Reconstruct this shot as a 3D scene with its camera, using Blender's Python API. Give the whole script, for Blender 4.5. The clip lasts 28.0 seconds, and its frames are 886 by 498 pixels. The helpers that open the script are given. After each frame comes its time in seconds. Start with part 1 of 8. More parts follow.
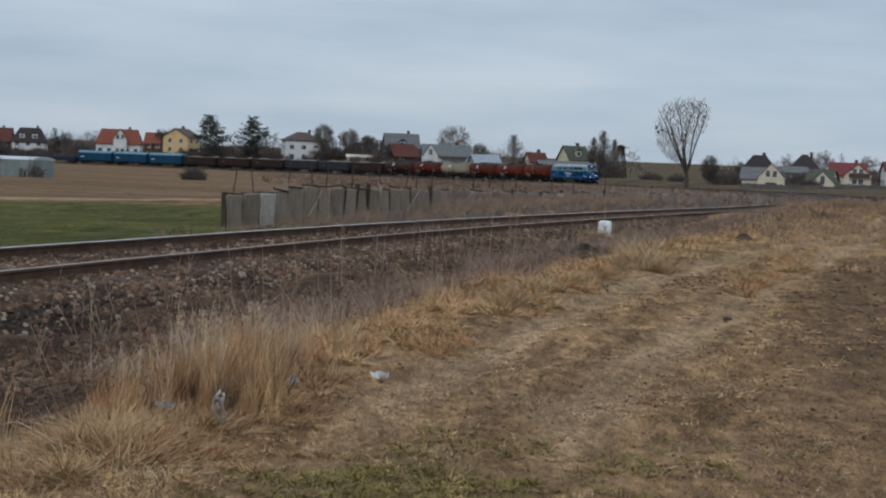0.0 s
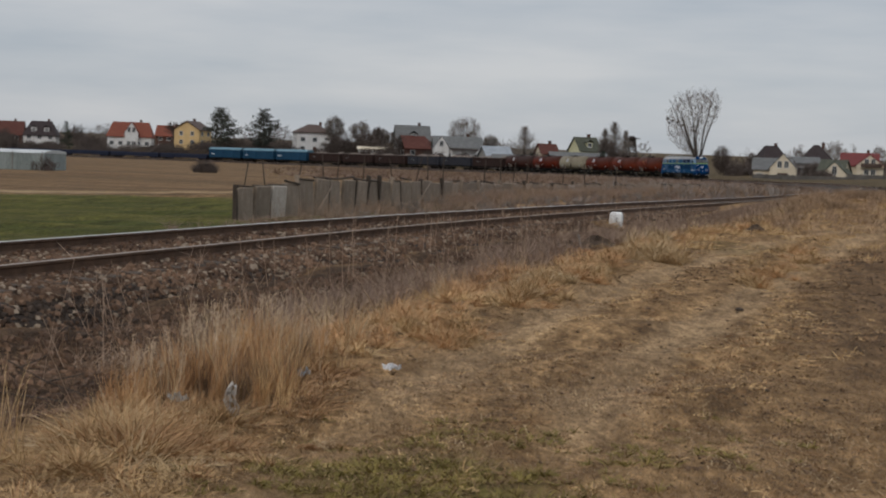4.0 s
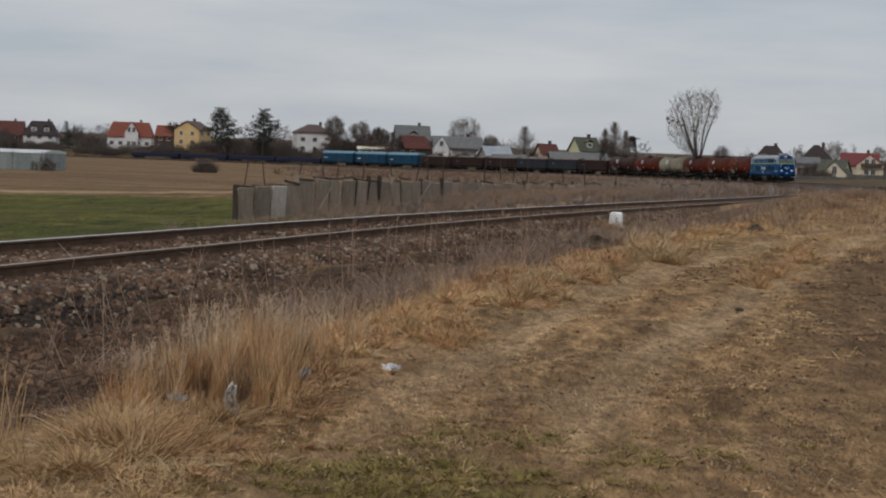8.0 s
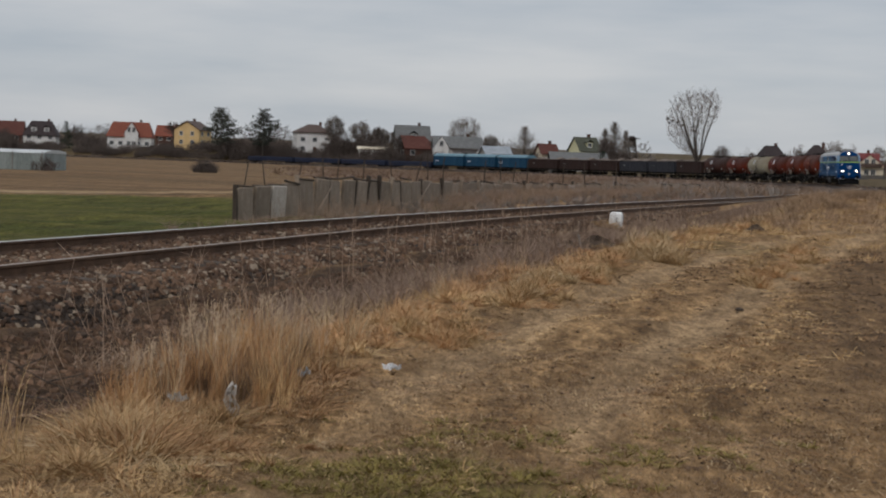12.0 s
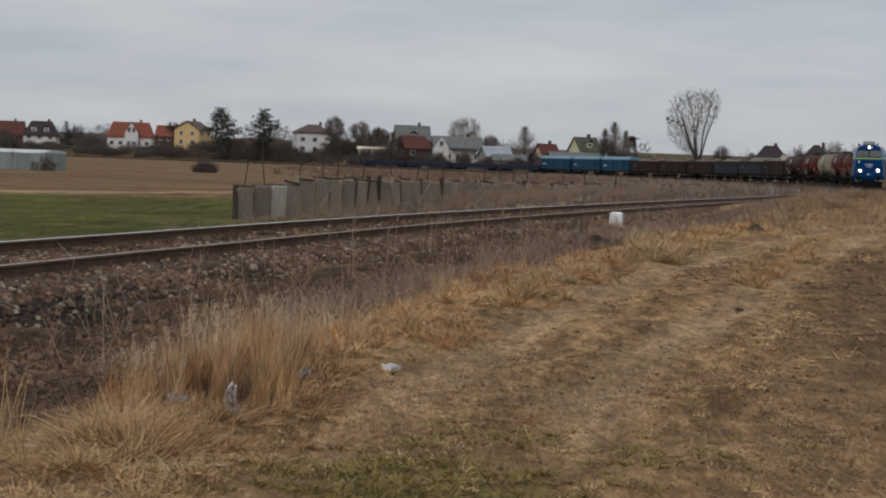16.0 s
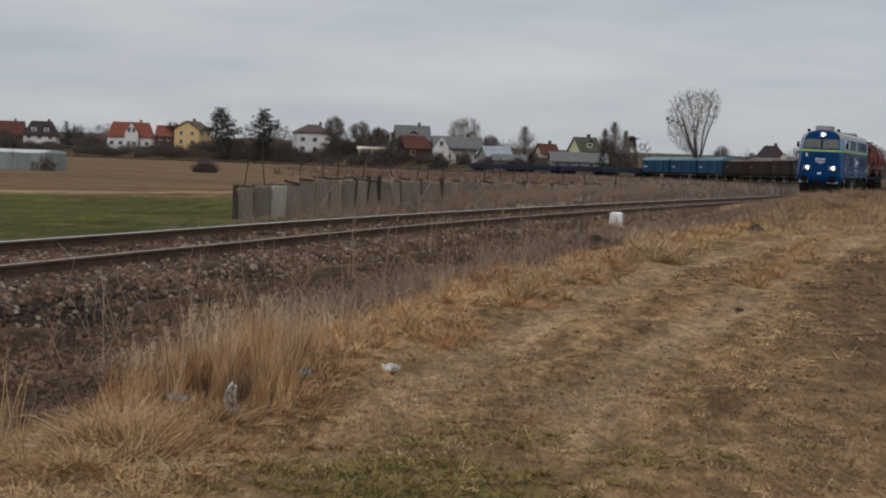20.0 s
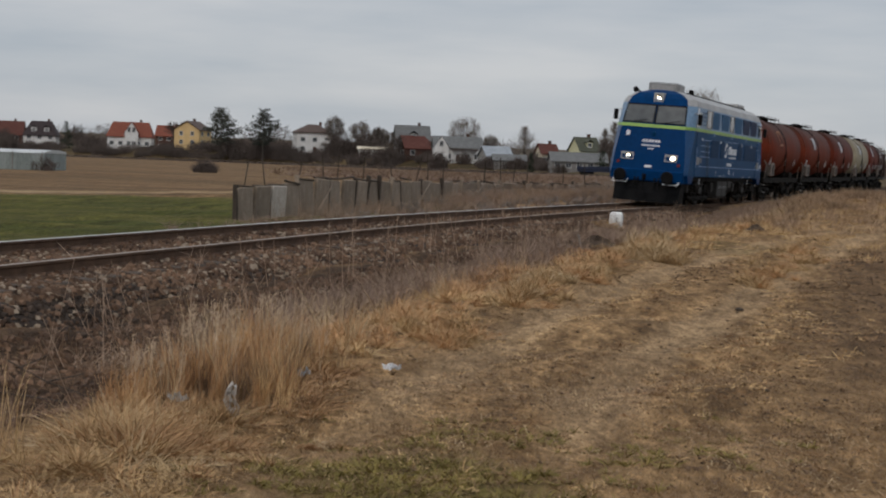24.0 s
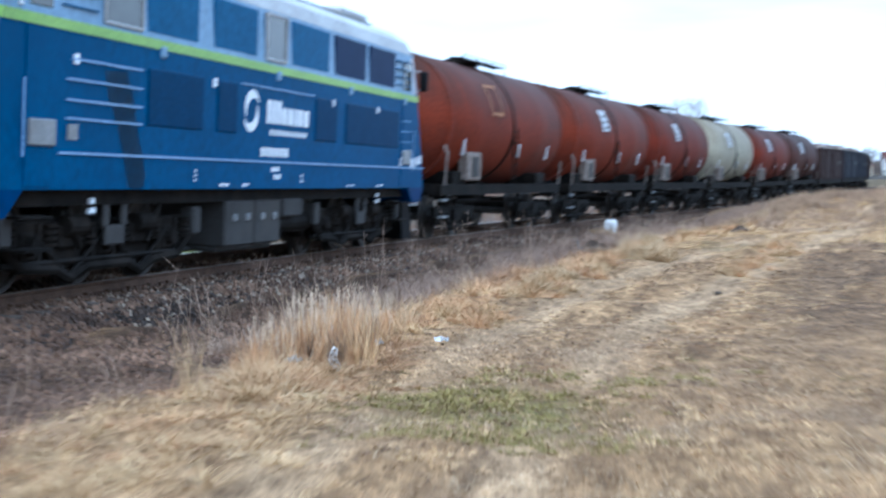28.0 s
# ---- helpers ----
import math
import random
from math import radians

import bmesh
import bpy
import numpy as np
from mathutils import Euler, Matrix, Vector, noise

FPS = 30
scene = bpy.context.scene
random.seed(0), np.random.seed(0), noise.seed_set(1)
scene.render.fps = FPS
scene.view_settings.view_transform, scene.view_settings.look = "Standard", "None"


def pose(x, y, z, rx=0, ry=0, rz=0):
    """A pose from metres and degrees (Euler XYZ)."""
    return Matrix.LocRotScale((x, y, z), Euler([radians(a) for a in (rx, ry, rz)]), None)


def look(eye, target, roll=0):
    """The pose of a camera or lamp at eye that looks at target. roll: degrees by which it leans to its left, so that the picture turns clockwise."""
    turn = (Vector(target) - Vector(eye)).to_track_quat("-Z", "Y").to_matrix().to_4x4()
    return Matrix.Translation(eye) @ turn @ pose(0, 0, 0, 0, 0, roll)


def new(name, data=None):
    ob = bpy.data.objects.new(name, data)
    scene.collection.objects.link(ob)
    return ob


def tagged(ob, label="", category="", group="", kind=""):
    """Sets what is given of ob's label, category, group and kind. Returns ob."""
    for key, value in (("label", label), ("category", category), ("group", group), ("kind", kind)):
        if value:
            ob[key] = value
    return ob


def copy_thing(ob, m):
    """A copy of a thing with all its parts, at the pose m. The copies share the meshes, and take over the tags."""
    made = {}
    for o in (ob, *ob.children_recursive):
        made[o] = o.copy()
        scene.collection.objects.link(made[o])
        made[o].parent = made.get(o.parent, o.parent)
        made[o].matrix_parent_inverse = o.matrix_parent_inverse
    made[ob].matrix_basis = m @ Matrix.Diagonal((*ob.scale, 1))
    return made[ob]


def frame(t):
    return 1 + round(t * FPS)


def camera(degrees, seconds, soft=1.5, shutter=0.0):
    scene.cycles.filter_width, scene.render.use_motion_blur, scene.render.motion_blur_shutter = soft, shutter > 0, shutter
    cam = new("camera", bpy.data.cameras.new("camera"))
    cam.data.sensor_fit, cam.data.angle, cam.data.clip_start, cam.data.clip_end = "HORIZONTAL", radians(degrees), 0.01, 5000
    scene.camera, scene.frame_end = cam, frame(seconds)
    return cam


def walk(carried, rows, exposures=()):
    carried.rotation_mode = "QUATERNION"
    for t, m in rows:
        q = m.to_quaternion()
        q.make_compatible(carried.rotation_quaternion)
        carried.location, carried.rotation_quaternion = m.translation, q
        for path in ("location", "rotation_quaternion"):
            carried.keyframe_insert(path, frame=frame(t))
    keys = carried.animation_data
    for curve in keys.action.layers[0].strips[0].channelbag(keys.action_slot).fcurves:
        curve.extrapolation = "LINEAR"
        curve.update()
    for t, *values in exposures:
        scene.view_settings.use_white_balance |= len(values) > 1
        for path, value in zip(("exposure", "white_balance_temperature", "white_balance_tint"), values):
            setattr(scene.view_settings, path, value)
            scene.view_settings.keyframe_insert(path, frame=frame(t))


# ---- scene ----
# ---------------------------------------------------------------- camera
cam = camera(32.36, 28.0, soft=2.1, shutter=0.5)


def aim(yaw, pitch, roll, x=0.0, y=0.0, z=1.6):
    eye = Vector((x, y, z))
    a, b = radians(yaw), radians(pitch)
    return look(eye, eye + Vector((math.sin(a) * math.cos(b), math.cos(a) * math.cos(b), math.sin(b))), roll)


STILL = aim(0.0, -3.155, 2.033)
walk(cam, [
    (0.0, aim(0.414, -2.832, 2.238)), (0.5, aim(0.117, -3.099, 2.063)), (1.0, aim(0.06, -3.13, 2.04)), (2.0, STILL),
    (3.0, STILL), (8.0, STILL), (14.0, STILL), (20.0, STILL), (26.0, STILL), (27.0, aim(0.0, -3.16, 2.02)),
    (27.2, aim(0.132, -3.095, 1.884)), (27.4, aim(0.26, -2.645, 1.252)), (27.5, aim(-0.216, -2.99, 0.931)),
    (27.6, aim(-0.648, -3.099, 0.982)), (27.8, aim(-0.867, -3.22, 0.7, -0.1, -1.4, 1.67)),
    (28.0, aim(0.159, -2.428, -0.5, -0.385, -3.395, 1.565))],
    exposures=[(0.0, 0.05, 6100, 9), (0.5, 0.0, 6950, 14), (25.3, 0.0, 6950, 14), (26.0, 0.19, 6850, 13), (26.5, 0.5, 6500, 11), (27.0, 0.84, 6150, 10), (28.0, 1.56, 4950, 6)])

# ---------------------------------------------------------------- world and sun
world = bpy.data.worlds.new("sky")
scene.world = world
world.use_nodes = True
wn, wl = world.node_tree.nodes, world.node_tree.links
sky = wn.new("ShaderNodeTexSky")
sky.sky_type, sky.sun_disc = "NISHITA", False
sky.sun_elevation, sky.sun_rotation = radians(32), radians(200)
sky_scale = wn.new("ShaderNodeVectorMath")
sky_scale.operation = "SCALE"
sky_scale.inputs["Scale"].default_value = 0.1
wl.new(sky.outputs[0], sky_scale.inputs[0])
wcoord = wn.new("ShaderNodeTexCoord")
wmap = wn.new("ShaderNodeMapping")
wmap.inputs["Scale"].default_value = (2.2, 2.2, 13.0)
wmap.inputs["Rotation"].default_value = (0.0, radians(-5), 0.0)
wl.new(wcoord.outputs["Generated"], wmap.inputs[0])
cloud = wn.new("ShaderNodeTexNoise")
cloud.inputs["Scale"].default_value, cloud.inputs["Detail"].default_value, cloud.inputs["Roughness"].default_value = 1.6, 5.0, 0.52
wl.new(wmap.outputs[0], cloud.inputs["Vector"])
cramp = wn.new("ShaderNodeValToRGB")
cramp.color_ramp.elements[0].position, cramp.color_ramp.elements[1].position = 0.36, 0.66
cramp.color_ramp.elements[0].color = (0.415, 0.495, 0.585, 1)
cramp.color_ramp.elements[1].color = (0.585, 0.64, 0.70, 1)
wl.new(cloud.outputs[0], cramp.inputs[0])
wmix = wn.new("ShaderNodeMixRGB")
wmix.inputs[0].default_value = 0.9
wl.new(sky_scale.outputs[0], wmix.inputs[1])
wl.new(cramp.outputs[0], wmix.inputs[2])
wsep = wn.new("ShaderNodeSeparateXYZ")
wl.new(wcoord.outputs["Generated"], wsep.inputs[0])
wrise = wn.new("ShaderNodeMapRange")       # overcast sky: the zenith is brighter than the horizon
wrise.inputs[1].default_value, wrise.inputs[2].default_value = 0.12, 0.9
wrise.inputs[3].default_value, wrise.inputs[4].default_value = 0.9, 1.9
wl.new(wsep.outputs[2], wrise.inputs[0])
wup = wn.new("ShaderNodeVectorMath")
wup.operation = "SCALE"
wl.new(wmix.outputs[0], wup.inputs[0])
wl.new(wrise.outputs[0], wup.inputs["Scale"])
wl.new(wup.outputs[0], wn["Background"].inputs["Color"])
wn["Background"].inputs["Strength"].default_value = 1.0

sun_data = bpy.data.lights.new("sun", "SUN")
sun_data.energy, sun_data.angle, sun_data.color = 0.75, radians(18), (1.0, 0.95, 0.88)
sun = new("sun", sun_data)
sun.matrix_world = look((0, 0, 60), (25, 45, 20))

# ---------------------------------------------------------------- materials
MATS = {}


def material(name, a, b, rough=0.75, metal=0.0, scale=2.0, fine=30.0, bump=0.25, grime=None, spread=0.0, glow=None, stretch=(1, 1, 1)):
    """Two-scale procedural surface: colours a and b in large patches, fine grain, optional grime colour and per-piece spread."""
    if name in MATS:
        return MATS[name]
    m = bpy.data.materials.new(name)
    m.use_nodes = True
    n, l = m.node_tree.nodes, m.node_tree.links
    bsdf = n["Principled BSDF"]
    co = n.new("ShaderNodeTexCoord")
    mp = n.new("ShaderNodeMapping")
    mp.inputs["Scale"].default_value = stretch
    l.new(co.outputs["Object"], mp.inputs[0])
    big, small = n.new("ShaderNodeTexNoise"), n.new("ShaderNodeTexNoise")
    for tex, sc, de in ((big, scale, 5.0), (small, fine, 3.0)):
        tex.inputs["Scale"].default_value, tex.inputs["Detail"].default_value = sc, de
        l.new(mp.outputs[0], tex.inputs["Vector"])
    ramp = n.new("ShaderNodeValToRGB")
    ramp.color_ramp.elements[0].position, ramp.color_ramp.elements[1].position = 0.32, 0.68
    ramp.color_ramp.elements[0].color, ramp.color_ramp.elements[1].color = (*a, 1), (*b, 1)
    l.new(big.outputs[0], ramp.inputs[0])
    mul = n.new("ShaderNodeMixRGB")
    mul.blend_type = "MULTIPLY"
    mul.inputs[0].default_value = 0.55
    fr = n.new("ShaderNodeValToRGB")
    fr.color_ramp.elements[0].position, fr.color_ramp.elements[1].position = 0.25, 0.7
    fr.color_ramp.elements[0].color, fr.color_ramp.elements[1].color = (0.45, 0.45, 0.45, 1), (1.1, 1.1, 1.1, 1)
    l.new(small.outputs[0], fr.inputs[0])
    l.new(ramp.outputs[0], mul.inputs[1])
    l.new(fr.outputs[0], mul.inputs[2])
    out = mul.outputs[0]
    if grime:
        gt = n.new("ShaderNodeTexNoise")
        gt.inputs["Scale"].default_value, gt.inputs["Detail"].default_value, gt.inputs["Roughness"].default_value = scale * 0.6, 8.0, 0.7
        l.new(mp.outputs[0], gt.inputs["Vector"])
        gr = n.new("ShaderNodeValToRGB")
        gr.color_ramp.elements[0].position, gr.color_ramp.elements[1].position = 0.5, 0.72
        l.new(gt.outputs[0], gr.inputs[0])
        gm = n.new("ShaderNodeMixRGB")
        gm.inputs[2].default_value = (*grime, 1)
        l.new(gr.outputs[0], gm.inputs[0])
        l.new(out, gm.inputs[1])
        out = gm.outputs[0]
    if spread:
        info, geo = n.new("ShaderNodeObjectInfo"), n.new("ShaderNodeNewGeometry")
        add = n.new("ShaderNodeMath")
        add.operation = "ADD"
        l.new(info.outputs["Random"], add.inputs[0])
        l.new(geo.outputs["Random Per Island"], add.inputs[1])
        rng = n.new("ShaderNodeMapRange")
        rng.inputs[1].default_value, rng.inputs[2].default_value = 0.0, 2.0
        rng.inputs[3].default_value, rng.inputs[4].default_value = 1.0 - spread, 1.0 + spread
        l.new(add.outputs[0], rng.inputs[0])
        hsv = n.new("ShaderNodeHueSaturation")
        l.new(rng.outputs[0], hsv.inputs["Value"])
        l.new(out, hsv.inputs["Color"])
        out = hsv.outputs[0]
    l.new(out, bsdf.inputs["Base Color"])
    bsdf.inputs["Roughness"].default_value, bsdf.inputs["Metallic"].default_value = rough, metal
    bsdf.inputs["Specular IOR Level"].default_value = 0.25 if rough > 0.6 else (0.22 if rough > 0.3 else 0.5)
    if bump:
        bp = n.new("ShaderNodeBump")
        bp.inputs["Strength"].default_value, bp.inputs["Distance"].default_value = bump, 0.02
        l.new(small.outputs[0], bp.inputs["Height"])
        l.new(bp.outputs[0], bsdf.inputs["Normal"])
    if glow:
        bsdf.inputs["Emission Color"].default_value = (*glow[:3], 1)
        bsdf.inputs["Emission Strength"].default_value = glow[3]
    MATS[name] = m
    return m


M_STEEL = material("rail_steel", (0.42, 0.385, 0.35), (0.54, 0.505, 0.47), 0.38, 0.6, 3, 60, 0.1)
M_STEELDULL = material("dull_rail_steel", (0.21, 0.16, 0.125), (0.3, 0.24, 0.195), 0.6, 0.0, 3, 60, 0.1)
M_RUST = material("rusty_rail", (0.075, 0.042, 0.026), (0.135, 0.078, 0.048), 0.85, 0.1, 4, 60, 0.3)
M_SLEEPER = material("old_sleeper", (0.045, 0.032, 0.023), (0.085, 0.062, 0.046), 0.9, 0, 3, 40, 0.5)
M_BALLAST = material("ballast_bed", (0.022, 0.014, 0.0095), (0.048, 0.031, 0.02), 0.95, 0, 1.2, 18, 1.0, (0.035, 0.025, 0.019))
M_STONE = material("ballast_stone", (0.062, 0.035, 0.0215), (0.165, 0.098, 0.061), 0.9, 0, 1.1, 30, 0.4, (0.04, 0.025, 0.017), 0.9)
M_CONCRETE = material("old_concrete", (0.165, 0.127, 0.094), (0.31, 0.247, 0.19), 0.9, 0, 2.6, 24, 0.5, (0.08, 0.058, 0.041), 0.4, None, (1, 1, 0.4))
M_CONCRETEPALE = material("pale_concrete", (0.36, 0.315, 0.265), (0.52, 0.46, 0.40), 0.9, 0, 2.6, 24, 0.5, (0.2, 0.165, 0.13), 0.1, None, (1, 1, 0.4))
M_WHITEPAINT = material("white_limewash", (0.72, 0.72, 0.70), (0.82, 0.82, 0.80), 0.8, 0, 3, 40, 0.2, (0.45, 0.44, 0.40))
M_PAPER = material("crumpled_paper", (0.80, 0.81, 0.82), (0.86, 0.86, 0.86), 0.8, 0, 8, 40, 0.2)
M_PLASTIC = material("weathered_plastic", (0.38, 0.34, 0.3), (0.56, 0.51, 0.46), 0.5, 0, 6, 40, 0.2)
M_WRAPPER = material("faded_blue_plastic", (0.3, 0.36, 0.42), (0.5, 0.55, 0.6), 0.45, 0, 6, 40, 0.2)
M_WOODPOST = material("grey_wood", (0.13, 0.115, 0.10), (0.24, 0.22, 0.20), 0.9, 0, 2, 30, 0.4, None, 0.25)

# one body paint: shade on the ends and light on the sides set by colour
M_LENDSHADE = material("loco_shaded_end_blue", (0.0005, 0.028, 0.096), (0.0006, 0.034, 0.114), 0.34, 0, 0.4, 6, 0.01, (0.0005, 0.029, 0.103))
# sky sheen on the chamfered corners, put into a lighter blue
M_LSHEEN = material("loco_corner_sheen", (0.001, 0.052, 0.155), (0.0015, 0.06, 0.175), 0.35, 0, 0.7, 6, 0.02)
M_LLITSIDE = material("loco_lit_side_blue", (0.0045, 0.059, 0.148), (0.006, 0.07, 0.172), 0.4, 0, 0.5, 8, 0.01, (0.0045, 0.048, 0.122))
M_LDARK = material("loco_dark_blue", (0.002, 0.032, 0.085), (0.003, 0.038, 0.1), 0.45, 0, 2, 30, 0.1)
M_LSTAIN = material("oily_blue", (0.004, 0.05, 0.117), (0.005, 0.06, 0.137), 0.5, 0, 2, 12, 0.02)
M_LPANEL = material("loco_mid_blue", (0.014, 0.084, 0.182), (0.018, 0.098, 0.208), 0.4, 0, 1, 10, 0.03)
M_LLIGHT = material("loco_pale_blue", (0.15, 0.255, 0.375), (0.185, 0.29, 0.42), 0.4, 0, 1, 10, 0.03)
M_LNIGHT = material("loco_black_blue", (0.006, 0.02, 0.062), (0.009, 0.026, 0.075), 0.4, 0, 2, 30, 0.05)
M_LIME = material("loco_lime", (0.235, 0.4, 0.085), (0.285, 0.46, 0.105), 0.4, 0, 1, 20, 0.02)
M_ROOF = material("loco_roof_grey", (0.30, 0.30, 0.295), (0.39, 0.39, 0.385), 0.55, 0, 1.0, 12, 0.05, (0.26, 0.25, 0.24))
M_LINE = material("white_marking", (0.72, 0.75, 0.78), (0.80, 0.82, 0.84), 0.5, 0, 2, 30, 0.0)
M_TRIM = material("pale_blue_ridge", (0.20, 0.33, 0.52), (0.26, 0.40, 0.60), 0.4, 0, 2, 30, 0.0)
M_GREYBOX = material("grey_metal", (0.20, 0.205, 0.205), (0.28, 0.285, 0.285), 0.5, 0.1, 3, 30, 0.1, (0.17, 0.16, 0.15))
M_CABINET = material("dirty_beige_metal", (0.17, 0.135, 0.11), (0.27, 0.22, 0.185), 0.7, 0.1, 5, 30, 0.2, (0.09, 0.06, 0.045))
M_SOOT = material("sooty_underframe", (0.008, 0.0075, 0.007), (0.018, 0.016, 0.014), 0.7, 0.2, 3, 25, 0.3, (0.026, 0.021, 0.017))
M_BOGIE = material("grimy_bogie", (0.008, 0.007, 0.006), (0.021, 0.018, 0.0155), 0.8, 0.0, 3, 25, 0.3, (0.03, 0.024, 0.019))
M_TANKGREY = material("fuel_tank_grey", (0.03, 0.028, 0.026), (0.048, 0.045, 0.042), 0.75, 0.0, 2, 25, 0.15, (0.045, 0.04, 0.035))
M_WHEEL = material("wheel_steel", (0.035, 0.031, 0.028), (0.065, 0.058, 0.052), 0.5, 0.5, 3, 30, 0.2)
M_BLACK = material("black_paint", (0.007, 0.007, 0.0075), (0.013, 0.013, 0.0135), 0.5, 0, 3, 30, 0.1)
M_GLASS = material("windscreen_glass", (0.05, 0.055, 0.055), (0.085, 0.088, 0.085), 0.06, 0.0, 0.6, 3, 0.0)
M_WINGLASS = material("house_window_glass", (0.03, 0.035, 0.04), (0.07, 0.075, 0.08), 0.08, 0.0, 1, 5, 0.0)
M_LAMP = material("headlamp_lens", (0.9, 0.85, 0.7), (0.95, 0.9, 0.8), 0.2, 0, 3, 30, 0.0, None, 0, (1.0, 0.84, 0.62, 30.0))
M_LAMPBOX = material("headlamp_reflector", (0.42, 0.42, 0.40), (0.5, 0.5, 0.48), 0.3, 0.2, 3, 30, 0.0)
M_DISH = material("polished_reflector", (0.8, 0.8, 0.78), (0.85, 0.85, 0.83), 0.06, 1.0, 3, 30, 0.0)
M_REDLENS = material("red_lens", (0.12, 0.008, 0.008), (0.16, 0.012, 0.012), 0.2, 0, 3, 30, 0.0)

for n_ in ("loco_shaded_end_blue", "loco_lit_side_blue", "loco_mid_blue", "loco_dark_blue", "loco_black_blue", "black_paint", "sooty_underframe", "grimy_bogie"):
    MATS[n_].node_tree.nodes["Principled BSDF"].inputs["Specular IOR Level"].default_value = 0.02


def tank_paint(name, a, b, soot):
    """Oxide paint with a weathered, dirt-caked crown along the top of the tank and vertical runs below it."""
    m = material(name, a, b, 0.72, 0, 0.7, 14, 0.06, soot, 0, None, (0.5, 1, 1))
    m.node_tree.nodes["Principled BSDF"].inputs["Specular IOR Level"].default_value = 0.1
    n, l = m.node_tree.nodes, m.node_tree.links
    co = n.new("ShaderNodeTexCoord")
    sep = n.new("ShaderNodeSeparateXYZ")
    l.new(co.outputs["Object"], sep.inputs[0])
    mp = n.new("ShaderNodeMapping")
    mp.inputs["Scale"].default_value = (3.0, 0.4, 0.4)
    l.new(co.outputs["Object"], mp.inputs[0])
    runs = n.new("ShaderNodeTexNoise")
    runs.inputs["Scale"].default_value, runs.inputs["Detail"].default_value = 1.6, 6.0
    l.new(mp.outputs[0], runs.inputs["Vector"])
    add = n.new("ShaderNodeMath")
    add.operation = "MULTIPLY_ADD"
    l.new(runs.outputs[0], add.inputs[0])
    add.inputs[1].default_value = 1.5
    l.new(sep.outputs[2], add.inputs[2])
    rng = n.new("ShaderNodeMapRange")
    rng.inputs[1].default_value, rng.inputs[2].default_value, rng.inputs[4].default_value = 0.85, 1.9, 0.92
    l.new(add.outputs[0], rng.inputs[0])
    mx = n.new("ShaderNodeMixRGB")
    mx.inputs[2].default_value = (*soot, 1)
    bs = n["Principled BSDF"]
    l.new(bs.inputs["Base Color"].links[0].from_socket, mx.inputs[1])
    l.new(rng.outputs[0], mx.inputs[0])
    l.new(mx.outputs[0], bs.inputs["Base Color"])
    return m


M_TANKRED = tank_paint("tank_oxide_red", (0.15, 0.0235, 0.0105), (0.108, 0.02, 0.0105), (0.046, 0.021, 0.016))
M_TANKORANGE = tank_paint("tank_orange_red", (0.172, 0.029, 0.0115), (0.13, 0.0245, 0.011), (0.05, 0.0225, 0.0165))
M_TANKCREAM = tank_paint("tank_cream", (0.37, 0.335, 0.245), (0.29, 0.26, 0.19), (0.17, 0.142, 0.1))
M_TANKDARK = tank_paint("tank_dark_brown", (0.075, 0.026, 0.019), (0.05, 0.024, 0.019), (0.042, 0.028, 0.025))
M_GONBROWN = material("gondola_brown", (0.023, 0.0112, 0.0088), (0.036, 0.0168, 0.0128), 0.8, 0, 1, 14, 0.2, (0.031, 0.020, 0.016))
M_GONSLATE = material("gondola_slate", (0.021, 0.023, 0.031), (0.034, 0.036, 0.045), 0.8, 0, 1, 14, 0.2, (0.03, 0.025, 0.025))
M_VANBLUE = material("van_blue", (0.004, 0.044, 0.09), (0.006, 0.053, 0.108), 0.55, 0, 1, 12, 0.1, (0.011, 0.055, 0.115))
M_VANROOF = material("van_roof_pale", (0.09, 0.19, 0.24), (0.12, 0.225, 0.275), 0.5, 0, 1, 12, 0.1)
M_FLATNAVY = material("flat_navy", (0.012, 0.018, 0.042), (0.02, 0.029, 0.06), 0.7, 0, 1, 14, 0.2, (0.026, 0.024, 0.03))
M_CARGO = material("pale_bulk_load", (0.105, 0.080, 0.066), (0.22, 0.178, 0.150), 0.95, 0, 0.9, 6, 0.8, (0.065, 0.050, 0.042))

# ---------------------------------------------------------------- mesh helpers


def part(name, bm, mat, parent=None, label="", smooth=False):
    me = bpy.data.meshes.new(name)
    bm.to_mesh(me)
    bm.free()
    for m in (mat if isinstance(mat, (list, tuple)) else (mat,)):
        me.materials.append(m)
    if smooth:
        me.shade_smooth()
    ob = new(name, me)
    if parent is not None:
        ob.parent = parent
    if label:
        tagged(ob, label)
    return ob


def thing(name, m, label, category, group="", kind=""):
    ob = new(name)
    ob.empty_display_size = 0.3
    ob.matrix_basis = m
    return tagged(ob, label, category, group, kind)


def mesh_np(name, verts, faces, mat, parent=None, label="", smooth=False):
    me = bpy.data.meshes.new(name)
    me.from_pydata([tuple(map(float, v)) for v in verts], [], [tuple(map(int, f)) for f in faces])
    me.materials.append(mat)
    if smooth:
        me.shade_smooth()
    ob = new(name, me)
    if parent is not None:
        ob.parent = parent
    if label:
        tagged(ob, label)
    return ob


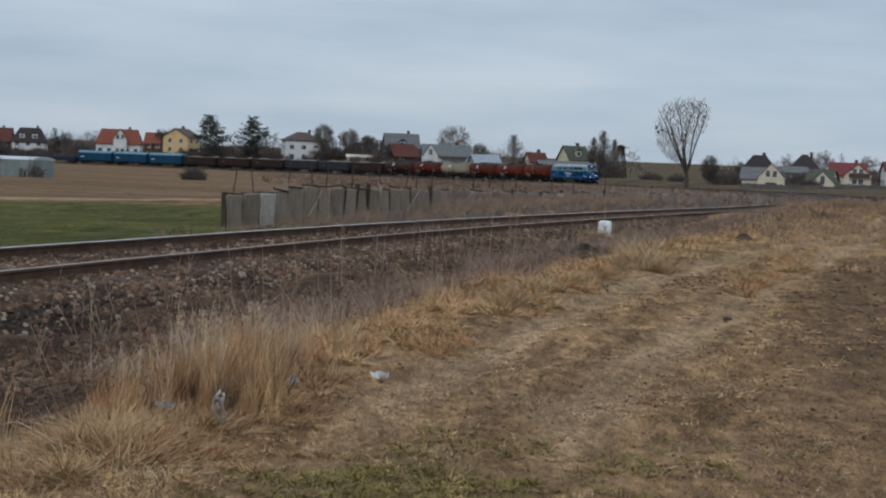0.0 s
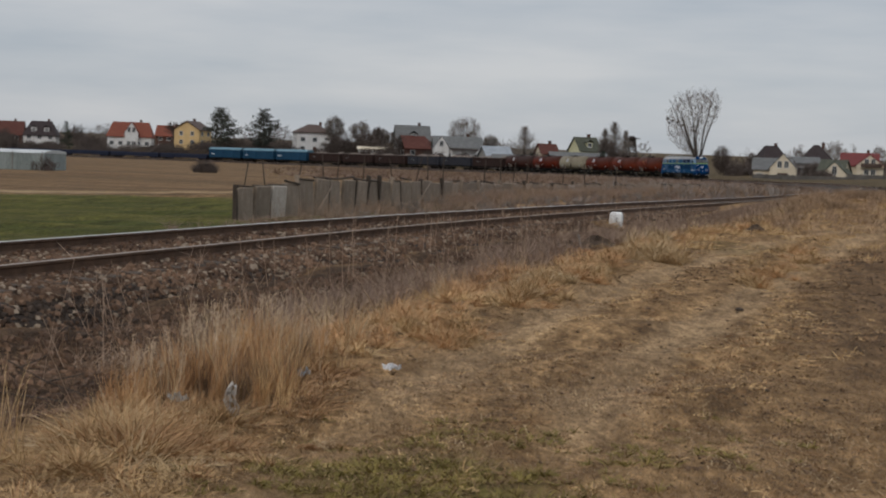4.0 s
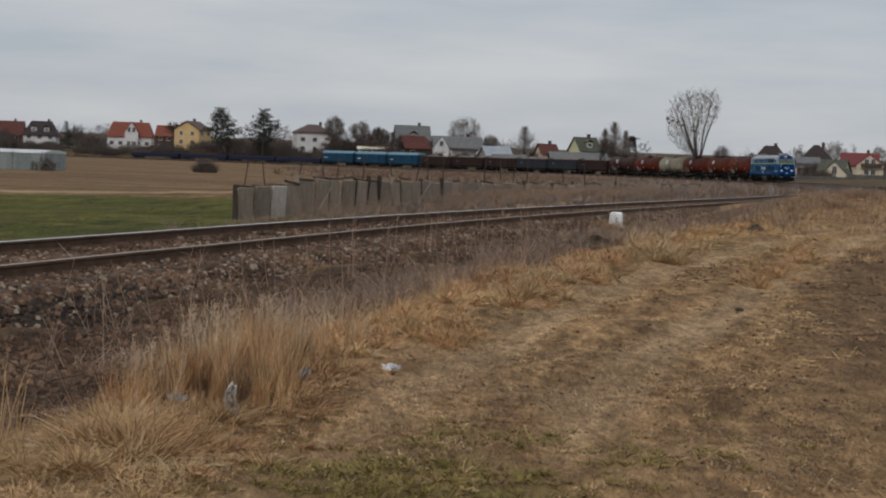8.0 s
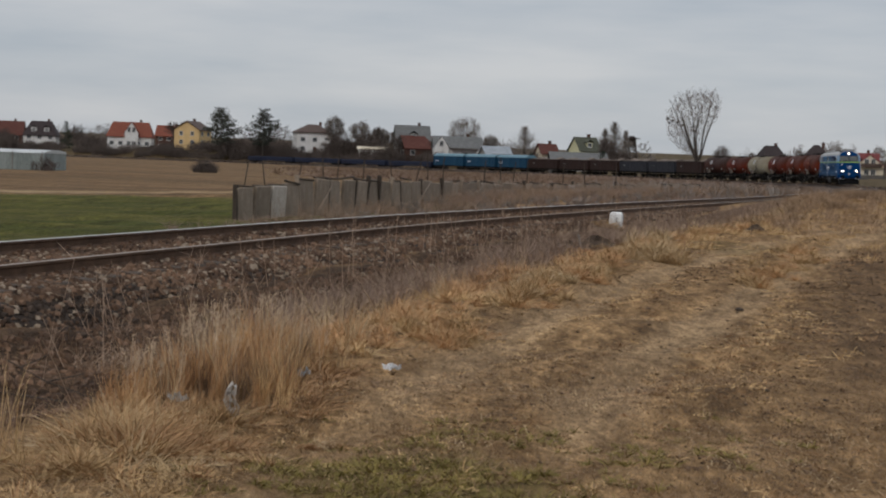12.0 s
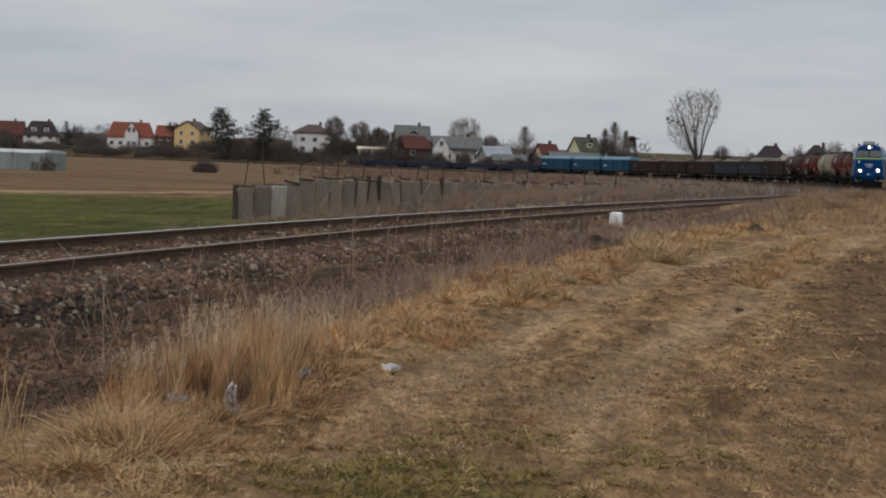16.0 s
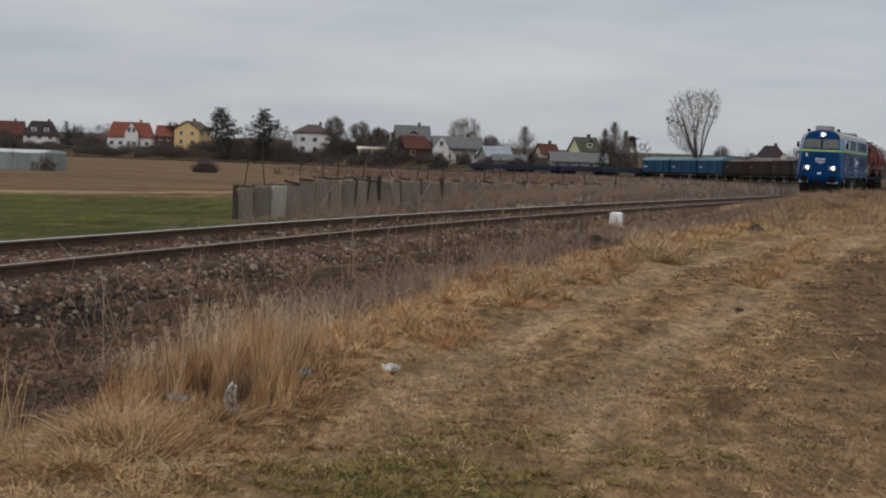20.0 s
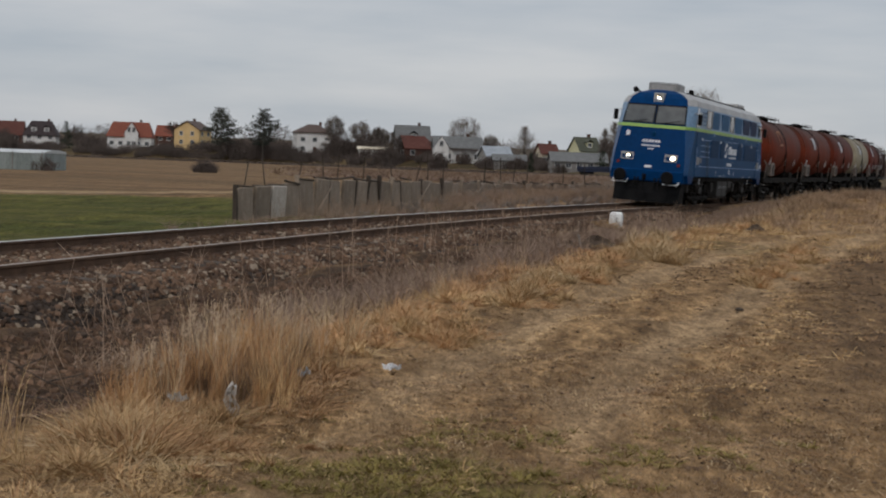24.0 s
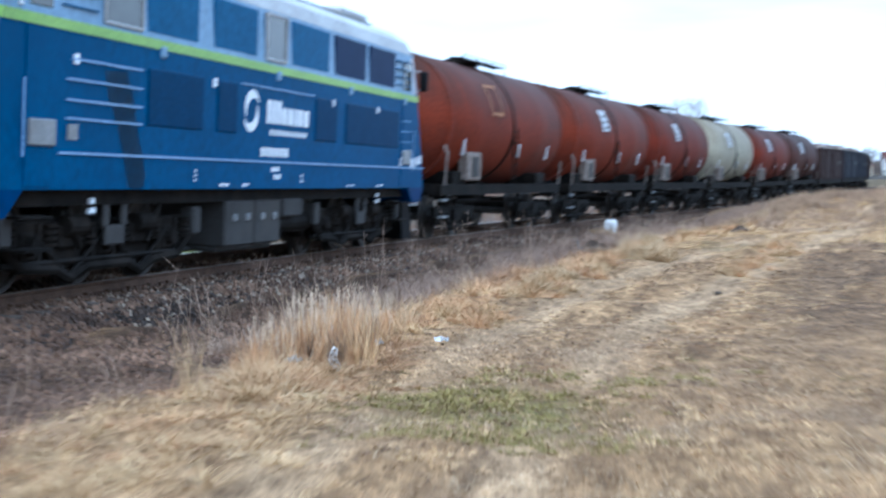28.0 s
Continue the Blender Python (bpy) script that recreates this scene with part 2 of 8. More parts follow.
def box(bm, x0, x1, y0, y1, z0, z1, bevel=0.0, mi=0):
    vs = [bm.verts.new((x, y, z)) for x in (x0, x1) for y in (y0, y1) for z in (z0, z1)]
    fs = [bm.faces.new([vs[i] for i in f]) for f in ((0, 1, 3, 2), (4, 6, 7, 5), (0, 4, 5, 1), (2, 3, 7, 6), (0, 2, 6, 4), (1, 5, 7, 3))]
    for f in fs:
        f.material_index = mi
    if bevel:
        es = list({e for f in fs for e in f.edges})
        bmesh.ops.bevel(bm, geom=es, offset=bevel, segments=1, affect="EDGES")
    return bm


def boxes(*rows, bevel=0.0):
    bm = bmesh.new()
    for r in rows:
        box(bm, *r, bevel=bevel)
    return bm


def cyl(bm, p, q, r0, r1=None, n=12, caps=True):
    p, q = Vector(p), Vector(q)
    r1 = r0 if r1 is None else r1
    rot = (q - p).to_track_quat("Z", "Y").to_matrix()
    ring = []
    for c, r in ((p, r0), (q, r1)):
        ring.append([bm.verts.new(c + rot @ Vector((r * math.cos(a), r * math.sin(a), 0))) for a in (2 * math.pi * i / n for i in range(n))])
    for i in range(n):
        bm.faces.new((ring[0][i], ring[0][(i + 1) % n], ring[1][(i + 1) % n], ring[1][i]))
    if caps:
        bm.faces.new(ring[0][::-1])
        bm.faces.new(ring[1])
    return bm


def rods(pairs, r, n=6):
    bm = bmesh.new()
    for p, q in pairs:
        cyl(bm, p, q, r, n=n)
    return bm


def lathe(bm, profile, n=24, axis="X"):
    """Turn (along, radius) pairs about an axis through the origin."""
    rings = []
    for a, r in profile:
        rings.append([bm.verts.new((a, r * math.cos(t), r * math.sin(t)) if axis == "X" else (r * math.cos(t), a, r * math.sin(t)))
                      for t in (2 * math.pi * i / n for i in range(n))])
    for u, v in zip(rings, rings[1:]):
        for i in range(n):
            bm.faces.new((u[i], u[(i + 1) % n], v[(i + 1) % n], v[i]))
    bm.faces.new(rings[0][::-1])
    bm.faces.new(rings[-1])
    bmesh.ops.recalc_face_normals(bm, faces=bm.faces)
    return bm


# ---------------------------------------------------------------- the railway line: plan, level and cant along its length
KNOT = (-80, -40, 0, 30, 60, 90, 120, 160, 200, 250, 300, 360, 430, 500, 700)
BEND = (-0.0049, -0.0049, -0.0049, -0.0008, -0.0012, 0.0015, 0.0017, 0.0036, 0.0033, 0.0037, 0.0037, 0.0038, 0.0030, 0.0038, 0.0036)
_s = np.arange(-80, 700.25, 0.25)
_k = np.interp(_s, KNOT, BEND)
_h = np.concatenate(([0.0], np.cumsum((_k[1:] + _k[:-1]) * 0.125)))
_o = int(np.argmin(abs(_s)))
_h += radians(75.408) - _h[_o]
_x = np.concatenate(([0.0], np.cumsum((np.cos(_h[1:]) + np.cos(_h[:-1])) * 0.125)))
_y = np.concatenate(([0.0], np.cumsum((np.sin(_h[1:]) + np.sin(_h[:-1])) * 0.125)))
_x += -3.774 - _x[_o]
_y += 22.002 - _y[_o]
_z = np.interp(_s, (-80, -40, 0, 60, 120, 200, 300, 430, 700), (0.58, 0.58, 0.42, 0.385, 0.70, 0.88, 0.55, 0.35, 0.35))
_c = np.interp(_s, (-80, 60, 110, 160, 700), (-0.051, -0.051, 0.0, 0.03, 0.03))


def line_at(s, lat=0.0, up=0.0):
    """A point of the line: s metres along it, lat to the outer side, up over the rail heads."""
    h, c = np.interp(s, _s, _h), np.interp(s, _s, _c)
    a = lat - c * up
    return Vector((np.interp(s, _s, _x) + a * math.sin(h), np.interp(s, _s, _y) - a * math.cos(h), np.interp(s, _s, _z) + up + c * lat))


def lat_of(x, y):
    """Signed distance from the line and the place along it, for arrays."""
    x, y = np.atleast_1d(x).astype(float), np.atleast_1d(y).astype(float)
    px, py, ph, ps = _x[::8], _y[::8], _h[::8], _s[::8]
    lat, along = np.empty(len(x)), np.empty(len(x))
    for i in range(0, len(x), 4000):
        dx, dy = x[i:i + 4000, None] - px, y[i:i + 4000, None] - py
        j = np.argmin(dx * dx + dy * dy, axis=1)
        r = np.arange(len(j))
        lat[i:i + 4000] = dx[r, j] * np.sin(ph[j]) - dy[r, j] * np.cos(ph[j])
        along[i:i + 4000] = ps[j]
    return lat, along


def smooth01(v, a, b):
    t = np.clip((v - a) / (b - a), 0, 1)
    return t * t * (3 - 2 * t)


_wr = np.random.RandomState(77)
_wa, _wl, _wp = _wr.uniform(0, math.pi, 22), np.geomspace(0.35, 4.0, 22), _wr.uniform(0, 6.28, 22)


def ripple(x, y):
    """Irregular unevenness between about -1 and 1: waves of many lengths and directions."""
    out = np.zeros(len(x))
    for a, w, p in zip(_wa, _wl, _wp):
        k = 6.283 / w
        out += (w / 4.0) ** 0.45 * np.sin(k * (x * math.cos(a) + y * math.sin(a)) + p + 1.5 * np.sin(0.37 * k * (x * math.sin(a) - y * math.cos(a))))
    return out / 4.2


def swell(x, y):
    """Gentle unevenness of the ground, waves of one to six metres."""
    return 0.5 * np.sin(1.9 * x + 0.8 * y + np.sin(0.7 * y)) + 0.4 * np.sin(2.6 * y - 1.3 * x + 1.2 * np.sin(0.9 * x)) + 0.5 * np.sin(1.1 * y + 0.6 * x + 2.0) + 0.35 * np.sin(3.4 * x - 2.7 * y)


def wheel_ruts(y, lat):
    """The two worn tracks of the trail: 1 in the middle of each."""
    a = np.interp(y, (5, 14, 26, 38, 48, 60), (6.15, 6.05, 6.36, 6.94, 8.3, 9.5))
    b = np.interp(y, (5, 12, 17, 20, 30, 45, 60), (7.3, 7.4, 7.8, 8.1, 8.4, 8.9, 9.8))
    wide = 0.30 + 0.006 * y
    return np.clip(np.exp(-((lat - a) / wide) ** 2) + np.exp(-((lat - b) / wide) ** 2), 0, 1)


def terrain(x, y, lat=None):
    """Height of the ground, for arrays."""
    x, y = np.atleast_1d(x).astype(float), np.atleast_1d(y).astype(float)
    if lat is None:
        lat = lat_of(x, y)[0]
    far = np.hypot(x, y)
    rise = np.interp(x, (-250, -160, -143, -110, -90, -60, -40, -8, 5, 15, 31, 45, 77, 100, 200), (1.7, 1.7, 2.0, 3.3, 4.8, 4.0, 3.6, 3.4, 2.4, 1.4, 0.9, 2.2, 0.9, 1.8, 1.8))
    z = (rise * smooth01(lat, 8, 24) + 2.0 * smooth01(lat, 60, 200)) * smooth01(y, 240, 360)
    z += 26 * smooth01(y, 600, 2400)
    z += 0.92 * np.exp(-((x - 19.0) / 5.9) ** 2 - ((y - 63) / 14) ** 2)
    z += 0.045 * swell(x, y) * (1 - smooth01(far, 40, 90))
    z -= 0.045 * wheel_ruts(y, lat) * (1 - smooth01(far, 30, 60))
    z += 0.36 * smooth01(y, 44, 60) * (1 - smooth01(y, 105, 150)) * smooth01(-lat, 2.2, 4.0) * (1 - smooth01(-lat, 12, 24))
    z -= 0.22 * np.exp(-((lat - 3.3) / 0.8) ** 2) * (1 - smooth01(far, 60, 120))
    return z


def clear_of_line(x, y, least):
    """Pushes a place outward along its bearing until it stands clear of the line; also the factor."""
    k = 1.0
    while y > 250 and k < 1.5 and float(lat_of([x * k], [y * k])[0][0]) < least:
        k += 0.01
    return x * k, y * k, k


def ground_z(x, y):
    return float(terrain([x], [y])[0])

# ---------------------------------------------------------------- ground sheet


def graded(lo, a, b, hi, step, most, until, grow=1.16):
    """Grid lines: even from a to b, then growing, but no wider than most as far as until."""
    def run(v, end, sg):
        out, d = [], step
        while sg * (end - v) > 0:
            d = min(d * grow, most) if abs(v) < until else d * 1.25
            v += sg * d
            out.append(v if sg * (end - v) > 0 else end)
        return out
    return np.array(run(a, lo, -1)[::-1] + list(np.arange(a, b + step * 0.5, step)) + run(b, hi, 1))


gx, gy = graded(-3500, -6, 14, 3500, 0.22, 4.0, 230), graded(-500, 6, 46, 4500, 0.25, 4.0, 640)
GX, GY = np.meshgrid(gx, gy)
vx, vy = GX.ravel(), GY.ravel()
vlat, valong = lat_of(vx, vy)
vz = terrain(vx, vy, vlat)
nx, ny = len(gx), len(gy)
quads = [(j * nx + i, j * nx + i + 1, (j + 1) * nx + i + 1, (j + 1) * nx + i) for j in range(ny - 1) for i in range(nx - 1)]


def ground_material():
    m = bpy.data.materials.new("open_ground")
    m.use_nodes = True
    n, l = m.node_tree.nodes, m.node_tree.links
    bsdf = n["Principled BSDF"]
    geo = n.new("ShaderNodeNewGeometry")

    def tex(scale, detail=6.0, rough=0.6, stretch=None):
        t = n.new("ShaderNodeTexNoise")
        t.inputs["Scale"].default_value, t.inputs["Detail"].default_value, t.inputs["Roughness"].default_value = scale, detail, rough
        src = geo.outputs["Position"]
        if stretch:
            mp = n.new("ShaderNodeMapping")
            mp.inputs["Scale"].default_value = stretch
            l.new(src, mp.inputs[0])
            src = mp.outputs[0]
        l.new(src, t.inputs["Vector"])
        return t.outputs[0]

    def ramp(src, a, b, ca, cb):
        r = n.new("ShaderNodeValToRGB")
        r.color_ramp.elements[0].position, r.color_ramp.elements[1].position = a, b
        r.color_ramp.elements[0].color, r.color_ramp.elements[1].color = (*ca, 1), (*cb, 1)
        l.new(src, r.inputs[0])
        return r.outputs[0]

    def mix(f, a, b, mode="MIX"):
        x = n.new("ShaderNodeMixRGB")
        x.blend_type = mode
        for i, v in enumerate((f, a, b)):
            if isinstance(v, (float, int)):
                x.inputs[i].default_value = v
            elif isinstance(v, tuple):
                x.inputs[i].default_value = (*v, 1)
            else:
                l.new(v, x.inputs[i])
        return x.outputs[0]

    def mask(name, warp):
        a = n.new("ShaderNodeAttribute")
        a.attribute_name = name
        s = n.new("ShaderNodeMath")
        s.operation = "MULTIPLY_ADD"
        l.new(warp, s.inputs[0])
        s.inputs[1].default_value = 0.9
        l.new(a.outputs["Fac"], s.inputs[2])
        r = n.new("ShaderNodeMapRange")
        r.inputs[1].default_value, r.inputs[2].default_value = 0.75, 1.2
        l.new(s.outputs[0], r.inputs[0])
        return r.outputs[0]

    patch, mid, grain = tex(0.55), tex(3.2, 6.0, 0.6, (1, 0.5, 1)), tex(26, 4.0, 0.7, (1, 0.38, 1))
    tread = n.new("ShaderNodeTexNoise")        # blotches drawn out along the trail
    tread.inputs["Scale"].default_value, tread.inputs["Detail"].default_value, tread.inputs["Roughness"].default_value = 2.6, 6.0, 0.62
    la, cb_ = n.new("ShaderNodeAttribute"), n.new("ShaderNodeCombineXYZ")
    la.attribute_name = "lateral"
    sp_ = n.new("ShaderNodeSeparateXYZ")
    l.new(geo.outputs["Position"], sp_.inputs[0])
    yy_ = n.new("ShaderNodeMath")
    yy_.operation = "MULTIPLY"
    yy_.inputs[1].default_value = 0.16
    l.new(sp_.outputs[1], yy_.inputs[0])
    l.new(la.outputs["Fac"], cb_.inputs[0])
    l.new(yy_.outputs[0], cb_.inputs[1])
    l.new(cb_.outputs[0], tread.inputs["Vector"])
    straw = ramp(mid, 0.36, 0.64, (0.17, 0.104, 0.052), (0.39, 0.255, 0.135))
    soil = ramp(mid, 0.35, 0.7, (0.122, 0.076, 0.041), (0.24, 0.154, 0.085))
    trail = ramp(mid, 0.35, 0.7, (0.28, 0.19, 0.11), (0.46, 0.325, 0.195))
    moss = ramp(mid, 0.35, 0.7, (0.085, 0.078, 0.022), (0.17, 0.142, 0.048))
    crop = ramp(tex(0.35, 5.0, 0.6, (0.25, 1.6, 1)), 0.35, 0.68, (0.062, 0.072, 0.014), (0.118, 0.112, 0.028))
    stubble = ramp(tex(0.22, 7.0, 0.72, (0.3, 1.2, 1)), 0.36, 0.64, (0.125, 0.076, 0.041), (0.285, 0.19, 0.108))
    col = mix(mask("soil", patch), straw, soil)
    col = mix(mask("earth", mid), col, ramp(mid, 0.35, 0.7, (0.044, 0.028, 0.018), (0.115, 0.073, 0.046)))
    col = mix(mask("trail", patch), col, trail)
    col = mix(mask("moss", mid), col, moss)
    stubble = mix(ramp(tex(0.05, 5.0, 0.6, (0.5, 1.4, 1)), 0.42, 0.6, (0, 0, 0), (1, 1, 1)), stubble, ramp(mid, 0.35, 0.7, (0.120, 0.079, 0.044), (0.205, 0.138, 0.078)))
    col = mix(mask("stubble", patch), col, stubble)
    col = mix(mask("bank", tex(0.06, 6.0, 0.65)), col, ramp(tex(0.10, 7.0, 0.68, (0.5, 1.0, 1)), 0.36, 0.66, (0.052, 0.041, 0.022), (0.150, 0.112, 0.062)))
    col = mix(mask("crop", patch), col, crop)
    col = mix(mask("headland", tex(0.4, 5.0, 0.6)), col, (0.40, 0.30, 0.185))
    col = mix(0.8, col, ramp(tread.outputs[0], 0.38, 0.62, (0.60, 0.56, 0.52), (1.26, 1.23, 1.18)), "MULTIPLY")
    col = mix(0.85, col, ramp(grain, 0.30, 0.66, (0.40, 0.37, 0.34), (1.26, 1.22, 1.16)), "MULTIPLY")
    col = mix(0.6, col, ramp(tex(9.0, 5.0, 0.7, (1, 0.32, 1)), 0.40, 0.60, (0.48, 0.45, 0.41), (1.24, 1.21, 1.16)), "MULTIPLY")
    l.new(col, bsdf.inputs["Base Color"])
    bsdf.inputs["Roughness"].default_value = 0.95
    bsdf.inputs["Specular IOR Level"].default_value = 0.1
    bp = n.new("ShaderNodeBump")
    bp.inputs["Strength"].default_value, bp.inputs["Distance"].default_value = 0.9, 0.05
    l.new(grain, bp.inputs["Height"])
    l.new(bp.outputs[0], bsdf.inputs["Normal"])
    return m


ground = mesh_np("ground", np.stack((vx, vy, vz), 1), quads, ground_material(), None, "", True)
tagged(ground, "flat open ground of dry winter grass, dirt trail and fields", "ground", "", "structure")
near = 1 - smooth01(np.hypot(vx, vy), 90, 150)
ruts = wheel_ruts(vy, vlat)
masks = {
    "soil": np.clip(smooth01(vlat, 7.9, 9.6) * 1.0 * smooth01(vy, 9, 15) * (1 - 0.6 * smooth01(vy, 26, 40)), 0, 1) * near,
    "earth": np.exp(-((vlat - 2.9) / 1.15) ** 4) * near,
    "trail": np.clip(ruts, 0, 1) * near * (1 - 0.75 * np.exp(-((vx - 0.2) / 1.8) ** 2 - ((vy - 8.0) / 1.6) ** 2)),
    "moss": 0.85 * np.exp(-((vx + 0.02) / 0.85) ** 2 - ((vy - 7.4) / 1.3) ** 4) + 0.45 * np.exp(-((vx - 6.5) / 2) ** 2 - ((vy - 34) / 5) ** 2),
    "crop": smooth01(-vlat, 3.0, 4.0) * (1 - smooth01(vy, 50, 56)) * smooth01(vy, -60, -40) * 0.95,
    "bank": np.clip(smooth01(vlat, 1.0, 4.0) * smooth01(vy, 200, 260) * 0.95 + 0.8 * np.exp(-((vlat + 5.0) / 5.0) ** 2) * smooth01(vy, 150, 240), 0, 1),
    "headland": 0.85 * np.exp(-((vy - 58.5) / 3.2) ** 2) * smooth01(-vlat, 6, 9) * (1 - smooth01(vx, -3.5, 1.0)),
    "stubble": smooth01(-vlat, 3.0, 5.0) * smooth01(vy, 50, 57) + smooth01(vlat, 8, 20) * smooth01(vy, 110, 180),
}
lateral = ground.data.attributes.new("lateral", "FLOAT", "POINT")
lateral.data.foreach_set("value", np.clip(vlat, -60, 60).astype(np.float32))
for key, val in masks.items():
    at = ground.data.attributes.new(key, "FLOAT", "POINT")
    at.data.foreach_set("value", np.clip(val, 0, 1).astype(np.float32))

# ---------------------------------------------------------------- track: bed, rails, sleepers
track = thing("railway_track", Matrix(), "single railway track with rusty rails on a dark ballast bed", "railway track", "", "structure")


def ribbon(name, section, s0, s1, step, mat, parent, label="", closed=False):
    ss = np.arange(s0, s1 + step * 0.5, step)
    vs, fs, k = [], [], len(section)
    for s in ss:
        vs += [line_at(s, a, b) for a, b in section]
    for i in range(len(ss) - 1):
        for j in range(k if closed else k - 1):
            a, b = i * k + j, i * k + (j + 1) % k
            fs.append((a, b, b + k, a + k))
    return mesh_np(name, vs, fs, mat, parent, label)


bed_section = [(-3.0, -0.75), (-2.2, -0.36), (-1.55, -0.22), (-0.8, -0.165), (0.8, -0.165), (1.55, -0.22), (2.1, -0.42), (2.85, -0.78)]
ribbon("ballast_bed", bed_section, -78, 690, 1.5, M_BALLAST, track, "dark weathered ballast bed")
web = [(-0.07, -0.165), (-0.07, -0.15), (-0.012, -0.12), (-0.012, -0.045), (-0.036, -0.03), (-0.036, -0.003),
       (0.036, -0.003), (0.036, -0.03), (0.012, -0.045), (0.012, -0.12), (0.07, -0.15), (0.07, -0.165)]
head = [(-0.033, -0.003), (-0.03, 0.0), (0.03, 0.0), (0.033, -0.003)]
for off in (-0.75, 0.75):
    rail = ribbon("rail", [(a + off, b) for a, b in web], -78, 690, 1.5, M_RUST, track, "rusty steel rail", True)
    ribbon("running_surface", [(a + off, b) for a, b in head], -78, 690, 1.5, M_STEELDULL if off > 0 else M_STEEL, rail, "worn rail head")
bm = boxes((-0.13, 0.13, -1.28, 1.28, -0.30, -0.158), bevel=0.015)
sleeper = part("sleeper", bm, M_SLEEPER, track)
clip_mesh = bpy.data.meshes.new("fastening")
bm = boxes((-0.08, 0.08, -0.16, 0.16, -0.16, -0.135), (-0.03, 0.03, -0.13, -0.08, -0.14, -0.10), (-0.03, 0.03, 0.08, 0.13, -0.14, -0.10))
bm.to_mesh(clip_mesh)
bm.free()
clip_mesh.materials.append(M_RUST)


def line_pose(s, half):
    a, b = line_at(s - half), line_at(s + half)
    f = (a - b).normalized()
    left = (line_at(s, 1.0) - line_at(s, -1.0)).normalized()
    up = f.cross(left).normalized()
    left = up.cross(f)
    m = Matrix((f, left, up)).transposed().to_4x4()
    m.translation = (a + b) / 2
    return m


for i in range(150):
    s = -22 + i * 0.62
    ob = sleeper if i == 0 else new("sleeper", sleeper.data)
    ob.parent = track
    ob.matrix_basis = line_pose(s, 0.3)
    if i < 75:
        for off in (-0.75, 0.75):
            cl = new("fastening", clip_mesh)
            cl.parent = ob
            cl.matrix_basis = pose(0, off, 0)

# ================================================================ the train
# Vehicle space: x to the front, y to the left, z up from the rail heads; the origin is midway between the buffers.
WHEELSETS = []


def wheelset(parent, x, r):
    bm = bmesh.new()
    for y in (-0.75, 0.75):
        sgn = 1 if y > 0 else -1
        lathe(bm, [(y - sgn * 0.07, r + 0.03), (y - sgn * 0.04, r + 0.03), (y - sgn * 0.035, r), (y + sgn * 0.065, r - 0.012), (y + sgn * 0.065, r - 0.07),
                   (y + sgn * 0.03, r - 0.09), (y + sgn * 0.03, r * 0.36), (y + sgn * 0.09, r * 0.3), (y + sgn * 0.09, 0.05)], 24, "Y")
    cyl(bm, (0, -0.8, 0), (0, 0.8, 0), 0.085, n=10)
    for y in (-0.79, 0.79):
        for k in range(6):
            a = k * math.pi / 3
            box(bm, r * 0.62 * math.cos(a) - 0.045, r * 0.62 * math.cos(a) + 0.045, y - 0.02, y + 0.02, r * 0.62 * math.sin(a) - 0.045, r * 0.62 * math.sin(a) + 0.045)
    ob = part("wheelset", bm, M_WHEEL, parent, "dark steel wheels on an axle")
    ob.matrix_basis = pose(x, 0, r)
    return ob


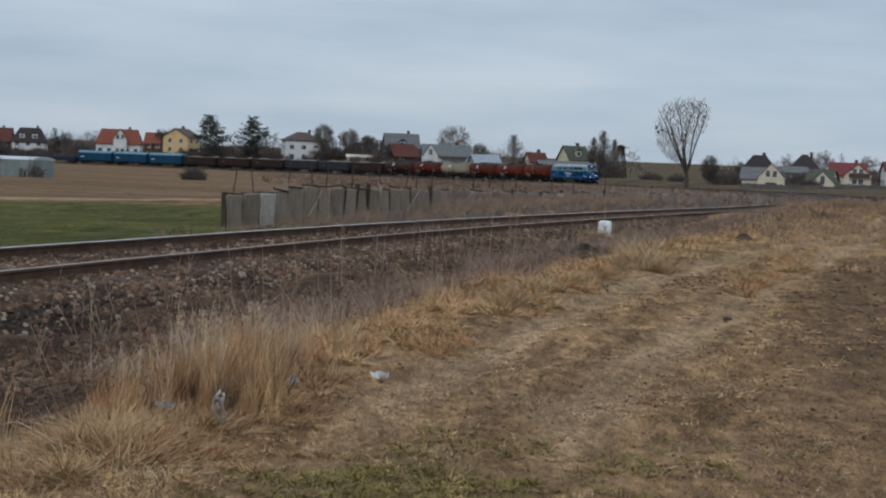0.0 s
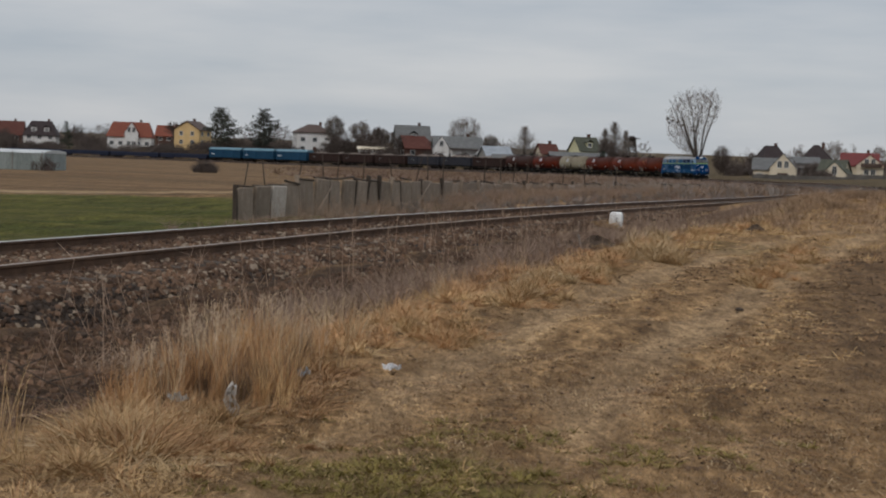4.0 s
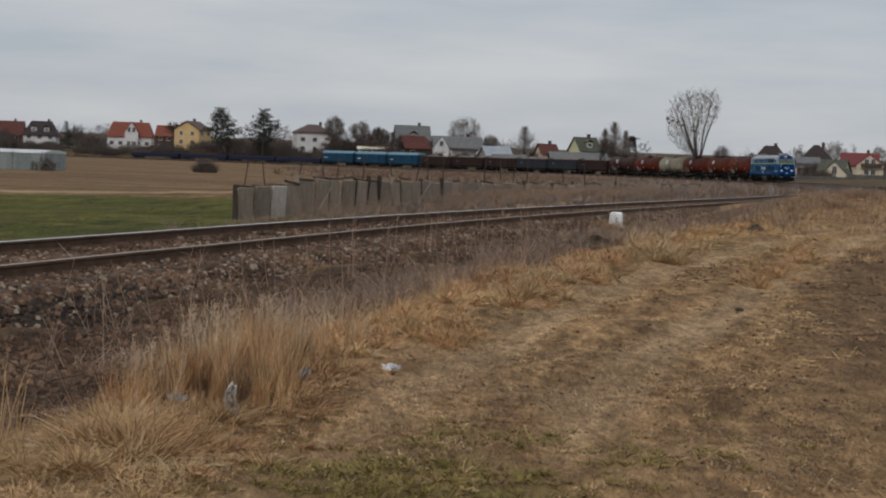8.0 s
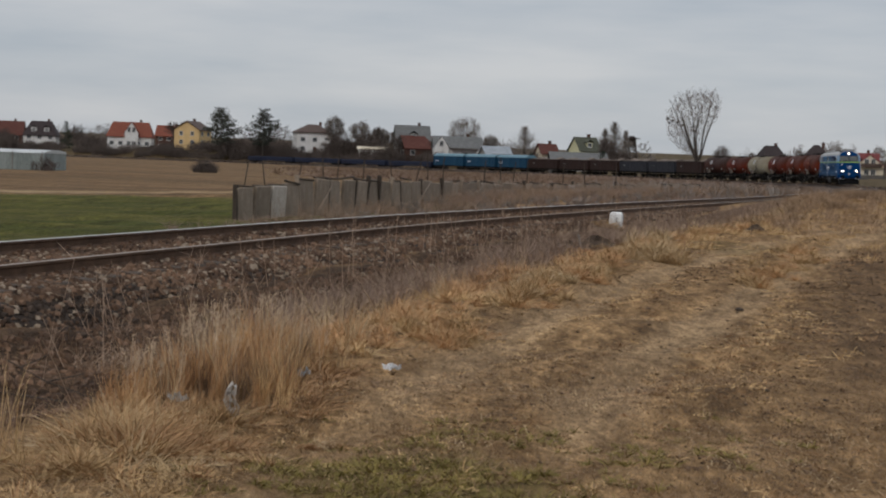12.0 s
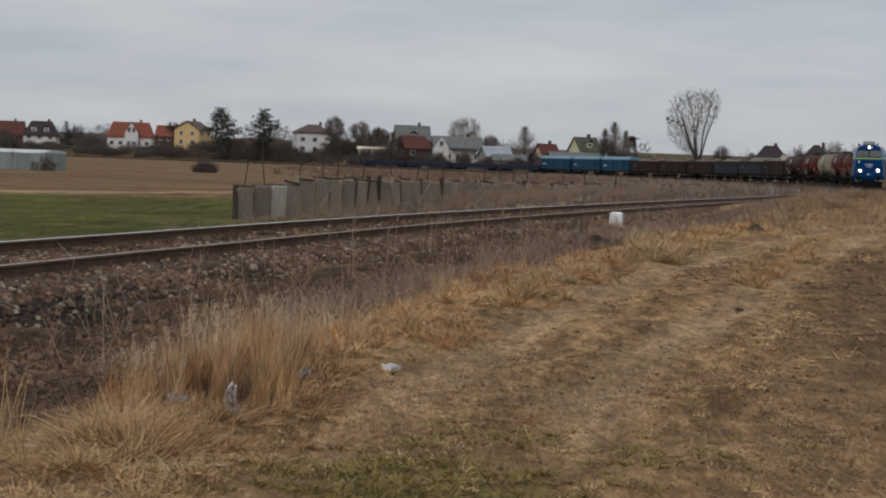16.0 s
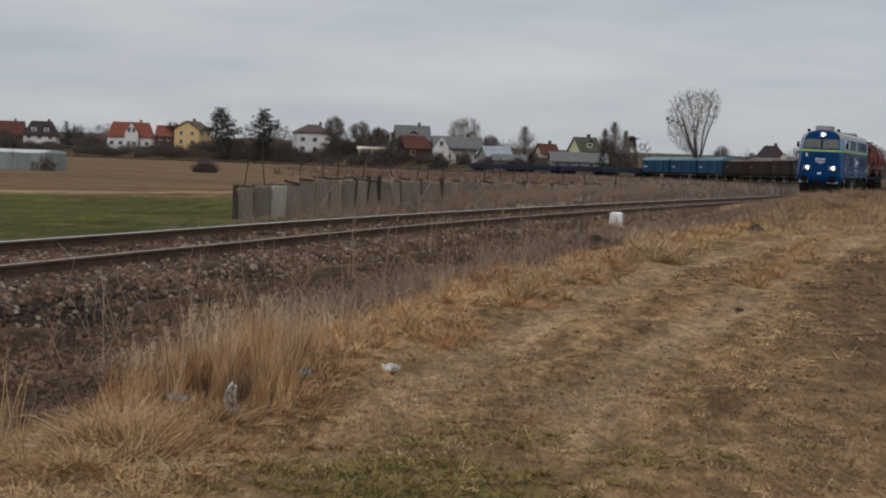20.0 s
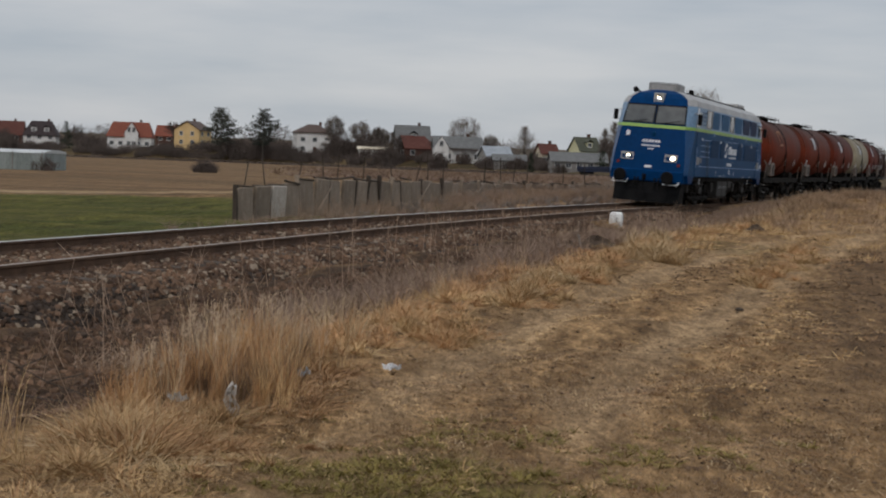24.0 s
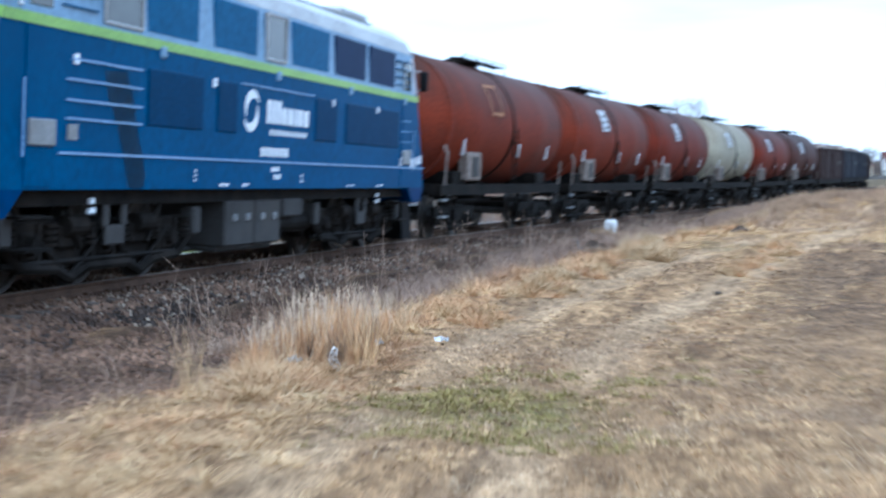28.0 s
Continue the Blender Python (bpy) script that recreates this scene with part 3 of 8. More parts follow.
def bogie(parent, x, axles, r, heavy=False):
    """Frame, axleboxes and springs of a bogie at x; its wheelsets stay parts of the vehicle."""
    bm = bmesh.new()
    half = max(axles) + 0.62
    for y in (-1.06, 1.06):
        box(bm, x - half, x + half, y - 0.06, y + 0.06, r + 0.02, r + 0.26, 0.02)
        for a in axles:
            box(bm, x + a - 0.17, x + a + 0.17, y - 0.10, y + 0.11, r - 0.17, r + 0.14, 0.03)
            cyl(bm, (x + a, y + (0.1 if y > 0 else -0.1), r), (x + a, y + (0.2 if y > 0 else -0.2), r), 0.12, 0.10, 10)
            for d in (-0.33, 0.33):
                cyl(bm, (x + a + d, y, r - 0.13), (x + a + d, y, r + 0.1), 0.075, n=8)
        for u, v in zip(axles, axles[1:]):
            c = x + (u + v) / 2
            box(bm, c - 0.42, c + 0.42, y - 0.05, y + 0.05, r - 0.30, r + 0.05, 0.02)
            box(bm, c - 0.28, c + 0.28, y + (0.02 if y > 0 else -0.14), y + (0.14 if y > 0 else -0.02), r - 0.05, r + 0.20, 0.02)
    for a in axles[:-1]:
        box(bm, x + a + 0.7, x + a + 1.0, -1.05, 1.05, r - 0.02, r + 0.22)
    if heavy:
        for y in (-1.08, 1.08):
            sg = 1 if y > 0 else -1
            for a in axles:
                # horn guides, coil springs and brake blocks round every axlebox
                for d in (-0.26, 0.26):
                    box(bm, x + a + d - 0.05, x + a + d + 0.05, y - 0.08, y + 0.08, r - 0.26, r + 0.24, 0.015)
                    for k in range(4):
                        cyl(bm, (x + a + d * 1.7, y + sg * 0.08, r - 0.02 + k * 0.07), (x + a + d * 1.7, y + sg * 0.08, r + 0.02 + k * 0.07), 0.1, n=9)
                box(bm, x + a - 0.62, x + a - 0.5, y - 0.34, y - 0.1, r - 0.22, r + 0.2, 0.03)
                box(bm, x + a + 0.5, x + a + 0.62, y - 0.34, y - 0.1, r - 0.22, r + 0.2, 0.03)
            for d in (-0.9, 0.9):
                cyl(bm, (x + d - 0.22, y + sg * 0.12, r + 0.2), (x + d + 0.22, y + sg * 0.12, r + 0.2), 0.12, n=12)
            # slack equalizer beam that sags between the axleboxes
            pts = [(-half, 0.0), (-half + 0.4, -0.24), (-1.25, -0.28), (-0.9, -0.4), (-0.55, -0.28), (0.55, -0.28), (0.9, -0.4), (1.25, -0.28), (half - 0.4, -0.24), (half, 0.0)]
            for (u, zu), (v, zv) in zip(pts, pts[1:]):
                cyl(bm, (x + u, y + sg * 0.1, r + zu), (x + v, y + sg * 0.1, r + zv), 0.06, n=6)
    frame_part = part("bogie_frame", bm, M_BOGIE if heavy else M_SOOT, parent, "sooty black bogie frame with springs")
    gear = []
    for y in (-1.17, 1.17):
        for u, v in zip(axles, axles[1:]):
            gear += [((x + u + 0.1, y, r + 0.1), (x + (u + v) / 2, y, r - 0.38)), ((x + v - 0.1, y, r + 0.1), (x + (u + v) / 2, y, r - 0.38))]
        gear.append(((x - half, y, r - 0.2), (x + half, y, r - 0.2)))
    part("brake_rigging", rods(gear, 0.035 if heavy else 0.025), M_SOOT, frame_part, "grimy brake rods")
    return frame_part


def buffers(parent, half, low=0.34):
    for x, sgn in ((half, 1), (-half, -1)):
        for y in (-0.875, 0.875):
            bm = bmesh.new()
            cyl(bm, (x - sgn * 0.62, y, 1.05), (x - sgn * 0.2, y, 1.05), 0.12, 0.105, 12)
            cyl(bm, (x - sgn * 0.2, y, 1.05), (x - sgn * 0.05, y, 1.05), 0.075, n=10)
            cyl(bm, (x - sgn * 0.05, y, 1.05), (x, y, 1.05), 0.24, 0.22, 20)
            part("buffer", bm, M_BLACK, parent, "black round buffer")
        bm = bmesh.new()
        box(bm, x - 0.3 if sgn > 0 else x + 0.02, x - 0.02 if sgn > 0 else x + 0.3, -0.05, 0.05, 0.92, 1.14, 0.02)
        cyl(bm, (x - sgn * 0.1, 0, 0.98), (x - sgn * 0.1, 0, 0.55), 0.035, n=8)
        part("coupling_hook", bm, M_BLACK, parent, "black screw coupling")


def bar_parts(name, rows, mat, parent, m=None, label=""):
    """Flat raised bars, each a part of its own: x0, x1, y0, y1, z0, z1."""
    for r in rows:
        ob = part(name, boxes(r), mat, parent, label)
        if m is not None:
            ob.matrix_basis = m


# ---- the locomotive
LH = 9.5
SW = 1.47


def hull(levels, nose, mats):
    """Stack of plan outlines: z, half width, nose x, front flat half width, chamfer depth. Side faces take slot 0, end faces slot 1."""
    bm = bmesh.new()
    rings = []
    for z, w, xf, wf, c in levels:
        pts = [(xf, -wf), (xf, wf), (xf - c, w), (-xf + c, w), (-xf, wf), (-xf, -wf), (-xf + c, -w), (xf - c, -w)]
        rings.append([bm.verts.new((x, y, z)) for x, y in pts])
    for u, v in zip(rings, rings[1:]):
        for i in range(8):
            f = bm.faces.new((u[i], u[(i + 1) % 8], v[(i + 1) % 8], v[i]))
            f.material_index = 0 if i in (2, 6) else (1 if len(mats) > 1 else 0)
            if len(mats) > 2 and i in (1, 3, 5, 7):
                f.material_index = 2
    bm.faces.new(rings[0][::-1])
    bm.faces.new(rings[-1])
    bmesh.ops.recalc_face_normals(bm, faces=bm.faces)
    return bm


def side_rows(u0, u1, z0, z1, out=0.012, inner=0.02):
    """A panel on both long sides, by its distance from the front buffers; the far side is turned round."""
    return [(LH - u1, LH - u0, SW - inner, SW + out, z0, z1), (u0 - LH, u1 - LH, -SW - out, -SW + inner, z0, z1)]


def lamp_bowl(sgn, y, z, x0, x1, r, parent):
    """A headlight: a small bulb at the focus of a polished dish, which throws its light ahead."""
    n, deep = 24, x1 - x0 + 0.002
    at = lambda x, q, i: (sgn * x, sgn * y + q * math.cos(2 * math.pi * i / n), z + q * math.sin(2 * math.pi * i / n))
    bm = bmesh.new()
    ring = [[bm.verts.new(at(x, q, i)) for i in range(n)] for x, q in ((x0, r + 0.012), (x1, r + 0.012), (x1, r))]
    for u, v in zip(ring, ring[1:]):
        for i in range(n):
            bm.faces.new((u[i], u[(i + 1) % n], v[(i + 1) % n], v[i]))
    bmesh.ops.recalc_face_normals(bm, faces=bm.faces)
    part("lamp_hood", bm, M_LAMPBOX, parent)
    bm = bmesh.new()
    ring = [[bm.verts.new(at(x1 - deep * (1 - f * f), r * f, i)) for i in range(n)] for f in (0.12, 0.3, 0.48, 0.66, 0.84, 1.0)]
    for u, v in zip(ring, ring[1:]):
        for i in range(n):
            bm.faces.new((u[i], u[(i + 1) % n], v[(i + 1) % n], v[i]))
    bm.faces.new(ring[0])
    part("reflector_dish", bm, M_DISH, parent, "polished headlight dish", True)
    bm = bmesh.new()
    bmesh.ops.create_icosphere(bm, subdivisions=2, radius=0.0155)
    for v in bm.verts:
        v.co += Vector((sgn * (x1 - deep + r * r / (4 * deep)), sgn * y, z))
    part("bulb", bm, M_LAMP if sgn > 0 else M_LAMPBOX, parent, "glowing warm headlight bulb" if sgn > 0 else "unlit headlight bulb")


def locomotive():
    lo = thing("diesel_locomotive", Matrix(), "blue diesel freight locomotive with lime stripe and grey roof", "locomotive")
    part("body", hull([(1.165, SW, 8.85, 1.36, 0.22), (1.25, SW, 8.86, 1.36, 0.22), (1.9, SW, 8.74, 1.32, 0.34), (2.86, SW, 8.52, 1.2, 0.52)], 0, (M_LLITSIDE, M_LENDSHADE, M_LSHEEN)), (M_LLITSIDE, M_LENDSHADE, M_LSHEEN), lo, "glossy blue lower body")
    part("stripe", hull([(2.86, SW + 0.012, 8.535, 1.21, 0.52), (2.975, SW + 0.012, 8.505, 1.2, 0.52)], 0, (M_LIME,)), M_LIME, lo, "lime green waist stripe")
    up_mats = (M_LLIGHT, M_LENDSHADE, M_LLIGHT)
    part("upper_body", hull([(2.975, SW - 0.005, 8.49, 1.2, 0.52), (3.76, SW - 0.05, 8.10, 1.13, 0.46)], 0, up_mats), up_mats, lo, "pale blue window band with blue cab fronts")
    rf = (M_ROOF, M_LENDSHADE, M_ROOF)
    part("roof", hull([(3.76, SW - 0.045, 8.10, 1.13, 0.46), (3.99, SW - 0.15, 7.93, 1.05, 0.44), (4.17, SW - 0.42, 7.72, 0.82, 0.38), (4.28, SW - 0.84, 7.45, 0.50, 0.22), (4.31, SW - 1.2, 7.3, 0.2, 0.1)], 0, rf), rf, lo, "grey rounded roof with blue cab caps")
    # long roof edge walkways and rear fan housing
    for y in (-0.62, 0.62):
        part("roof_walkway", boxes((-7.0, 6.3, y - 0.12, y + 0.12, 4.22, 4.30)), M_BLACK, lo, "black roof walkway strip")
    part("exhaust_housing", boxes((-6.9, -5.3, -0.7, 0.7, 4.22, 4.46), (-7.3, -6.95, -0.35, 0.35, 4.2, 4.37), bevel=0.05), M_ROOF, lo, "grey exhaust fan housing")
    for row in ((-3.5, -1.8, -0.55, 0.55, 4.25, 4.37), (1.0, 2.6, -0.5, 0.5, 4.25, 4.35)):
        part("roof_hatch", boxes(row, bevel=0.04), M_ROOF, lo, "grey roof hatch")
    ac = part("air_conditioner", boxes((5.95, 7.3, -0.60, 0.52, 4.2, 4.60), bevel=0.06), M_GREYBOX, lo, "grey box on the cab roof")
    for row in ((7.298, 7.31, -0.48, 0.36, 4.30, 4.50), (6.2, 7.0, 0.518, 0.53, 4.32, 4.50)):
        part("fan_grille", boxes(row), M_ROOF, ac)
    bm = rods([((7.05, -0.9, 4.16), (7.5, -0.95, 4.26))], 0.04)
    cyl(bm, (7.5, -0.95, 4.26), (7.72, -0.98, 4.26), 0.05, 0.11, 10)
    part("horn", bm, M_BLACK, lo, "black roof horn")
    bm = rods([((5.6, 0.75, 4.15), (5.6, 0.75, 4.38))], 0.05)
    cyl(bm, (5.55, 0.75, 4.36), (5.85, 0.75, 4.36), 0.06, 0.1, 10)
    part("horn", bm, M_BLACK, lo, "black roof horn")

    for sgn in (1, -1):
        def at_end(rows):
            return [(r if sgn > 0 else (-r[1], -r[0], -r[3], -r[2], r[4], r[5])) for r in rows]

        def face_x(z):
            return float(np.interp(z, (1.25, 1.9, 2.86, 2.975, 3.76, 3.99, 4.17), (8.86, 8.74, 8.52, 8.49, 8.10, 7.93, 7.72)))

        # windscreens, each a slanted slab lying on the cab front
        for y0, y1 in ((-1.14, -0.06), (0.06, 1.14)):
            for nm, grow, out, mt, lb in (("windscreen_frame", 0.05, 0.012, M_BLACK, "black rubber seal"), ("windscreen", 0.0, 0.022, M_GLASS, "dark reflecting windscreen")):
                bm = bmesh.new()
                pts = []
                for z, k in ((3.05 - grow * 0.8, 0.0), (3.68 + grow, 0.055)):
                    for y in (y0 - grow + k * (1 if y0 < 0 and y0 < -0.5 else 0), y1 + grow - k * (1 if y1 > 0.5 else 0)):
                        for d in (-0.03, out):
                            pts.append(bm.verts.new((sgn * (face_x(z) + d), sgn * y, z)))
                for f in ((0, 1, 3, 2), (4, 6, 7, 5), (0, 4, 5, 1), (2, 3, 7, 6), (0, 2, 6, 4), (1, 5, 7, 3)):
                    bm.faces.new([pts[i] for i in f])
                bmesh.ops.recalc_face_normals(bm, faces=bm.faces)
                part(nm, bm, mt, lo, lb)
            yc = (y0 + y1) / 2
            part("wiper", rods([((sgn * (face_x(3.02) + 0.05), sgn * (yc - 0.3), 3.02), (sgn * (face_x(3.14) + 0.05), sgn * (yc + 0.35), 3.16))], 0.012), M_BLACK, lo)
        # headlamps
        for y in (-0.82, 0.82):
            y0, y1 = y - 0.235, y + 0.235
            rim = [(8.6, 8.815, y0, y1, 1.635, 1.665), (8.6, 8.79, y0, y1, 1.87, 1.90), (8.6, 8.805, y0, y0 + 0.03, 1.665, 1.87), (8.6, 8.805, y1 - 0.03, y1, 1.665, 1.87)]
            hl = part("headlight", boxes(*at_end(rim), bevel=0.008), M_LAMPBOX, lo, "square twin headlight with chrome rim")
            part("reflector", boxes(*at_end([(8.6, 8.755, y0 + 0.03, y1 - 0.03, 1.665, 1.87)])), M_LAMPBOX, hl)
            yl = y + (0.06 if y > 0 else 0.02)
            lamp_bowl(sgn, yl, 1.768, 8.756, 8.79, 0.085, hl)
            bm = bmesh.new()
            cyl(bm, (sgn * 8.7, sgn * y * 1.38, 1.53), (sgn * 8.86, sgn * y * 1.38, 1.53), 0.06, n=12)
            part("tail_light", bm, M_REDLENS, lo, "small red tail light")
        rim = [(7.70, 8.05, -0.19, 0.19, 3.83, 3.87), (7.70, 8.03, -0.19, 0.19, 4.13, 4.17), (7.70, 8.045, -0.19, -0.15, 3.87, 4.13), (7.70, 8.045, 0.15, 0.19, 3.87, 4.13)]
        hl = part("headlight", boxes(*at_end(rim), bevel=0.01), M_LAMPBOX, lo, "square roof headlight")
        part("reflector", boxes(*at_end([(7.70, 7.99, -0.15, 0.15, 3.87, 4.13)])), M_LAMPBOX, hl)
        lamp_bowl(sgn, 0.0, 4.0, 7.991, 8.025, 0.095, hl)
        # buffer beam, plough, steps and rails at the end
        bm = bmesh.new()
        low = [(8.78, -1.26), (8.78, 1.26), (8.5, SW), (7.85, SW), (7.85, -SW), (8.5, -SW)]
        top = [(8.85, -1.36), (8.85, 1.36), (8.63, SW), (7.5, SW), (7.5, -SW), (8.63, -SW)]
        rg = [[bm.verts.new((sgn * x, y, z)) for x, y in pts] for pts, z in ((low, 0.88), (top, 1.168))]
        for i in range(6):
            bm.faces.new((rg[0][i], rg[0][(i + 1) % 6], rg[1][(i + 1) % 6], rg[1][i]))
        bm.faces.new(rg[0])
        bm.faces.new(rg[1])
        bmesh.ops.recalc_face_normals(bm, faces=bm.faces)
        part("nose_skirt", bm, M_LENDSHADE, lo, "blue skirt under the cab")
        part("buffer_beam", boxes(*at_end([(8.4, 8.93, -1.36, 1.36, 0.86, 1.30)]), bevel=0.04), M_LENDSHADE, lo, "blue buffer beam")
        bm = bmesh.new()
        prof = [(8.35, 0.86), (8.95, 0.84), (9.15, 0.45), (9.2, 0.12), (8.5, 0.12)]
        rings = [[bm.verts.new((sgn * (x - (abs(y) / 1.3) ** 2 * 0.5), y, z)) for x, z in prof] for y in (-1.24, -0.8, 0, 0.8, 1.24)]
        for u, v in zip(rings, rings[1:]):
            for i in range(5):
                bm.faces.new((u[i], u[(i + 1) % 5], v[(i + 1) % 5], v[i]))
        bm.faces.new(rings[0])
        bm.faces.new(rings[-1][::-1])
        bmesh.ops.recalc_face_normals(bm, faces=bm.faces)
        part("snow_plough", bm, M_BLACK, lo, "black curved snow plough")
        for y in (-0.95, 0.95):
            part("coupler_step", rods([((sgn * 8.9, y - 0.27, 0.92), (sgn * 9.2, y - 0.27, 0.80)), ((sgn * 9.2, y - 0.27, 0.80), (sgn * 9.2, y + 0.27, 0.80)), ((sgn * 9.2, y + 0.27, 0.80), (sgn * 8.9, y + 0.27, 0.92))], 0.017), M_LINE, lo, "white bent grab rail")
        for y in (-0.42, -0.3, 0.32, 0.46):
            part("brake_hose", rods([((sgn * 8.95, y, 1.0), (sgn * 9.15, y * 1.05, 0.62))], 0.03), M_BLACK, lo)
        # plates and marks on the nose
        part("logo_badge", boxes(*at_end([(8.515, 8.60, -0.98, -0.84, 2.52, 2.70)])), M_LINE, lo, "small white square badge")
        part("maker_plate", boxes(*at_end([(8.80, 8.862, -0.13, 0.13, 1.36, 1.46)]), bevel=0.02), M_LINE, lo)
        part("front_lamp", boxes(*at_end([(8.5, 8.63, 0.0, 0.14, 2.55, 2.72)]), bevel=0.02), M_LDARK, lo)
        rows = [(8.58, 8.655, -0.32 + i * 0.115, -0.32 + i * 0.115 + 0.075, 2.31, 2.41) for i in range(6)]
        rows += [(8.6, 8.682, -0.34 + i * 0.10, -0.34 + i * 0.10 + 0.075, 2.16, 2.22) for i in range(7)] + [(8.62, 8.705, -0.10, 0.12, 2.03, 2.09)]
        for row in at_end(rows):
            part("number_mark", boxes(row), M_LINE, lo)
        # mirrors, cab doors and handles
        for y in (-1, 1):
            mi = part("mirror", boxes((sgn * 7.93 - 0.07, sgn * 7.93 + 0.07, y * 1.60 - 0.08, y * 1.60 + 0.08, 3.08, 3.48), bevel=0.03), M_BLACK, lo, "black cab mirror")
            for za, zb in ((3.5, 3.44), (3.05, 3.12)):
                part("mirror_arm", rods([((sgn * 7.85, y * 1.38, za), (sgn * 7.93, y * 1.6, zb))], 0.015), M_ROOF, mi)
            x = sgn * (LH - 2.3)
            dr = part("cab_door", boxes((x - 0.32, x + 0.32, y * SW - 0.012, y * SW + 0.014, 1.2, 2.84)), M_LLITSIDE, lo, "blue cab side door")
            part("grab_rail", rods([((x + sgn * 0.42, y * (SW + 0.05), 1.5), (x + sgn * 0.42, y * (SW + 0.05), 2.3))], 0.012), M_TRIM, dr)
            part("door_window", boxes((x - 0.25, x + 0.25, y * (SW - 0.035) - 0.02, y * (SW - 0.035) + 0.035, 3.05, 3.58), bevel=0.015), M_GLASS, dr, "dark door window")
            part("cab_window_bar", rods([((sgn * (LH - 1.85), y * (SW - 0.0), 3.02), (sgn * (LH - 2.0), y * (SW - 0.03), 3.7))], 0.034), M_LINE, dr)
            part("step_box", boxes((x - 0.28, x + 0.28, y * (SW + 0.02) - 0.02, y * (SW + 0.02) + 0.03, 1.62, 1.90), bevel=0.015), M_GREYBOX, lo, "grey step box with dirty edge")
            # flat black plate in place of the shade inside the step recess
            part("step_recess", boxes((x - 0.28, x + 0.28, y * (SW + 0.004) - 0.008, y * (SW + 0.004) + 0.008, 1.42, 1.60)), M_BLACK, lo)
            part("step", boxes((x - 0.3, x + 0.3, y * (SW - 0.1) - 0.15, y * (SW - 0.1) + 0.15, 0.52, 0.55), (x - 0.3, x + 0.3, y * (SW - 0.1) - 0.12, y * (SW - 0.1) + 0.12, 0.86, 0.89)), M_SOOT, lo)
            part("white_mark", boxes((sgn * (LH - 3.75) - 0.07, sgn * (LH - 3.75) + 0.07, y * (SW - 0.12) - 0.02, y * (SW - 0.12) + 0.02, 0.89, 0.95), (sgn * (LH - 3.75) - 0.05, sgn * (LH - 3.75) + 0.05, y * (SW - 0.12) - 0.02, y * (SW - 0.12) + 0.02, 1.0, 1.06)), M_LINE, lo, "white painted mark")

    # window band panels: distance from the front, colour
    for u0, u1, mt, lb in ((3.72, 4.70, M_GLASS, "grey tinted side window"), (4.86, 6.40, M_LPANEL, "blue body panel"), (6.92, 8.52, M_LPANEL, "blue body panel"),
                           (8.86, 9.72, M_GLASS, "grey tinted side window"), (10.02, 11.80, M_LPANEL, "blue body panel"), (12.12, 13.88, M_LNIGHT, "dark blue ventilation panel"),
                           (14.12, 15.80, M_LNIGHT, "dark blue ventilation panel")):
        for r in side_rows(u0, u1, 3.04, 3.70, -0.006, 0.08):
            pn = part("window_panel", boxes(r, bevel=0.01), mt, lo, lb)
            if mt is M_GLASS:
                y = r[3] + 0.003 if r[3] > 0 else r[2] - 0.003
                part("window_frame", rods([((r[0], y, 3.04), (r[1], y, 3.04)), ((r[0], y, 3.70), (r[1], y, 3.70)), ((r[0], y, 3.04), (r[0], y, 3.70)), ((r[1], y, 3.04), (r[1], y, 3.70))], 0.024), M_ROOF, pn, "light metal window frame")
    for u0, u1 in ((2.75, 3.55), (15.95, 16.9)):
        for k in range(4):
            for r in side_rows(u0, u1, 3.12 + k * 0.15, 3.14 + k * 0.15, 0.014, 0.08):
                part("louvre", boxes(r), M_LPANEL, lo)
    # lower side: raised ridges, dark grilles
    for k, z in enumerate((2.56, 2.34, 2.12, 1.92)):
        for r in side_rows(2.95 - 0.10 * (k > 0), 4.72, z, z + 0.022, 0.022):
            part("ridge", boxes(r), M_TRIM, lo, "pale raised ridge")
    for z in (2.62,):
        for r in side_rows(7.9, 11.05, z, z + 0.018, 0.02):
            part("ridge", boxes(r), M_TRIM, lo)
    for k in range(4):
        for r in side_rows(16.35, 17.0, 2.45 - k * 0.2, 2.465 - k * 0.2, 0.018):
            part("ridge", boxes(r), M_TRIM, lo)
    for r in side_rows(2.7, 18.1, 1.545, 1.57, 0.02):
        part("ridge", boxes(r), M_TRIM, lo, "pale long waist moulding")
    for u0, u1 in ((4.88, 6.58), (7.05, 7.78), (11.15, 12.28), (12.75, 16.15)):
        for r in side_rows(u0, u1, 1.92, 2.62, 0.016):
            gr = part("grille", boxes(r, bevel=0.02), M_LDARK, lo, "dark blue ventilation grille")
            y = r[3] + 0.004 if r[3] > 0 else r[2] - 0.004
            part("grille_slats", boxes(*[(r[0] + 0.04, r[1] - 0.04, y - 0.006, y - 0.0015 if y > 0 else y + 0.006, 1.97 + k * 0.085, 2.0 + k * 0.085) for k in range(7)]), M_LDARK, gr)
    for u in (3.0, 6.9, 12.0, 14.6):
        for r in side_rows(u, u + 0.11, 2.52, 2.63, 0.02):
            part("lifting_mark", boxes(r), M_LINE, lo)
    for u in (5.2, 9.3, 12.9, 16.4):
        for r in side_rows(u, u + 0.18, 2.76, 2.90, 0.03):
            part("gutter_bracket", boxes(r, bevel=0.015), M_LLIGHT, lo)
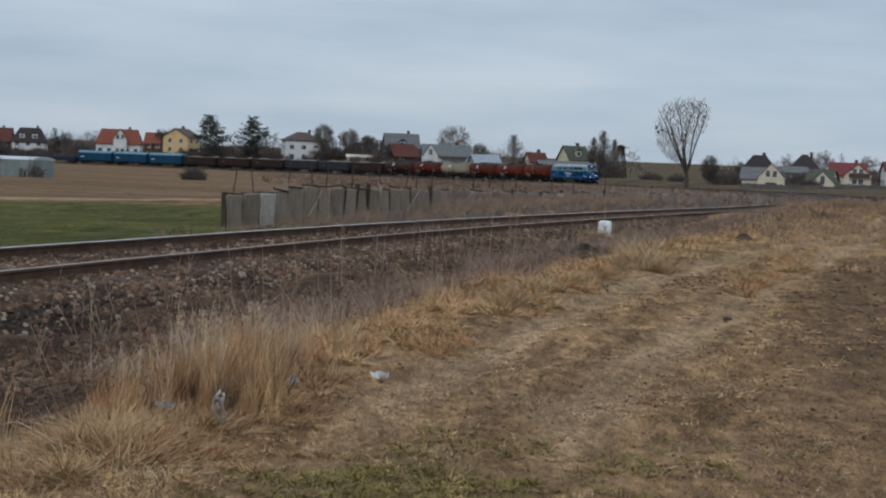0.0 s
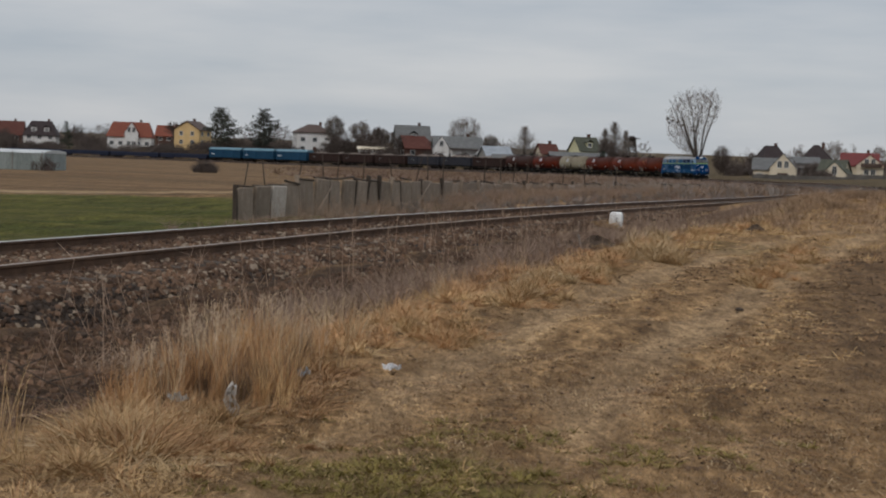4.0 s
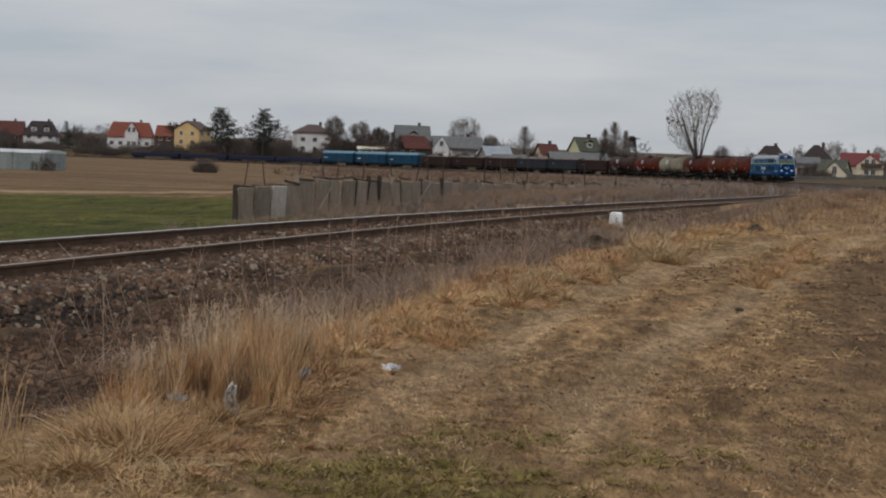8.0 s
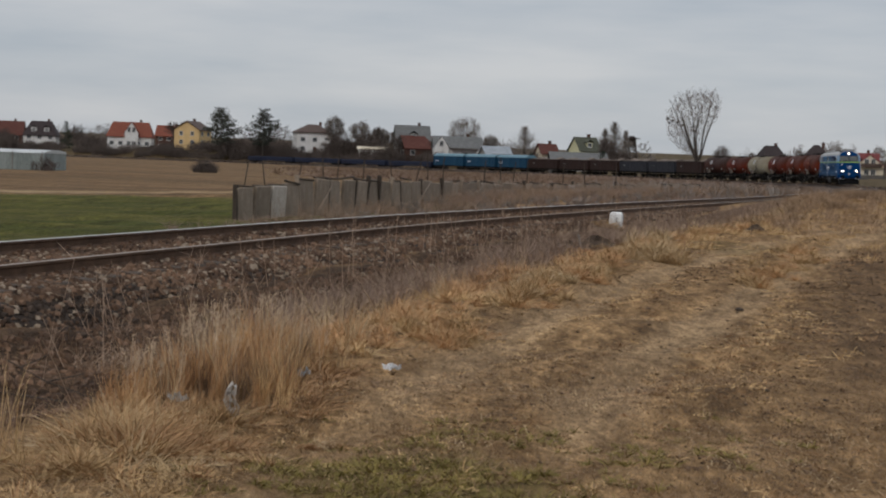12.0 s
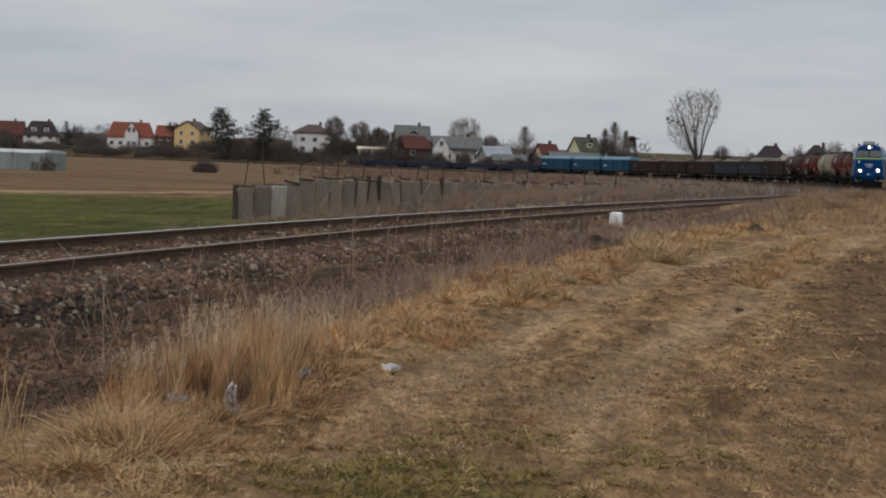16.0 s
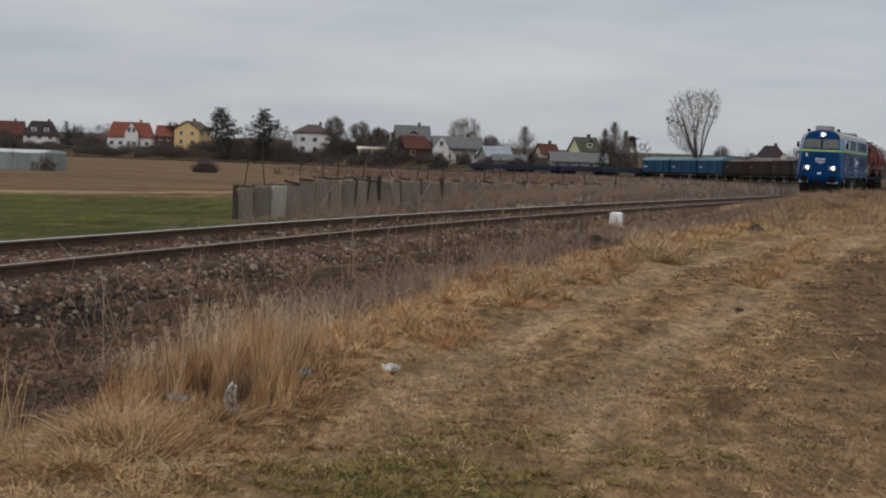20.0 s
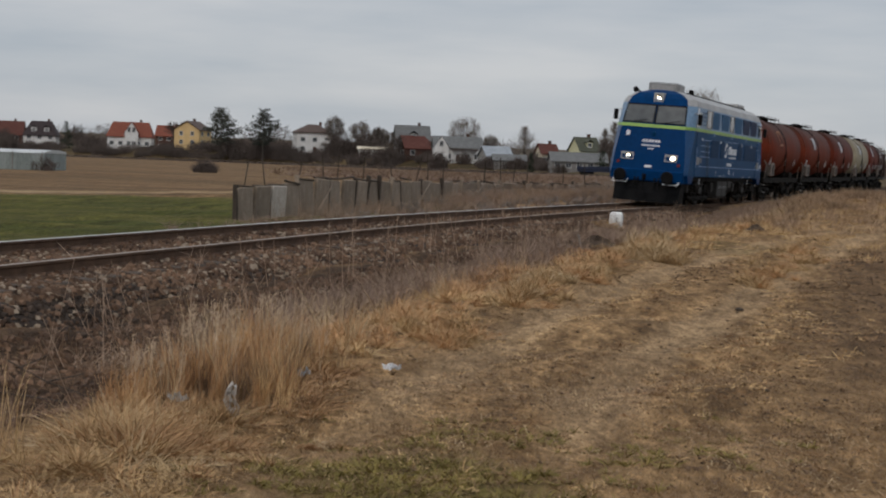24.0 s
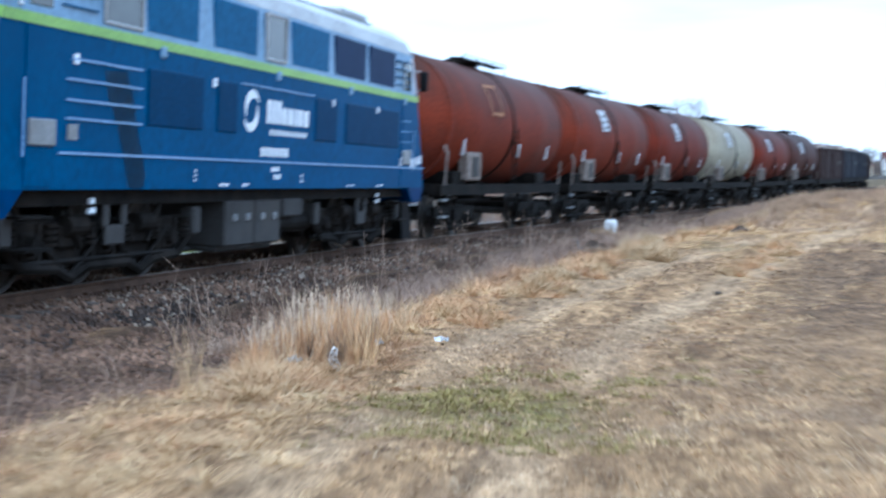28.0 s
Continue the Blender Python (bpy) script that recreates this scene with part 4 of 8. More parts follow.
    # stain of oil under the front louvres
    for y in (-1, 1):
        bm = bmesh.new()
        for pts in (((3.75, 2.5), (4.3, 2.52), (4.5, 2.2), (4.62, 1.85), (4.78, 1.6), (4.88, 1.3), (4.82, 1.19), (4.42, 1.19), (4.3, 1.5), (4.1, 1.9), (3.85, 2.2)),
                    ((4.5, 1.46), (4.62, 1.5), (4.72, 1.34), (4.74, 1.18), (4.5, 1.18))):
            for out in ((0.004,) if len(pts) > 6 else (0.007,)):
                bm.faces.new([bm.verts.new(((LH - u) * y, y * (SW + out), z)) for u, z in pts])
        bmesh.ops.solidify(bm, geom=bm.faces[:], thickness=0.002)
        part("oil_stain", bm, M_LSTAIN, lo, "dark streak of oil")
    # owner's sign: ring-shaped device and white plain bars, and bars for the numbers
    for y, rz in ((1, 180), (-1, 0)):
        def on(u, z):
            return pose((LH - u) * (1 if y > 0 else -1), y * (SW + 0.006), z, 90, 0, rz)
        bm = bmesh.new()
        for a0, a1, off in ((0.55, 3.5, 0.05), (3.7, 6.64, -0.05)):
            n = 14
            prev = None
            for i in range(n + 1):
                a = a0 + (a1 - a0) * i / n
                w = 0.115 * math.sin(math.pi * i / n) + 0.015
                pr = [bm.verts.new(((0.24 + d) * math.cos(a) * 1.15 + off, (0.24 + d) * math.sin(a) * 1.0, h)) for d in (-w / 2, w / 2) for h in (0.0, 0.008)]
                if prev:
                    bm.faces.new((prev[1], prev[3], pr[3], pr[1]))
                    bm.faces.new((prev[0], prev[1], pr[1], pr[0]))
                    bm.faces.new((prev[2], pr[2], pr[3], prev[3]))
                prev = pr
        bmesh.ops.recalc_face_normals(bm, faces=bm.faces)
        ob = part("logo", bm, M_LINE, lo, "white ring-shaped company sign")
        ob.matrix_basis = on(8.33, 2.27)
        rows = []
        x = -1.0
        for k, w in enumerate((0.2, 0.2, 0.2, 0.26, 0.26, 0.16, 0.26, 0.26)):
            rows.append((x, x + w * 0.8, -0.17, 0.17, 0, 0.008) if k < 3 else (x, x + w * 0.8, -0.17, 0.08, 0, 0.008))
            x += w + 0.015
        bar_parts("sign_bar", rows, M_LINE, lo, on(9.95, 2.29), "white bar of the company sign")
        bar_parts("sign_bar", [(-0.85 + i * 0.19, -0.85 + i * 0.19 + 0.11, -0.04, 0.04, 0, 0.008) for i in range(9)], M_LINE, lo, on(9.95, 1.99))
        for u, z, n, w, h in ((9.35, 1.70, 7, 0.15, 0.13), (9.4, 1.45, 2, 0.16, 0.07), (9.5, 1.34, 2, 0.14, 0.07), (16.9, 1.66, 6, 0.17, 0.18), (17.75, 1.72, 3, 0.10, 0.16),
                              (6.4, 1.40, 1, 0.07, 0.03), (6.4, 1.34, 1, 0.07, 0.03), (6.4, 1.28, 1, 0.07, 0.03), (8.2, 1.22, 2, 0.1, 0.04), (10.6, 1.36, 1, 0.08, 0.05), (10.6, 1.28, 1, 0.08, 0.05), (7.4, 1.22, 3, 0.1, 0.04), (13.2, 1.21, 2, 0.2, 0.03), (15.0, 1.21, 2, 0.2, 0.03)):
            bar_parts("number_bar", [((i - n / 2) * w * 1.15, (i - n / 2) * w * 1.15 + w * 0.82, -h / 2, h / 2, 0, 0.006) for i in range(n)], M_LINE, lo, on(u, z))
        part("data_plate", boxes(((LH - 3.0) * y - 0.11, (LH - 3.0) * y + 0.11, y * SW - 0.02, y * SW + 0.02, 1.70, 1.87)), M_GREYBOX, lo, "small grey plate")
    # underframe, tank and running gear
    part("underframe", boxes((-8.5, 8.5, -1.3, 1.3, 0.98, 1.16), (-8.45, 8.45, -0.35, 0.35, 0.6, 0.86)), M_SOOT, lo, "sooty underframe")
    ft = part("fuel_tank", boxes((-0.62, 0.47, -1.32, 1.32, 0.34, 1.0), (0.51, 1.62, -1.32, 1.32, 0.34, 1.0), (-0.6, 1.6, -1.2, 1.2, 0.26, 0.36), bevel=0.03), M_TANKGREY, lo, "dirty grey fuel tank box")
    for y in (-1.325, 1.325):
        for x in (-0.3, 0.2, 0.8, 1.3):
            part("latch", boxes((x - 0.05, x + 0.05, y - 0.03, y + 0.03, 0.70, 0.80), bevel=0.01), M_GREYBOX, ft)
    part("battery_box", boxes((-1.6, -0.7, -1.34, 1.34, 0.72, 1.0), (-2.6, -1.75, -1.1, 1.1, 0.45, 0.95), bevel=0.03), M_TANKGREY, lo, "dark grey equipment box")
    for y in (-1.02, 1.02):
        part("air_reservoir", rods([((-2.6, y, 0.62), (-0.75, y, 0.62))], 0.17, 12), M_SOOT, lo)
    for x in (5.0, -5.0):
        bogie(lo, x, (-1.8, 0.0, 1.8), 0.55, True)
        for a in (-1.8, 0.0, 1.8):
            WHEELSETS.append((wheelset(lo, x + a, 0.55), x + a, 0.55))
        for y in (-1.25, 1.25):
            part("bogie_hanger", boxes((x - 0.36, x - 0.2, y - 0.03, y + 0.03, 0.72, 1.16), (x + 0.12, x + 0.28, y - 0.03, y + 0.03, 0.72, 1.16), (x - 0.3, x + 0.22, y - 0.03, y + 0.03, 0.5, 0.74), bevel=0.02), M_TANKGREY, lo, "grey forked hanger plate")
            for xa, xb in ((1.1, 0.75), (-1.35, -1.0)):
                part("bogie_damper", rods([((x + xa, y * 0.98, 0.95), (x + xb, y * 0.98, 0.5))], 0.045), M_SOOT, lo)
            for xs in (x - 2.48, x + 2.48):
                part("sandbox", boxes((xs - 0.13, xs + 0.13, y * 0.93 - 0.12, y * 0.93 + 0.12, 0.55, 0.92), bevel=0.03), M_TANKGREY, lo)
    buffers(lo, LH)
    return lo


def sills(parent, half, z0, z1, mat=None):
    part("frame", boxes(*[(-half + 0.6, half - 0.6, y - 0.07, y + 0.07, z0, z1) for y in (-1.32, 1.32)], (-half + 0.6, half - 0.6, -0.25, 0.25, z0, z1),
                        *[(x - 0.12, x + 0.12, -1.32, 1.32, z0, z1) for x in (-half + 0.72, -half * 0.62, 0, half * 0.62, half - 0.72)]), mat or M_SOOT, parent, "dark steel underframe")


# ---- tank wagon
def tank_wagon(mat, label, plate):
    L = 12.27 / 2
    tw = thing("tank_wagon", Matrix(), label, "tank wagon", "tank wagons behind the locomotive")
    R, zc, half = 1.47, 2.63, 5.25
    bm = bmesh.new()
    prof = [(-half - 0.32, 0.05), (-half - 0.30, 0.45), (-half - 0.2, 0.95), (-half - 0.06, 1.25), (-half + 0.12, R)]
    prof += [(x, R) for x in (-2.6, 0.0, 2.6)] + [(-a, r) for a, r in prof[::-1]]
    lathe(bm, prof, 40)
    tk = part("tank", bm, mat, tw, "", True)
    tk.matrix_basis = pose(0, 0, zc)
    for x, r, w in ((0.0, R + 0.02, 0.075), (-half + 0.14, R + 0.015, 0.05), (half - 0.14, R + 0.015, 0.05)):
        bm = bmesh.new()
        lathe(bm, [(x - w, r - 0.05), (x - w, r), (x + w, r), (x + w, r - 0.05)], 40)
        ob = part("strap", bm, M_SOOT if x == 0 else mat, tk, "black girth strap" if x == 0 else "")
    for y in (-1, 1):
        bm = bmesh.new()
        rows = [(1.05, 2.05, 0.20, 0.28), (1.05, 2.05, 0.86, 0.92), (1.05, 1.12, 0.28, 0.86), (1.98, 2.05, 0.28, 0.86)] if plate == 0 else [(1.05, 1.95, 0.22, 0.86)]
        for u0, u1, v0, v1 in rows:
            n = 6
            prev = None
            for i in range(n + 1):
                z = v0 + (v1 - v0) * i / n
                yy = math.sqrt((R + 0.03) ** 2 - z * z)
                cur = [bm.verts.new((y * u0, y * yy, z)), bm.verts.new((y * u1, y * yy, z))]
                if prev:
                    bm.faces.new((prev[0], prev[1], cur[1], cur[0]))
                prev = cur
        bmesh.ops.solidify(bm, geom=bm.faces[:], thickness=0.01)
        part("label_panel", bm, M_LINE if plate else M_TANKORANGE2, tk, "white information panel" if plate else "faded outlined panel")
        if plate:
            bm = bmesh.new()
            for k in range(3):
                z = 0.32 + k * 0.18
                yy = math.sqrt((R + 0.036) ** 2 - z * z)
                box(bm, min(y * 1.2, y * 1.8), max(y * 1.2, y * 1.8), y * yy - 0.006, y * yy + 0.006, z - 0.03, z + 0.03)
            part("label_text", bm, M_GREYBOX, tk)
        for u in (3.9, -3.9, -0.9):
            z = -0.62
            yy = math.sqrt(R * R - z * z)
            bm = rods([((u - 0.08, y * (yy - 0.02), z - 0.12), (u + 0.12, y * (yy + 0.06), z + 0.2))], 0.05)
            part("streak_mark", bm, M_LINE, tk, "white slanted warning mark")
        # cabinet, ladder, handrail at the frame
        cb = part("valve_cabinet", boxes((3.1 * y - 0.55, 3.1 * y + 0.55, y * 1.28 - 0.12, y * 1.28 + 0.12, 1.3, 1.94), bevel=0.03), M_CABINET, tw, "grey metal cabinet on the frame")
        part("cabinet_door", boxes((3.1 * y - 0.28, 3.1 * y + 0.2, y * 1.405 - 0.012, y * 1.405 + 0.012, 1.38, 1.84)), M_TANKGREY, cb)
        part("end_rail", rods([((L * y * 0.86, y * 1.38, 1.2), (L * y * 0.86, y * 1.42, 1.9)), ((L * y * 0.86, y * 1.42, 1.9), (L * y * 0.84, y * 1.3, 2.05))], 0.028), M_CABINET, tw, "pale bent grab rail")
        part("end_rail", rods([((-L * y * 0.88, y * 1.38, 1.2), (-L * y * 0.88, y * 1.42, 1.85))], 0.028), M_CABINET, tw, "pale bent grab rail")
        bar_parts("footstep", [(L * y * 0.86 - 0.2, L * y * 0.86 + 0.2, y * 1.36 - 0.05, y * 1.36 + 0.05, 0.86, 0.9), (L * y * 0.86 - 0.2, L * y * 0.86 + 0.2, y * 1.36 - 0.05, y * 1.36 + 0.05, 0.5, 0.54)], M_GREYBOX, tw, None, "grey metal footstep")
    # catwalk and dome on top
    zt = zc + R
    cw = part("catwalk", boxes((-1.9, 1.9, -0.62, -0.3, zt + 0.05, zt + 0.09), (-1.9, 1.9, 0.3, 0.62, zt + 0.05, zt + 0.09), (-0.5, 0.5, -0.62, 0.62, zt + 0.05, zt + 0.1)), M_SOOT, tw, "black top catwalk")
    rl = []
    for y in (-0.66, 0.66):
        rl += [((x, y, zt - 0.12), (x, y, zt + 0.15)) for x in (-1.9, -0.6, 0.7, 1.9)] + [((-1.9, y, zt + 0.15), (1.9, y, zt + 0.15))]
    part("railing", rods(rl, 0.014), M_SOOT, cw)
    bm = bmesh.new()
    cyl(bm, (0, 0, zt - 0.1), (0, 0, zt + 0.14), 0.42, 0.40, 16)
    cyl(bm, (0, 0, zt + 0.14), (0, 0, zt + 0.2), 0.3, 0.2, 16)
    part("manhole_dome", bm, M_SOOT, tw, "dark manhole dome")
    for s in (-1, 1):
        part("ladder", rods([((-0.2 + d, s * 1.46, 1.25), (-0.2 + d, s * 1.47, 2.6)) for d in (-0.18, 0.18)] + [((-0.38, s * 1.46, 1.4 + k * 0.28), (-0.02, s * 1.46, 1.4 + k * 0.28)) for k in range(5)], 0.018), M_SOOT, tw)
    for row in ((-4.3, -3.3, -1.25, 1.25, 1.2, 1.5), (3.3, 4.3, -1.25, 1.25, 1.2, 1.5)):
        part("saddle", boxes(row, bevel=0.03), M_SOOT, tw, "black tank saddle")
    part("outlet_valve", boxes((-0.4, 0.4, -0.7, 0.7, 0.75, 1.25), bevel=0.06), M_SOOT, tw, "black outlet valve box")
    sills(tw, L, 0.98, 1.22)
    part("pipework", rods([((-3.0, 0.9, 0.8), (3.0, 0.9, 0.8)), ((-3.0, -0.9, 0.75), (3.0, -0.9, 0.75)), ((0, -1.3, 0.85), (0, 1.3, 0.85))], 0.06), M_SOOT, tw)
    for x in (3.6, -3.6):
        bogie(tw, x, (-0.9, 0.9), 0.46)
        for a in (-0.9, 0.9):
            WHEELSETS.append((wheelset(tw, x + a, 0.46), x + a, 0.46))
    buffers(tw, L)
    return tw


M_TANKORANGE2 = material("faded_orange_paint", (0.45, 0.2, 0.07), (0.55, 0.27, 0.11), 0.5, 0, 2, 20, 0.05)


# ---- open wagon, covered van, flat wagon
def running_gear(v, piv):
    for x in (piv, -piv):
        bogie(v, x, (-0.9, 0.9), 0.46)
        for a in (-0.9, 0.9):
            wheelset(v, x + a, 0.46)


def gondola(mat, label):
    L = 14.22 / 2
    gw = thing("open_wagon", Matrix(), label, "open wagon", "open bogie wagons")
    h = L - 0.66
    for y in (-1.42, 1.42):
        sd = part("side_wall", boxes((-h, h, y - 0.03, y + 0.03, 1.22, 3.28)), mat, gw)
        yo = y + (0.06 if y > 0 else -0.06)
        for i in range(10):
            x = -h + 0.06 + i * (2 * h - 0.12) / 9
            part("rib", boxes((x - 0.06, x + 0.06, yo - 0.05, yo + 0.05, 1.2, 3.26), bevel=0.01), mat, sd)
        part("top_rail", boxes((-h, h, yo - 0.07, yo + 0.05, 3.22, 3.34)), mat, sd)
        for i in (2, 6):
            x = -h + (i + 0.5) * (2 * h) / 9
            part("side_door", boxes((x - 0.62, x + 0.62, yo - 0.045, yo + 0.02, 1.3, 3.1), bevel=0.02), mat, sd)
        bar_parts("number_bar", [(-4.6 + k * 0.3, -4.4 + k * 0.3, yo + (0.0 if y > 0 else -0.03), yo + (0.03 if y > 0 else 0.0), 2.3, 2.45) for k in range(5)], M_GREYBOX, sd)
    for x in (-h, h):
        part("end_wall", boxes((x - 0.04, x + 0.04, -1.4, 1.4, 1.22, 3.28), *[(x - 0.08, x + 0.08, y - 0.05, y + 0.05, 1.22, 3.28) for y in (-0.8, 0, 0.8)]), mat, gw)
    part("floor", boxes((-h, h, -1.4, 1.4, 1.16, 1.24)), M_SOOT, gw)
    # heaped bulk load, with uneven cones along the wagon
    lr = random.Random(int(1000 * h) + len(bpy.data.objects))
    cones = [(lr.uniform(-h, h), lr.uniform(0.2, 0.6), lr.uniform(0.9, 1.9)) for _ in range(6)]
    bm = bmesh.new()
    nu, nv = 48, 10
    rows = []
    for i in range(nu + 1):
        x = -h + 0.06 + (2 * h - 0.12) * i / nu
        top = 0.12 + max(c * max(0.0, 1 - abs(x - a) / w) for a, c, w in cones)
        rows.append([bm.verts.new((x, -1.34 + 2.68 * j / nv, 3.05 + (0.10 + top) * math.sin(math.pi * j / nv) ** 0.6 + lr.uniform(0, 0.16))) for j in range(nv + 1)])
    for u, v in zip(rows, rows[1:]):
        for j in range(nv):
            bm.faces.new((u[j], v[j], v[j + 1], u[j + 1]))
    edge = [r[0] for r in rows] + rows[-1][1:] + [r[-1] for r in rows[-2::-1]] + rows[0][-2:0:-1]
    low = [bm.verts.new((v.co.x, v.co.y, 2.7)) for v in edge]
    for i in range(len(edge)):
        k = (i + 1) % len(edge)
        bm.faces.new((edge[i], low[i], low[k], edge[k]))
    bmesh.ops.recalc_face_normals(bm, faces=bm.faces)
    part("load", bm, M_CARGO, gw, "pale tan heaped bulk load")
    sills(gw, L, 0.9, 1.18)
    running_gear(gw, 4.5)
    buffers(gw, L)
    return gw


def van():
    L = 14.09 / 2
    vn = thing("covered_wagon", Matrix(), "bright blue covered wagon with pale blue roof", "covered wagon", "blue covered wagons")
    h = L - 0.62
    bm = boxes((-h, h, -1.40, 1.40, 1.15, 3.55))
    body = part("body", bm, M_VANBLUE, vn)
    for y in (-1.42, 1.42):
        for i in range(12):
            x = -h + 0.05 + i * (2 * h - 0.1) / 11
            part("rib", boxes((x - 0.04, x + 0.04, y - 0.04, y + 0.04, 1.15, 3.5)), M_VANBLUE, body)
        for x in (-2.4, 2.4):
            part("sliding_door", boxes((x - 1.3, x + 1.3, y - 0.06, y + 0.06, 1.25, 3.4), bevel=0.02), M_VANBLUE, body, "blue sliding door")
        bar_parts("number_bar", [(-5.6 + k * 0.26, -5.4 + k * 0.26, y - 0.05, y + 0.05, 2.2, 2.36) for k in range(6)], M_LINE, body)
    bm = bmesh.new()
    ring = [(-1.5, 3.5), (-1.46, 3.62), (-1.0, 3.98), (-0.4, 4.16), (0.4, 4.16), (1.0, 3.98), (1.46, 3.62), (1.5, 3.5)]
    r0 = [bm.verts.new((-h - 0.08, y, z)) for y, z in ring]
    r1 = [bm.verts.new((h + 0.08, y, z)) for y, z in ring]
    for i in range(8):
        bm.faces.new((r0[i], r0[(i + 1) % 8], r1[(i + 1) % 8], r1[i]))
    bm.faces.new(r0)
    bm.faces.new(r1[::-1])
    bmesh.ops.recalc_face_normals(bm, faces=bm.faces)
    part("roof", bm, M_VANROOF, vn, "pale blue rounded roof")
    sills(vn, L, 0.9, 1.15)
    running_gear(vn, 4.6)
    buffers(vn, L)
    return vn


def flat_wagon():
    L = 19.96 / 2
    fw = thing("flat_wagon", Matrix(), "dark navy low-sided flat wagon", "flat wagon", "low-sided flat wagons")
    h = L - 0.6
    part("deck", boxes((-h, h, -1.38, 1.38, 1.14, 1.26)), M_SOOT, fw)
    for y in (-1.40, 1.40):
        n = 9
        for i in range(n):
            x0, x1 = -h + i * 2 * h / n + 0.03, -h + (i + 1) * 2 * h / n - 0.03
            part("drop_side", boxes((x0, x1, y - 0.03, y + 0.03, 1.26, 1.86), bevel=0.015), M_FLATNAVY, fw)
        for i in range(n + 1):
            x = -h + i * 2 * h / n
            part("stanchion", boxes((x - 0.05, x + 0.05, y - 0.07, y + 0.07, 1.0, 1.92)), M_FLATNAVY, fw)
    for x in (-h, h):
        part("end_board", boxes((x - 0.03, x + 0.03, -1.38, 1.38, 1.26, 1.76)), M_FLATNAVY, fw)
    sills(fw, L, 0.72, 1.14, M_FLATNAVY)
    running_gear(fw, 7.4)
    buffers(fw, L)
    return fw


TRAIN = []      # vehicle, half length, half distance of the bogie pivots
TRAIN.append((locomotive(), 9.5, 5.0))
tank_a = tank_wagon(M_TANKRED, "weathered oxide-red tank wagon with black centre strap", 1)
tank_o = tank_wagon(M_TANKORANGE, "orange-red tank wagon with faded outlined panel", 0)
tank_c = tank_wagon(M_TANKCREAM, "dirty cream tank wagon streaked with oil", 1)
tank_d = tank_wagon(M_TANKDARK, "grimy dark brown tank wagon", 1)
tank_b, tank_e = tank_wagon(M_TANKORANGE, "orange-red tank wagon with white information panel", 1), tank_wagon(M_TANKRED, "weathered oxide-red tank wagon with black centre strap", 1)
for v in (tank_o, tank_b, tank_a, tank_c, tank_e, tank_d):
    TRAIN.append((v, 12.27 / 2, 3.6))
brown = gondola(M_GONBROWN, "rust-brown steel open wagon")
slate = gondola(M_GONSLATE, "slate-grey steel open wagon")
vans, flats = van(), flat_wagon()
for i, v in enumerate((brown, slate, None, None, None, None)):
    src = slate if i == 2 else brown
    TRAIN.append((v or copy_thing(src, Matrix()), 14.22 / 2, 4.5))
for i in range(3):
    TRAIN.append((vans if i == 0 else copy_thing(vans, Matrix()), 14.09 / 2, 4.6))
for i in range(4):
    TRAIN.append((flats if i == 0 else copy_thing(flats, Matrix()), 19.96 / 2, 7.4))

RUN_T = (0, 1, 3, 8, 9, 10, 11, 12, 15, 18, 20, 23.5, 25, 26, 27, 27.6, 28)
RUN_S = (324.2, 312.16, 288.07, 227.99, 215.98, 203.96, 191.95, 179.95, 143.98, 107.93, 83.81, 41.58, 23.50, 11.30, -0.89, -8.1, -11.78)


def front_at(t):
    """Place of the front buffers along the line."""
    return float(np.interp(t, RUN_T, RUN_S))

# ================================================================ along the line
# ---- fence of old concrete slabs beyond the track
fence = thing("concrete_fence", Matrix(), "old leaning concrete slab fence with broken panels", "fence")
fr = random.Random(4)
f0, f1 = Vector((-5.42, 39.6)), Vector((16.2, 96.0))
fd = (f1 - f0).normalized()
flen = (f1 - f0).length
slab_w = 0.92
slab_meshes = []
for k in range(5):
    bm = bmesh.new()
    box(bm, -0.425, 0.425, -0.05, 0.05, -0.35, 0.93 + 0.015 * (k % 3), 0.02)
    for v in bm.verts:
        if v.co.z > 0.7 and k in (1, 3):
            v.co.z -= (0.06 if v.co.x > 0 else 0.01) * (1 if k == 1 else 0.5)
    me = bpy.data.meshes.new("slab")
    bm.to_mesh(me)
    bm.free()
    me.materials.append(M_CONCRETE)
    slab_meshes.append(me)
M_DARKPOST = material("dark_weathered_wood", (0.035, 0.026, 0.020), (0.075, 0.058, 0.045), 0.9, 0, 2, 30, 0.4)
bm = boxes((-0.045, 0.045, -0.07, 0.07, -0.4, 0.98), bevel=0.015)
post_mesh = bpy.data.meshes.new("post")
bm.to_mesh(post_mesh)
bm.free()
post_mesh.materials.append(M_CONCRETE)
dark_post = post_mesh.copy()
dark_post.materials[0] = M_DARKPOST
rz = math.degrees(math.atan2(fd.y, fd.x))
pale_slab = slab_meshes[0].copy()
pale_slab.materials[0] = M_CONCRETEPALE
